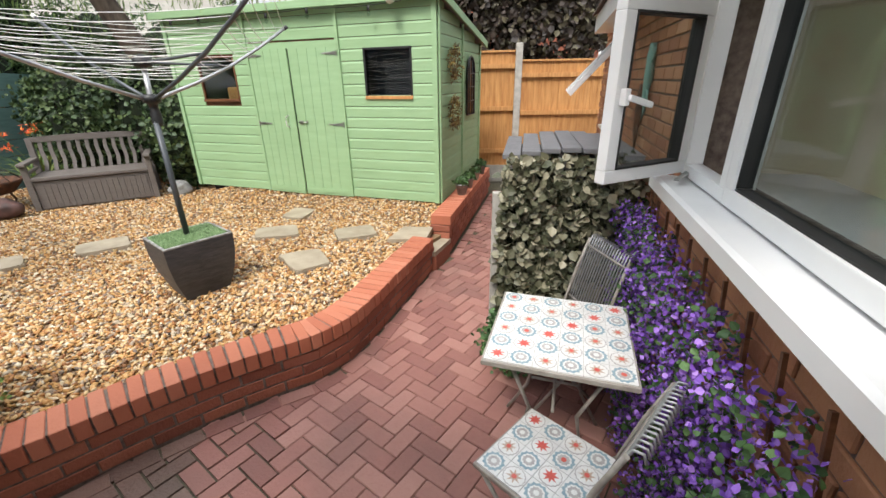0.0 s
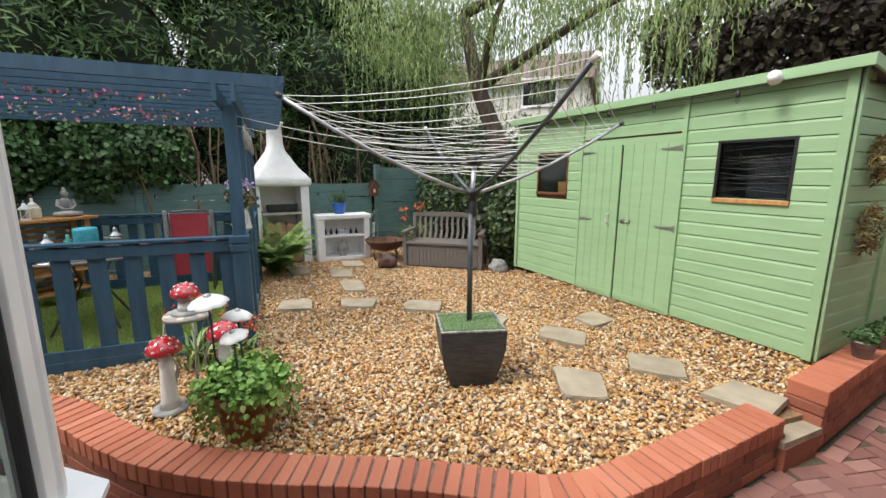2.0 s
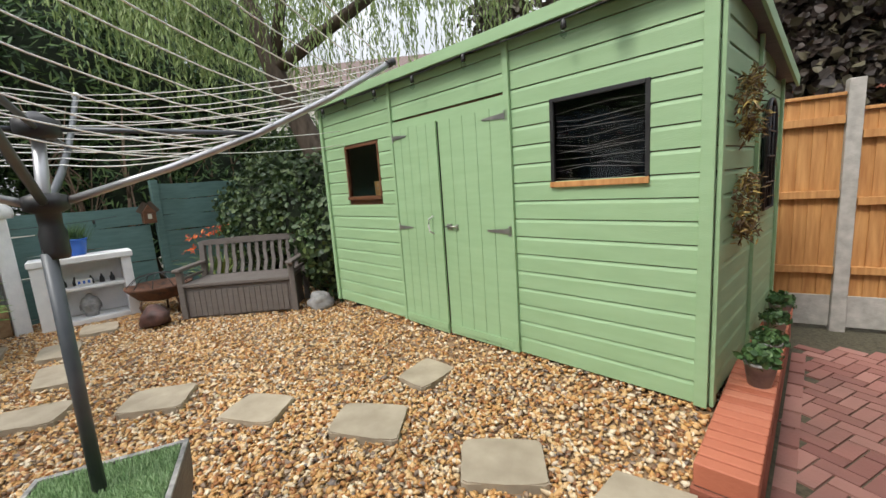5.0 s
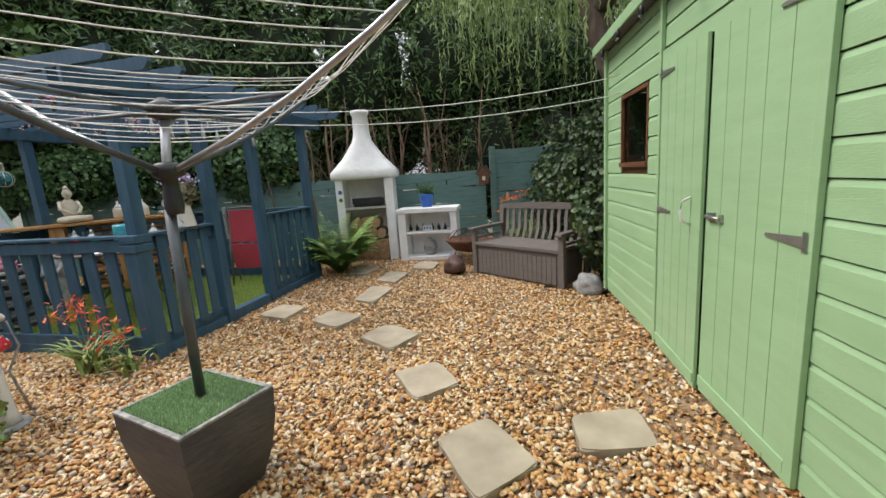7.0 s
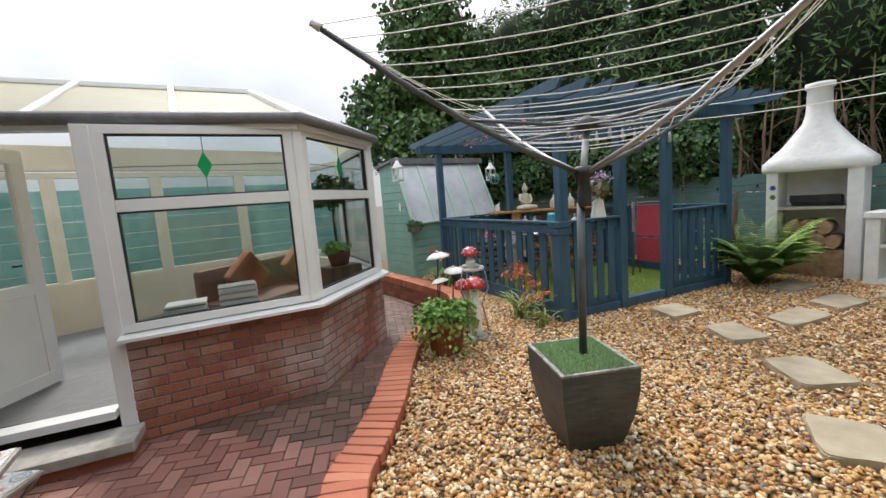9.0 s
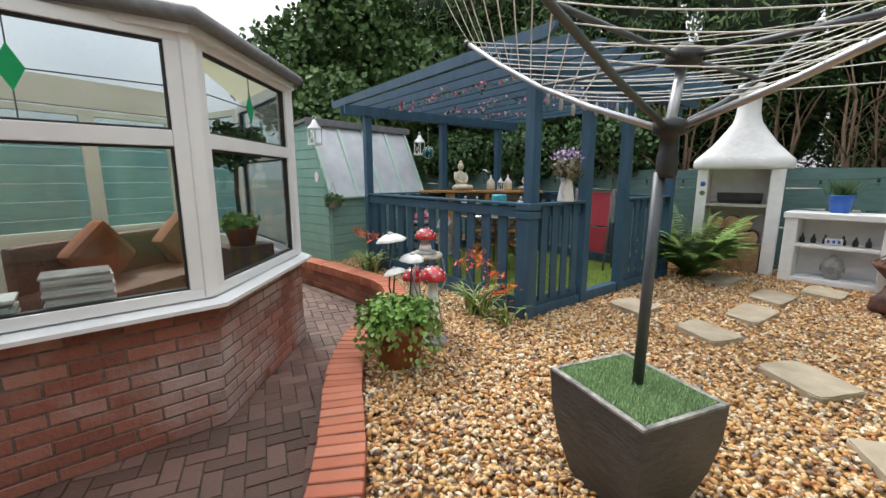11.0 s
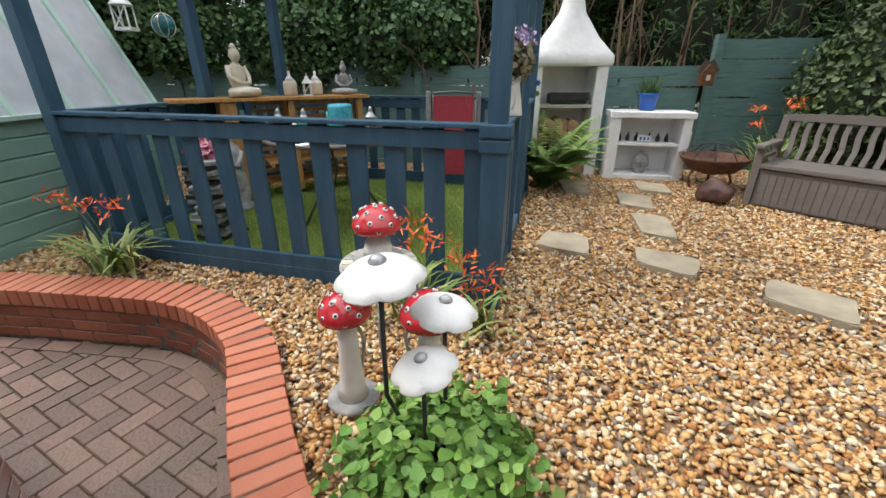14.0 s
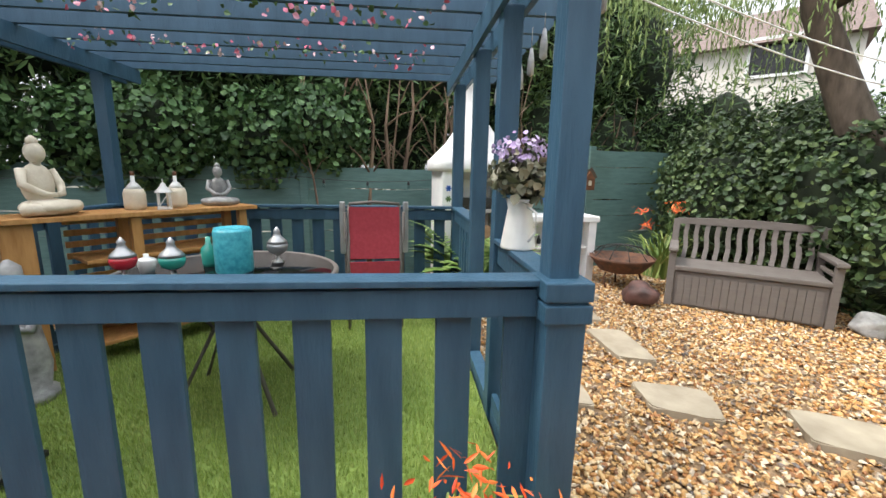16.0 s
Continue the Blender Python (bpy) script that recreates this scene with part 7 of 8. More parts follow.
M["redglass"] = mat("red_glass", two((0.35, 0.01, 0.02), (0.5, 0.03, 0.05)), 0.12, 8, bump=0.05, coat=0.5)
M["tealglass"] = mat("teal_glass", two((0.02, 0.25, 0.2), (0.05, 0.4, 0.32)), 0.12, 8, bump=0.05, coat=0.5)
for x, y, mt, lb_ in ((-5.0, 0.95, "redglass", "domed candle lamp with a red glass bowl on the patio table"), (-4.93, 1.16, "tealglass", "domed candle lamp with a teal glass bowl on the patio table"), (-5.15, 1.66, "alu", "silver domed candle lamp on the patio table")):
    e = thing("candle_lamp", lb_, "candle lamp", x, y, 0.758, group="candle lamps")
    bm = B()
    lathe(bm, [(0.035, 0), (0.036, 0.01), (0.012, 0.025), (0.012, 0.05)], seg=16)
    part("foot", bm, "steel", e)
    bm = B()
    lathe(bm, [(0.015, 0.05), (0.05, 0.07), (0.06, 0.1), (0.055, 0.12)], seg=20)
    part("bowl", bm, mt, e)
    bm = B()
    lathe(bm, [(0.058, 0.12), (0.05, 0.135), (0.025, 0.16), (0.016, 0.18), (0.02, 0.19), (0.004, 0.215)], seg=20)
    part("dome", bm, "alu", e)
bm = B()
lathe(bm, [(0.03, 0), (0.04, 0.04), (0.045, 0.07), (0.036, 0.08), (0.012, 0.09), (0.012, 0.105)], seg=18)
tagged(part("white_cup", bm, "enamel", at=pose(-5.12, 1.02, 0.758)), "small lidded white cup on the patio table", "cup")
bm = B()
lathe(bm, [(0.035, 0), (0.04, 0.02), (0.04, 0.1), (0.015, 0.13), (0.013, 0.17)], seg=16)
tagged(part("green_bottle", bm, "tealglass", at=pose(-5.2, 1.3, 0.758)), "squat green glass bottle on the patio table", "bottle")

e = thing("folding_chair", "folded red fabric garden recliner standing in the pergola", "chair", -5.73, 2.43, 0.035, 75)
for z0_, z1_, t in ((0.55, 1.0, 4), (0.2, 0.56, -4)):
    bm = B()
    bx(bm, (0, 0.02 * (t > 0), (z0_ + z1_) / 2), (0.4, 0.012, z1_ - z0_ - 0.03), Matrix.Rotation(radians(-t), 3, "X"), 0.003)
    part("fabric_panel", bm, "redcloth", e)
for s in (-1, 1):
    bm = B()
    tube(bm, [(s * 0.21, -0.08, 0), (s * 0.21, 0.0, 0.55), (s * 0.2, 0.05, 1.0)], 0.013)
    part("frame_tube", bm, "bench", e)
    bm = B()
    tube(bm, [(s * 0.23, 0.12, 0), (s * 0.23, 0.05, 0.5), (s * 0.23, -0.02, 0.95)], 0.013)
    part("frame_tube", bm, "bench", e)
    bm = B()
    bx(bm, (s * 0.25, 0.02, 0.82), (0.045, 0.03, 0.42), bev=0.012)
    part("armrest", bm, "alu", e)
for z in (0.56, 1.01):
    bm = B()
    tube(bm, [(-0.2, 0.03, z), (0, 0.03, z + 0.015), (0.2, 0.03, z)], 0.012)
    part("cross_tube", bm, "bench", e)

# jug with lavender on the side rail, crates
jp = pworld(0.0, 0.47, 0.998)
e = thing("metal_jug", "pale metal jug of artificial lavender on the rail", "vase", jp.x, jp.y, jp.z)
bm = B()
lathe(bm, [(0.075, 0), (0.075, 0.01), (0.05, 0.17), (0.06, 0.21), (0.055, 0.21), (0.045, 0.17)])
part("jug", bm, "enamel", e)
bm = B()
tube(bm, [(0.05, 0, 0.18), (0.11, 0, 0.16), (0.11, 0, 0.08), (0.068, 0, 0.04)], 0.006)
part("jug_handle", bm, "enamel", e)
P, d = blob_points(420, (0, 0, 0.3), (0.13, 0.13, 0.1), 0.1)
V, F = leaves(P, 0.04, d, 0.7)
o_ = new("grey_leaves", np_mesh("grey_leaves", V, F, "ivy"))
o_.parent = e
tagged(o_, "grey-green leaves", kind="stuff")
P, d = blob_points(200, (0, 0, 0.4), (0.14, 0.14, 0.07), 0.3)
V, F = leaves(P, 0.02, d, 0.7)
M["mauve"] = leafmat("mauve_petals", (0.3, 0.2, 0.42), (0.45, 0.34, 0.58), (0.65, 0.55, 0.72))
o_ = new("lavender_petals", np_mesh("lavender_petals", V, F, "mauve"))
o_.parent = e
tagged(o_, "mauve flower heads", kind="stuff")

# statue and slate fountain behind the rail
sp = Vector((-5.4, 0.38, 0))
bm = B()
lathe(bm, [(0.12, 0), (0.12, 0.05), (0.09, 0.06), (0.11, 0.2), (0.085, 0.4), (0.095, 0.52), (0.06, 0.6), (0.035, 0.63), (0.055, 0.68), (0.05, 0.75), (0.01, 0.79)], seg=18)
tube(bm, [(0.0, -0.09, 0.54), (0.08, -0.07, 0.42), (0.1, 0.0, 0.45), (0.08, 0.07, 0.42), (0.0, 0.09, 0.54)], 0.025, 8)
ob = part("standing_statue", bm, "greystone", at=pose(sp.x, sp.y, 0.035))
tagged(ob, "small grey standing stone statue on the artificial grass", "statue")
sp = pworld(2.2, 0.4)
e = thing("slate_fountain", "stacked grey slate fountain beside the railing", "fountain", sp.x, sp.y, 0.035)
for k in range(17):
    bm = B()
    bx(bm, (rng.uniform(-0.02, 0.02), rng.uniform(-0.02, 0.02), 0.02 + k * 0.036), (0.26 + rng.uniform(-0.04, 0.03), 0.22 + rng.uniform(-0.04, 0.03), 0.03), Matrix.Rotation(rng.uniform(-0.5, 0.5), 3, "Z"), 0.006)
    part("slate", bm, "greystone" if k % 3 else "black", e)
P, d = blob_points(130, (0, 0, 0.7), (0.1, 0.1, 0.08), 0.2)
V, F = leaves(P, 0.045, d, 0.7)
o_ = new("pink_bloom", np_mesh("pink_bloom", V, F, "pink"))
o_.parent = tagged(thing("pink_flowers", "bunch of pink artificial flowers on the slates", "flowers", sp.x, sp.y, 0.0))

# glass float on a cord
fp_ = pworld(PLEN - 0.02, 1.0, 1.58)
e = thing("glass_float", "blue-green glass float in a rope net", "ornament", fp_.x, fp_.y, fp_.z)
bm = B()
bmesh.ops.create_uvsphere(bm, u_segments=20, v_segments=12, radius=0.085)
for f in bm.faces:
    f.smooth = True
part("ball", bm, "blueglass", e)
for k in range(4):
    bm = B()
    m = Matrix.Rotation(k * math.pi / 4, 3, "Z") @ Matrix.Rotation(math.pi / 2, 3, "X")
    tube(bm, [m @ Vector((0.088 * math.cos(a), 0.088 * math.sin(a), 0)) for a in np.linspace(0, 2 * math.pi, 21)[:-1]], 0.003, 5, closed=True)
    part("net_cord", bm, "cream", e)
bm = B()
tube(bm, [(0, 0, 0.085), (0, 0, 0.42)], 0.003, 5)
part("cord", bm, "cream", e)


sg = thing("welcome_sign", "white oval metal sign reading welcome beside the potting shed", "sign", -4.2, -0.98, 1.22, 60)
bm = B()
bmesh.ops.create_cone(bm, segments=32, radius1=1, radius2=1, depth=1, cap_ends=True, matrix=Matrix.Diagonal((0.13, 0.006, 0.075, 1)) @ Matrix.Rotation(math.pi / 2, 4, "X"))
part("plate", bm, "enamel", sg)
bm = B()
tube(bm, [(0.125 * math.cos(a), 0.004, 0.07 * math.sin(a)) for a in np.linspace(0, 2 * math.pi, 33)[:-1]], 0.004, 6, closed=True)
part("rim", bm, "redcloth", sg)
tc_ = bpy.data.curves.new("lettering", "FONT")
tc_.body, tc_.size, tc_.extrude, tc_.align_x, tc_.align_y = "WELCOME", 0.048, 0.0015, "CENTER", "CENTER"
to_ = bpy.data.objects.new("lettering", tc_)
lm = bpy.data.meshes.new_from_object(to_)
bpy.data.objects.remove(to_)
lm.materials.clear()
lm.materials.append(M["redcloth"])
lt = new("lettering", lm)
lt.parent = sg
lt.matrix_basis = pose(0, 0.006, 0, 90, 0, 180)
bk = thing("hanging_basket", "small grey hanging pot of trailing plants on the potting shed", "hanging basket", -4.36, -0.84, 0.78)
bm = B()
lathe(bm, [(0.03, 0), (0.08, 0.03), (0.1, 0.1), (0.105, 0.1), (0.09, 0.09)], seg=18)
part("pot", bm, "greystone", bk)
bm = B()
tube(bm, [(-0.1, 0, 0.1), (0, 0, 0.36), (0.1, 0, 0.1)], 0.003, 5)
part("hanger", bm, "black", bk)
P, d = blob_points(260, (0, 0, 0.13), (0.14, 0.12, 0.1), 0.2)
V, F = leaves(P, 0.035, d, 0.7, hang=True)
part_ = new("trailing_leaves", np_mesh("trailing_leaves", V, F, "shrub"))
part_.parent = bk
tagged(part_, "trailing green leaves", kind="stuff")

# ---- garlands and lights ----
def string_lights(name, label, pts, n, drop=0.05, r=0.0035, bulb="glass", clear=True):
    e = thing(name, label, "string lights", *pts[0][:2], 0)
    o = Vector((pts[0][0], pts[0][1], 0))
    path = []
    for a, b in zip(pts, pts[1:]):
        a, b = Vector(a) - o, Vector(b) - o
        for k in range(8):
            t = k / 8
            path.append(a.lerp(b, t) - Vector((0, 0, drop * 4 * t * (1 - t))))
    path.append(Vector(pts[-1]) - o)
    bm = B()
    tube(bm, path, r, 5)
    part("cable", bm, "black", e)
    for k in range(n):
        f = (k + 0.5) / n * (len(path) - 1)
        p = path[int(f)].lerp(path[int(f) + 1], f - int(f))
        b_ = thing("lamp_holder", "", "")
        b_.parent = e
        b_.matrix_basis = Matrix.Translation(p)
        bm = B()
        lathe(bm, [(0.012, -0.05), (0.017, -0.045), (0.014, -0.01), (0.006, 0.0)], seg=10)
        part("socket", bm, "black", b_)
        bm = B()
        lathe(bm, [(0.004, -0.1), (0.016, -0.09), (0.02, -0.075), (0.012, -0.05)], seg=10)
        part("bulb", bm, "glass", b_, "clear bulb")
    return e


sm = shed.matrix_basis
string_lights("shed_lights", "black cable of clear festoon bulbs under the shed roof", [tuple(sm @ Vector((x, -0.12, SHED_H - 0.03))) for x in (0.05, 0.7, 1.4, 2.2, 3.3)], 6, 0.02)
fa, fb = Vector((-7.06, 5.6, 1.22)), Vector((-7.95, -1.4, 1.22))
string_lights("fence_lights", "black cable of clear festoon bulbs along the teal fence", [tuple(fa.lerp(fb, t)) for t in (0, 0.25, 0.5, 0.75, 1.0)], 14, 0.05)
gl = thing("flower_garland", "garland of pink and white artificial flowers on the rafters", "garland", PC.x, PC.y, 0, PDIR)
Ps = []
for y in (0.25, 1.1, 1.9):
    x = np.linspace(0.3, PLEN - 0.2, 90)
    Ps.append(np.c_[x, -y + 0.03 * np.sin(x * 9), 2.12 + 0.03 * np.sin(x * 5 + y)] + rng.normal(size=(90, 3)) * 0.02)
P = np.concatenate(Ps)
for nm, sl, mt in (("garland_blossom", slice(0, None, 2), "pink"), ("garland_foliage", slice(1, None, 2), "shrub")):
    V, F = leaves(np.repeat(P[sl], 2, 0) + rng.normal(size=(len(P[sl]) * 2, 3)) * 0.02, 0.028)
    o_ = new(nm, np_mesh(nm, V, F, mt))
    o_.parent = gl
    tagged(o_, "pink and white blooms" if mt == "pink" else "garland leaves", kind="stuff")
w_ = thing("washing_lines", "two long white washing lines across the garden", "washing line", -3.6, 2.4, 0)
for k, (a, b) in enumerate((((0.0, 0.0, 1.98), (0.4, 3.8, 1.95)), ((0.0, 0.02, 1.9), (0.45, 3.85, 1.82)))):
    a, b = Vector(a), Vector(b)
    bm = B()
    tube(bm, [a.lerp(b, t) - Vector((0, 0, 0.16 * 4 * t * (1 - t))) for t in np.linspace(0, 1, 12)], 0.003, 5)
    part("line", bm, "line", w_)
e = thing("hanging_glass_string", "string of small hanging glass bottles at the pergola corner", "ornament", PC.x, PC.y, 0, PDIR)
for k in range(9):
    y = -0.05 - k * 0.17
    bm = B()
    tube(bm, [(-0.09, y, 1.96), (-0.09, y, 1.9 - 0.03 * (k % 3))], 0.002, 4)
    lathe(bm, [(0.004, 1.78 - 0.03 * (k % 3)), (0.017, 1.79 - 0.03 * (k % 3)), (0.016, 1.85 - 0.03 * (k % 3)), (0.007, 1.9 - 0.03 * (k % 3))], (-0.09, y, 0), 8)
    part("bottle", bm, "pewter", e)

# ---- on the shed: wreaths, arched mirror, lamp; pots on the wall ----
M["wreath"] = leafmat("dry_wreath", (0.06, 0.035, 0.015), (0.16, 0.09, 0.03), (0.5, 0.38, 0.1))
ssm = sm @ pose(SHED_W, 0, 0, 0, 0, 90)
for z in (1.5, 0.98):
    p = ssm @ Vector((0.42, -0.06, z))
    e = thing("wreath", "dry brown twig wreath with yellow flowers on the shed", "wreath", p.x, p.y, p.z, math.degrees(math.atan2(ssm[1][0], ssm[0][0])))
    a = rng.uniform(0, 2 * math.pi, 700)
    P = np.c_[0.12 * np.cos(a), np.zeros(700), 0.14 * np.sin(a)] + rng.normal(size=(700, 3)) * 0.022
    V, F = leaves(P, 0.035, shape=SLIM)
    o_ = new("twig_ring", np_mesh("twig_ring", V, F, "wreath"))
    o_.parent = e
    tagged(o_, "twigs and dry flowers", kind="stuff")
p = ssm @ Vector((1.2, -0.035, 0.9))
e = thing("arched_mirror", "black arched garden mirror with glazing bars on the shed's side", "mirror", p.x, p.y, p.z, math.degrees(math.atan2(ssm[1][0], ssm[0][0])))
arch = [(-0.17, 0.0), (0.17, 0.0), (0.17, 0.5)] + [(0.17 * math.cos(t), 0.5 + 0.2 * math.sin(t)) for t in np.linspace(0.2, 2.94, 9)] + [(-0.17, 0.5)]
bm = B()
prism(bm, arch, 0.0, 0.012, ax=1)
part("glass", bm, "darkglass", e)
bm = B()
tube(bm, [(x, -0.005, z) for x, z in arch], 0.012, 6, closed=True)
for x in (-0.06, 0.06):
    tube(bm, [(x, -0.005, 0), (x, -0.005, 0.66)], 0.006, 5)
for z in (0.17, 0.34, 0.5):
    tube(bm, [(-0.17, -0.005, z), (0.17, -0.005, z)], 0.006, 5)
part("frame", bm, "black", e)
p = sm @ Vector((3.2, -0.14, SHED_H - 0.03))
e = thing("security_lamp", "small white lamp under the shed roof", "lamp", p.x, p.y, p.z, -11)
bm = B()
lathe(bm, [(0.02, 0), (0.05, 0.02), (0.045, 0.07), (0.03, 0.09)], seg=14)
part("head", bm, "enamel", e, at=pose(0, 0, 0, 60, 0, 0))
bm = B()
tube(bm, [(0, 0.03, 0.02), (0, -0.01, 0.0)], 0.012)
part("bracket", bm, "black", e)
for k, (x, y, s, mt) in enumerate(((0.16, 5.6, 0.075, "greystone"), (0.24, 5.95, 0.07, "greystone"), (0.34, 6.4, 0.065, "concrete"), (0.43, 6.8, 0.07, "greystone"))):
    e = thing("wall_pot", "small grey pot of green succulents on the brick wall", "plant pot", x, y, UPZ, group="pots on the wall")
    bm = B()
    lathe(bm, [(s * 0.7, 0), (s, s * 1.6), (s * 1.05, s * 1.6), (s * 1.05, s * 1.8), (s * 0.85, s * 1.8), (s * 0.8, s * 1.5)], seg=18)
    part("pot", bm, mt, e)
    P, d = blob_points(260, (0, 0, s * 2.1), (s * 1.2, s * 1.2, s * 0.8), 0.2)
    V, F = leaves(P, s * 0.45, d, 0.6)
    o_ = new("succulent", np_mesh("succulent", V, F, "shrub"))
    o_.parent = e
# birdhouse on the fence
e = thing("bird_house", "small red-brown hanging bird house on the teal fence", "bird house", -7.0, 5.98, 1.08, 80)
bm = B()
prism(bm, [(-0.08, 0), (0.08, 0), (0.08, 0.16), (0, 0.27), (-0.08, 0.16)], -0.05, 0.05, ax=1)
part("body", bm, "darkwood", e)
for s in (-1, 1):
    bm = B()
    beam(bm, (s * 0.1, 0, 0.15), (0, 0, 0.29), 0.12, 0.01, up=(0, 1, 0))
    part("roof", bm, "bark", e)
bm = B()
bx(bm, (0, -0.052, 0.1), (0.05, 0.006, 0.07))
part("panel", bm, "cream", e)
# lizards on the house wall
for k, z in enumerate((1.45, 1.2)):
    e = thing("wall_lizard", "green and brown metal lizard fixed to the brick wall", "ornament", *(house.matrix_basis @ Vector((3.2 + 0.14 * k, 0.02, 0)))[:2], z, WA)
    bm = B()
    tube(bm, [(0, 0, 0.22), (0.01, 0, 0.14), (-0.01, 0, 0.02), (0.02, 0, -0.1), (-0.03, 0, -0.2), (0.03, 0, -0.26)], [0.02, 0.028, 0.03, 0.018, 0.01, 0.004], 8)
    for s in (-1, 1):
        tube(bm, [(0, 0, 0.1), (s * 0.07, 0, 0.14), (s * 0.09, 0, 0.19)], 0.007, 6)
        tube(bm, [(0, 0, -0.06), (s * 0.06, 0, -0.08), (s * 0.07, 0, -0.14)], 0.007, 6)
    part("body", bm, "sage" if k == 0 else "iron", e)
# inner plant pot on the ledge
e = thing("ledge_pot", "white pot with a spiky green plant on the inner ledge", "plant pot", *(house.matrix_basis @ Vector((0.9, -0.36, 0)))[:2], 1.0)
bm = B()
lathe(bm, [(0.07, 0), (0.1, 0.05), (0.105, 0.12), (0.09, 0.125), (0.085, 0.1)])
part("pot", bm, "enamel", e)
P = np.c_[rng.normal(size=(120, 2)) * 0.02, np.full(120, 0.1)]
V, F = blades(P, 0.2, 0.009, 0.8)
o_ = new("spiky_leaves", np_mesh("spiky_leaves", V, F, "fern"))
o_.parent = e
tagged(o_, "spiky green leaves", kind="stuff")

# ---- brick, stone and gravel pieces ----
coping_run(wall_low, resample(WALL, 0.0745, 0.036), COP, cope_me, None, 0, 0)
for c in range(3):
    z = PAVE + 0.035 + c * 0.075
    for x, y, a in resample(WALL, 0.225, 0.06 + (0.1125 if c % 2 else 0)):
        o = offset([(x, y, a)], 0.062)[0]
        shared("brick", brick_me, wall_low, pose(o[0], o[1], z + 0.008, 0, 0, a + rng.uniform(-0.5, 0.5)))
wup = pose(*UP0, 0, 0, 0, ua)
k = 0.036
while k < UL:
    shared("coping_brick", cope_me, wall_up, wup @ pose(k, 0.1075, UPZ - 0.051, rng.uniform(-0.5, 0.5), 0, 0))
    k += 0.0745
for c in range(4):
    k = 0.1 + (0.1125 if c % 2 else 0)
    while k < UL:
        shared("brick", brick_me, wall_up, wup @ pose(k, 0.055, UPZ - 0.14 - c * 0.075))
        k += 0.225
for c in range(4):
    shared("brick", brick_me, wall_up, wup @ pose(0.04, 0.115, UPZ - 0.14 - c * 0.075, 0, 0, 90))

# conservatory base bricks
old_me = brick_mesh("brick_old", 0.215, 0.1, 0.065, "oldbrick")
for k in range(3):
    a, b = Vector(o2[k]), Vector(o2[k + 1])
    L = (b - a).length
    rz = math.degrees(math.atan2((b - a).y, (b - a).x))
    mb = pose(a.x, a.y, 0, 0, 0, rz)
    for c in range(10):
        x = 0.1 if c % 2 else 0.2
        spans = [(0.0, x - 0.1175)] if x > 0.15 else []
        while x < L - 0.1125:
            spans.append((x - 0.1075, x + 0.1075))
            x += 0.225
        spans.append((x - 0.1075, L))
        for s0, s1 in spans:
            if s1 - s0 > 0.02:
                shared("brick", old_me, base_wall, mb @ pose((s0 + s1) / 2, -0.046 + rng.uniform(-0.002, 0.002), PAVE + 0.04 + c * 0.076) @ Matrix.Diagonal(((s1 - s0) / 0.215, 1, 1, 1)))

# house wall bricks where they show
hb_me = brick_mesh("brick_house", 0.215, 0.1, 0.065, "housebrick")
cnt = 0
for c in range(39):
    z = PAVE + 0.04 + c * 0.075
    x = 0.1 if c % 2 else 0.2125
    while x < 6.6:
        ok = not (0.0 < x < 2.22 and 0.97 < z < 1.9) and not (4.2 < x < 5.3 and 0.9 < z < 1.9) and not (x < 2.2 and z > 1.0)
        if ok and (x > 1.9 or z > 0.3):
            shared("brick", hb_me, house, pose(x, -0.06, z))
        x += 0.225

# block paving in herringbone
blk = B()
bx(blk, (0, 0, 0), (0.197, 0.097, 0.05))
bmesh.ops.bevel(blk, geom=blk.edges[:], offset=0.005, segments=1, affect="EDGES")
blk_damp = blk.copy()
blk_me = mesh_of(blk, "paver", "paver")
PAVE_POLY = offset(resample(WALL, 0.1), -0.01)[::-1]
PAVE_POLY = PAVE_POLY + [(0.13, 4.72), (0.74, 7.5), (3.0, 7.6), (3.0, 4.5), (1.4, 2.9), (1.0, 0.9), (0.8, 0.7), (-0.15, 0.82), (-1.48, 1.16), (-2.6, 0.49), (-3.08, -0.92), (-3.2, -2.6), (-4.2, -2.6)]
cands = []
ang = radians(56)
ca, sa = math.cos(ang), math.sin(ang)
for i in range(-90, 90):
    for j in range(-40, 40):
        ox, oy = i * 0.1 + j * 0.2, i * 0.1 - j * 0.2
        for (dx, dy, tr) in ((0.1, 0.05, 0), (0.05, 0.2, 90)):
            lx, ly = ox + dx, oy + dy
            wx, wy = -0.3 + lx * ca - ly * sa, 3.0 + lx * sa + ly * ca
            cands.append((wx, wy, tr + 56))
cp = np.array([(c[0], c[1]) for c in cands])
sel = [c for c, k in zip(cands, inside(cp, PAVE_POLY)) if k]
sel.sort(key=lambda c: min(abs(c[0] - 0.1) + abs(c[1] - 3.0) * 0.7, abs(c[0] + 2.6) + abs(c[1] - 0.9)))
damp_me = mesh_of(blk_damp, "paver", "paver_damp")


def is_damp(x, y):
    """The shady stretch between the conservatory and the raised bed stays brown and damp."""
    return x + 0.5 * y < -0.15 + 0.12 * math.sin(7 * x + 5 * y)


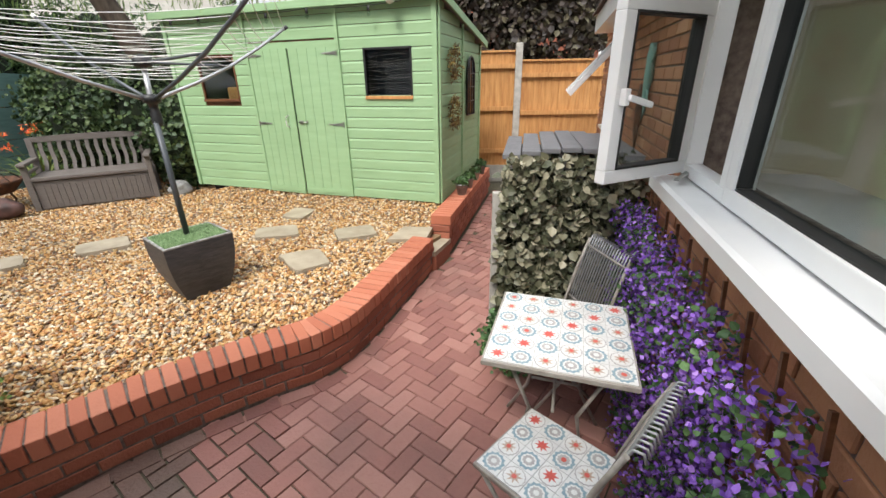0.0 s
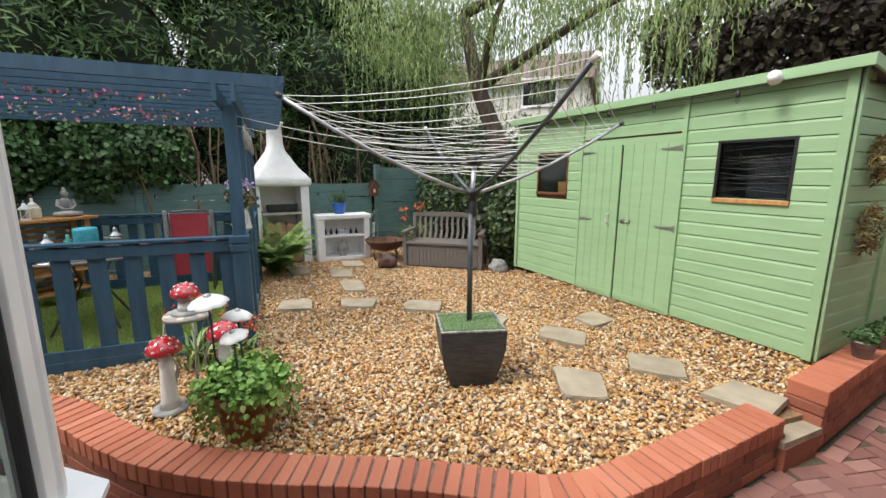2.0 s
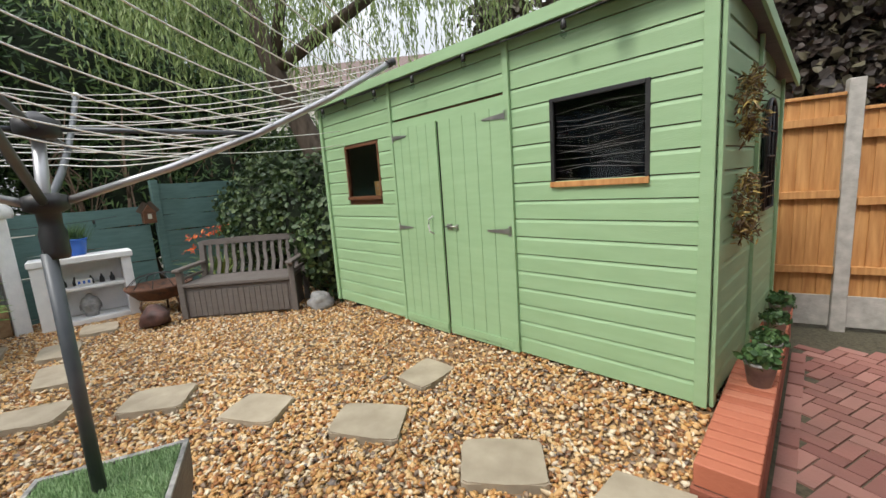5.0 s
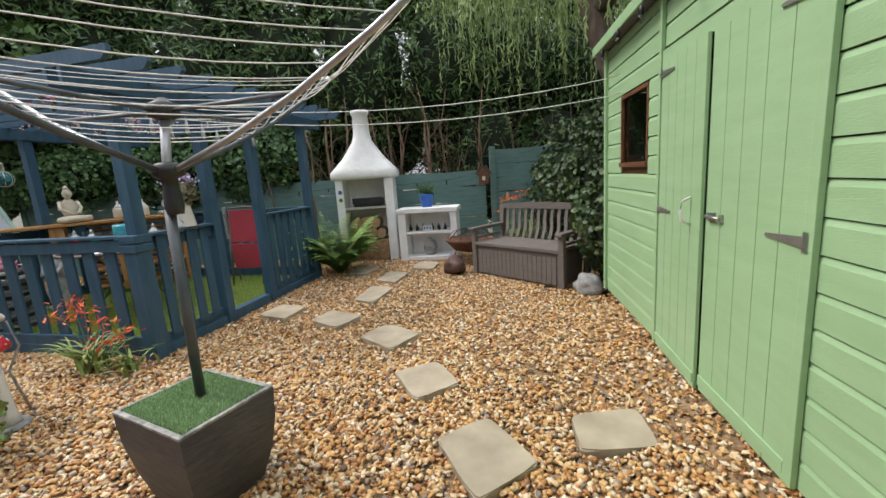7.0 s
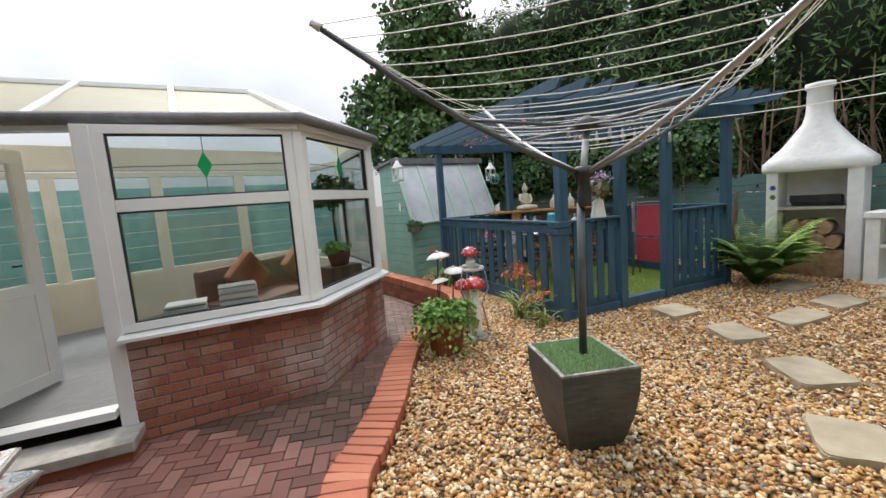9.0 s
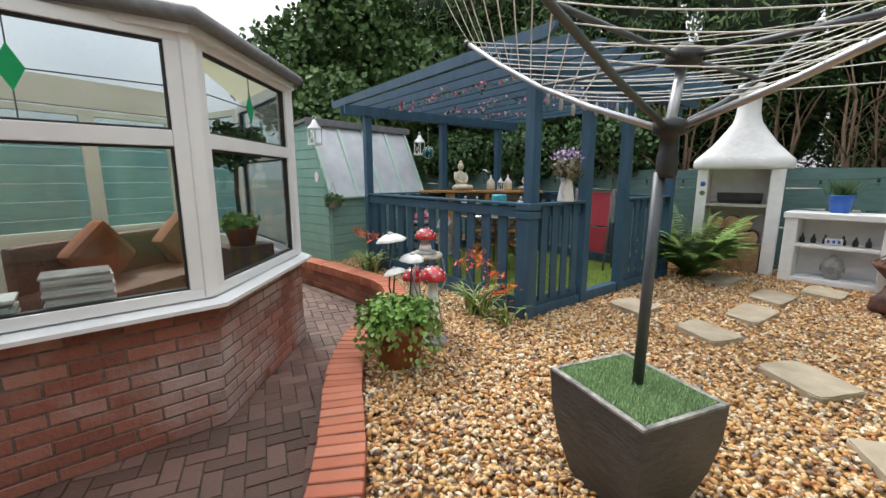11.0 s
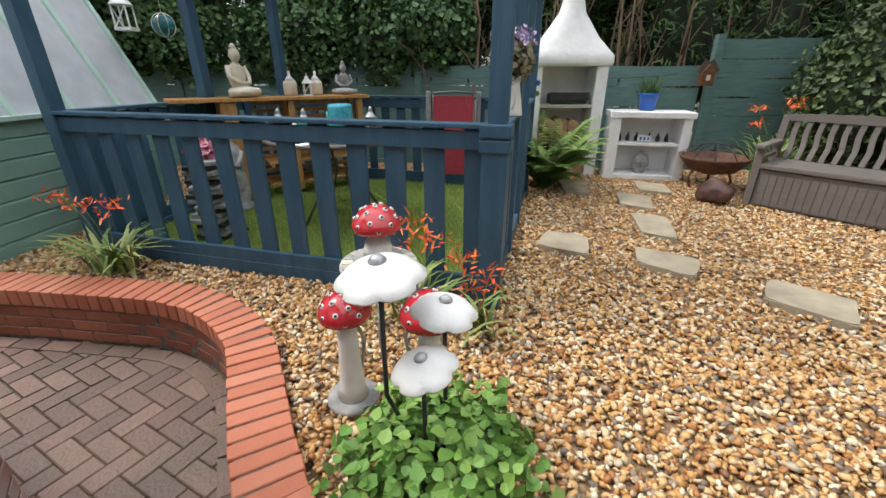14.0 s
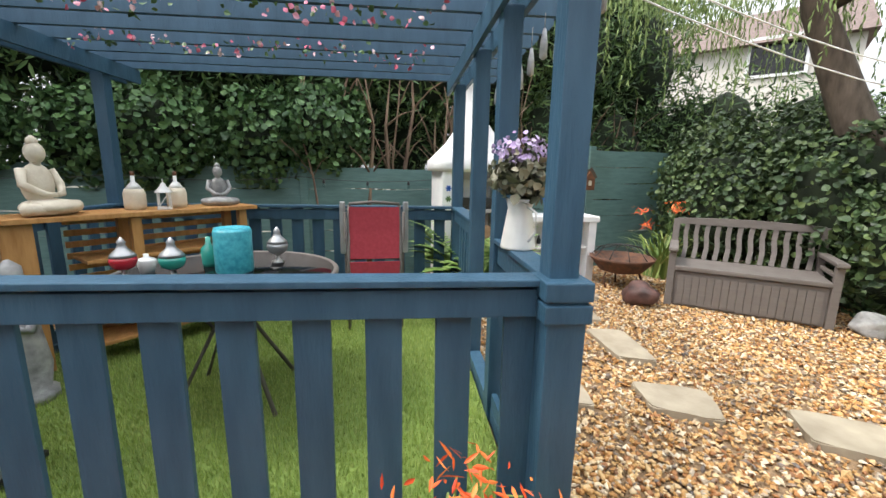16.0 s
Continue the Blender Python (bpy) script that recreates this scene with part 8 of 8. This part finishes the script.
for wx, wy, r in sel[:300]:
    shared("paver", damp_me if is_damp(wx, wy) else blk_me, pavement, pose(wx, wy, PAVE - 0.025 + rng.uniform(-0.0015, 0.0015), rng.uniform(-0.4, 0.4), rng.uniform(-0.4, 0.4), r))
cube = np.array([(-1, -1, -1), (1, -1, -1), (1, 1, -1), (-1, 1, -1), (-0.95, -0.92, 1), (0.95, -0.92, 1), (0.95, 0.92, 1), (-0.95, 0.92, 1)]) * (0.0985, 0.0485, 0.025)
cf = np.array([(4, 5, 6, 7), (0, 1, 5, 4), (1, 2, 6, 5), (2, 3, 7, 6), (3, 0, 4, 7)])
rest = [(wx, wy, r, PAVE - 0.025) for wx, wy, r in sel[300:]]
for x, y, a in resample(WALL, 0.203, 0.1):
    o = offset([(x, y, a)], -0.052)[0]
    rest.append((o[0], o[1], a, PAVE - 0.02))
for k in range(12):
    o = (UP0[0] + ud.x * (k + 0.5) / 12, UP0[1] + ud.y * (k + 0.5) / 12)
    rest.append((o[0] + 0.055, o[1] - 0.012, ua, PAVE - 0.02))
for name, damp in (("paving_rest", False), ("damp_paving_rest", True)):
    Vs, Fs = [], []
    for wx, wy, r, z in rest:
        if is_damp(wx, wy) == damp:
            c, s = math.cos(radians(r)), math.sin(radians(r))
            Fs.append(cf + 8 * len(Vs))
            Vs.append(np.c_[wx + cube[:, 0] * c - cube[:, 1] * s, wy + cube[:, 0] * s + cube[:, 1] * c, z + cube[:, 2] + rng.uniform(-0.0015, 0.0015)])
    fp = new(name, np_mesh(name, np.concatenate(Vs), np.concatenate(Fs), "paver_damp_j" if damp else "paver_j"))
    tagged(fp, "brown damp paving blocks in the shade" if damp else "red herringbone paving blocks", kind="stuff")
    fp.parent = pavement

# lawn blades
n = 70000
P = np.c_[rng.uniform(0.06, PLEN - 0.06, n), -rng.uniform(0.05, PDEP - 0.05, n), np.full(n, 0.03)]
V, F = blades(P, 0.035, 0.0028)
ob = new("lawn_pile", np_mesh("lawn_pile", V, F, "lawn"))
ob.parent = lawn
tagged(ob, "artificial grass blades", kind="stuff")

# gravel
keepout = STONES + [[tuple((planter.matrix_basis @ Vector((sx * 0.14, sy * 0.14, 0)))[:2]) for sx, sy in ((-1, -1), (1, -1), (1, 1), (-1, 1))], [tuple(pworld(x, y)[:2]) for x, y in ((0, 0), (PLEN, 0), (PLEN, PDEP), (0, PDEP))], [(-0.18, 4.39), (-0.14, 4.74), (-0.45, 4.76), (-0.56, 4.38)]]
INNER = [(0.36, 7.2), (-0.18, 4.8), (-0.22, 4.4)] + offset(resample(WALL, 0.1), 0.222) + [(-4.5, -2.2), (-7.4, -2.2), (-8.0, 0.0), (-7.6, 2.07), (-6.85, 5.6), (-6.6, 7.0), (0.1, 7.0)]


def strew(n, box, rmin, rmax, fine, lift=0.0, want=None):
    P = np.c_[rng.uniform(box[0], box[1], n), rng.uniform(box[2], box[3], n)]
    ok = inside(P, INNER)
    for q in keepout:
        ok &= ~inside(P, q)
    if want is not None:
        ok &= want(P)
    P = P[ok]
    z = rise(P[:, 0], P[:, 1]) - 0.008 + rng.uniform(-0.004, 0.012, len(P)) + lift
    return stone_mesh(np.c_[P, z], rng.uniform(rmin, rmax, len(P)) ** 1.0, fine=fine)


def near(P):
    return (np.hypot(P[:, 0] + 1.0, P[:, 1] - 3.2) < 2.3) | (np.hypot(P[:, 0] + 2.7, P[:, 1] - 2.0) < 1.5)


V, F = strew(95000, (-4.6, 0.3, 0.2, 6.2), 0.009, 0.019, True, want=near)
g1 = new("gravel", np_mesh("gravel", V, F, "gravel", True))
tagged(g1, "golden and cream flint gravel", "gravel", kind="stuff")
V, F = strew(150000, (-8.0, 0.4, -2.2, 7.2), 0.011, 0.02, False, want=lambda P: ~near(P))
g2 = new("gravel", np_mesh("gravel", V, F, "gravel", False))
tagged(g2, "golden and cream flint gravel further off", "gravel", kind="stuff")
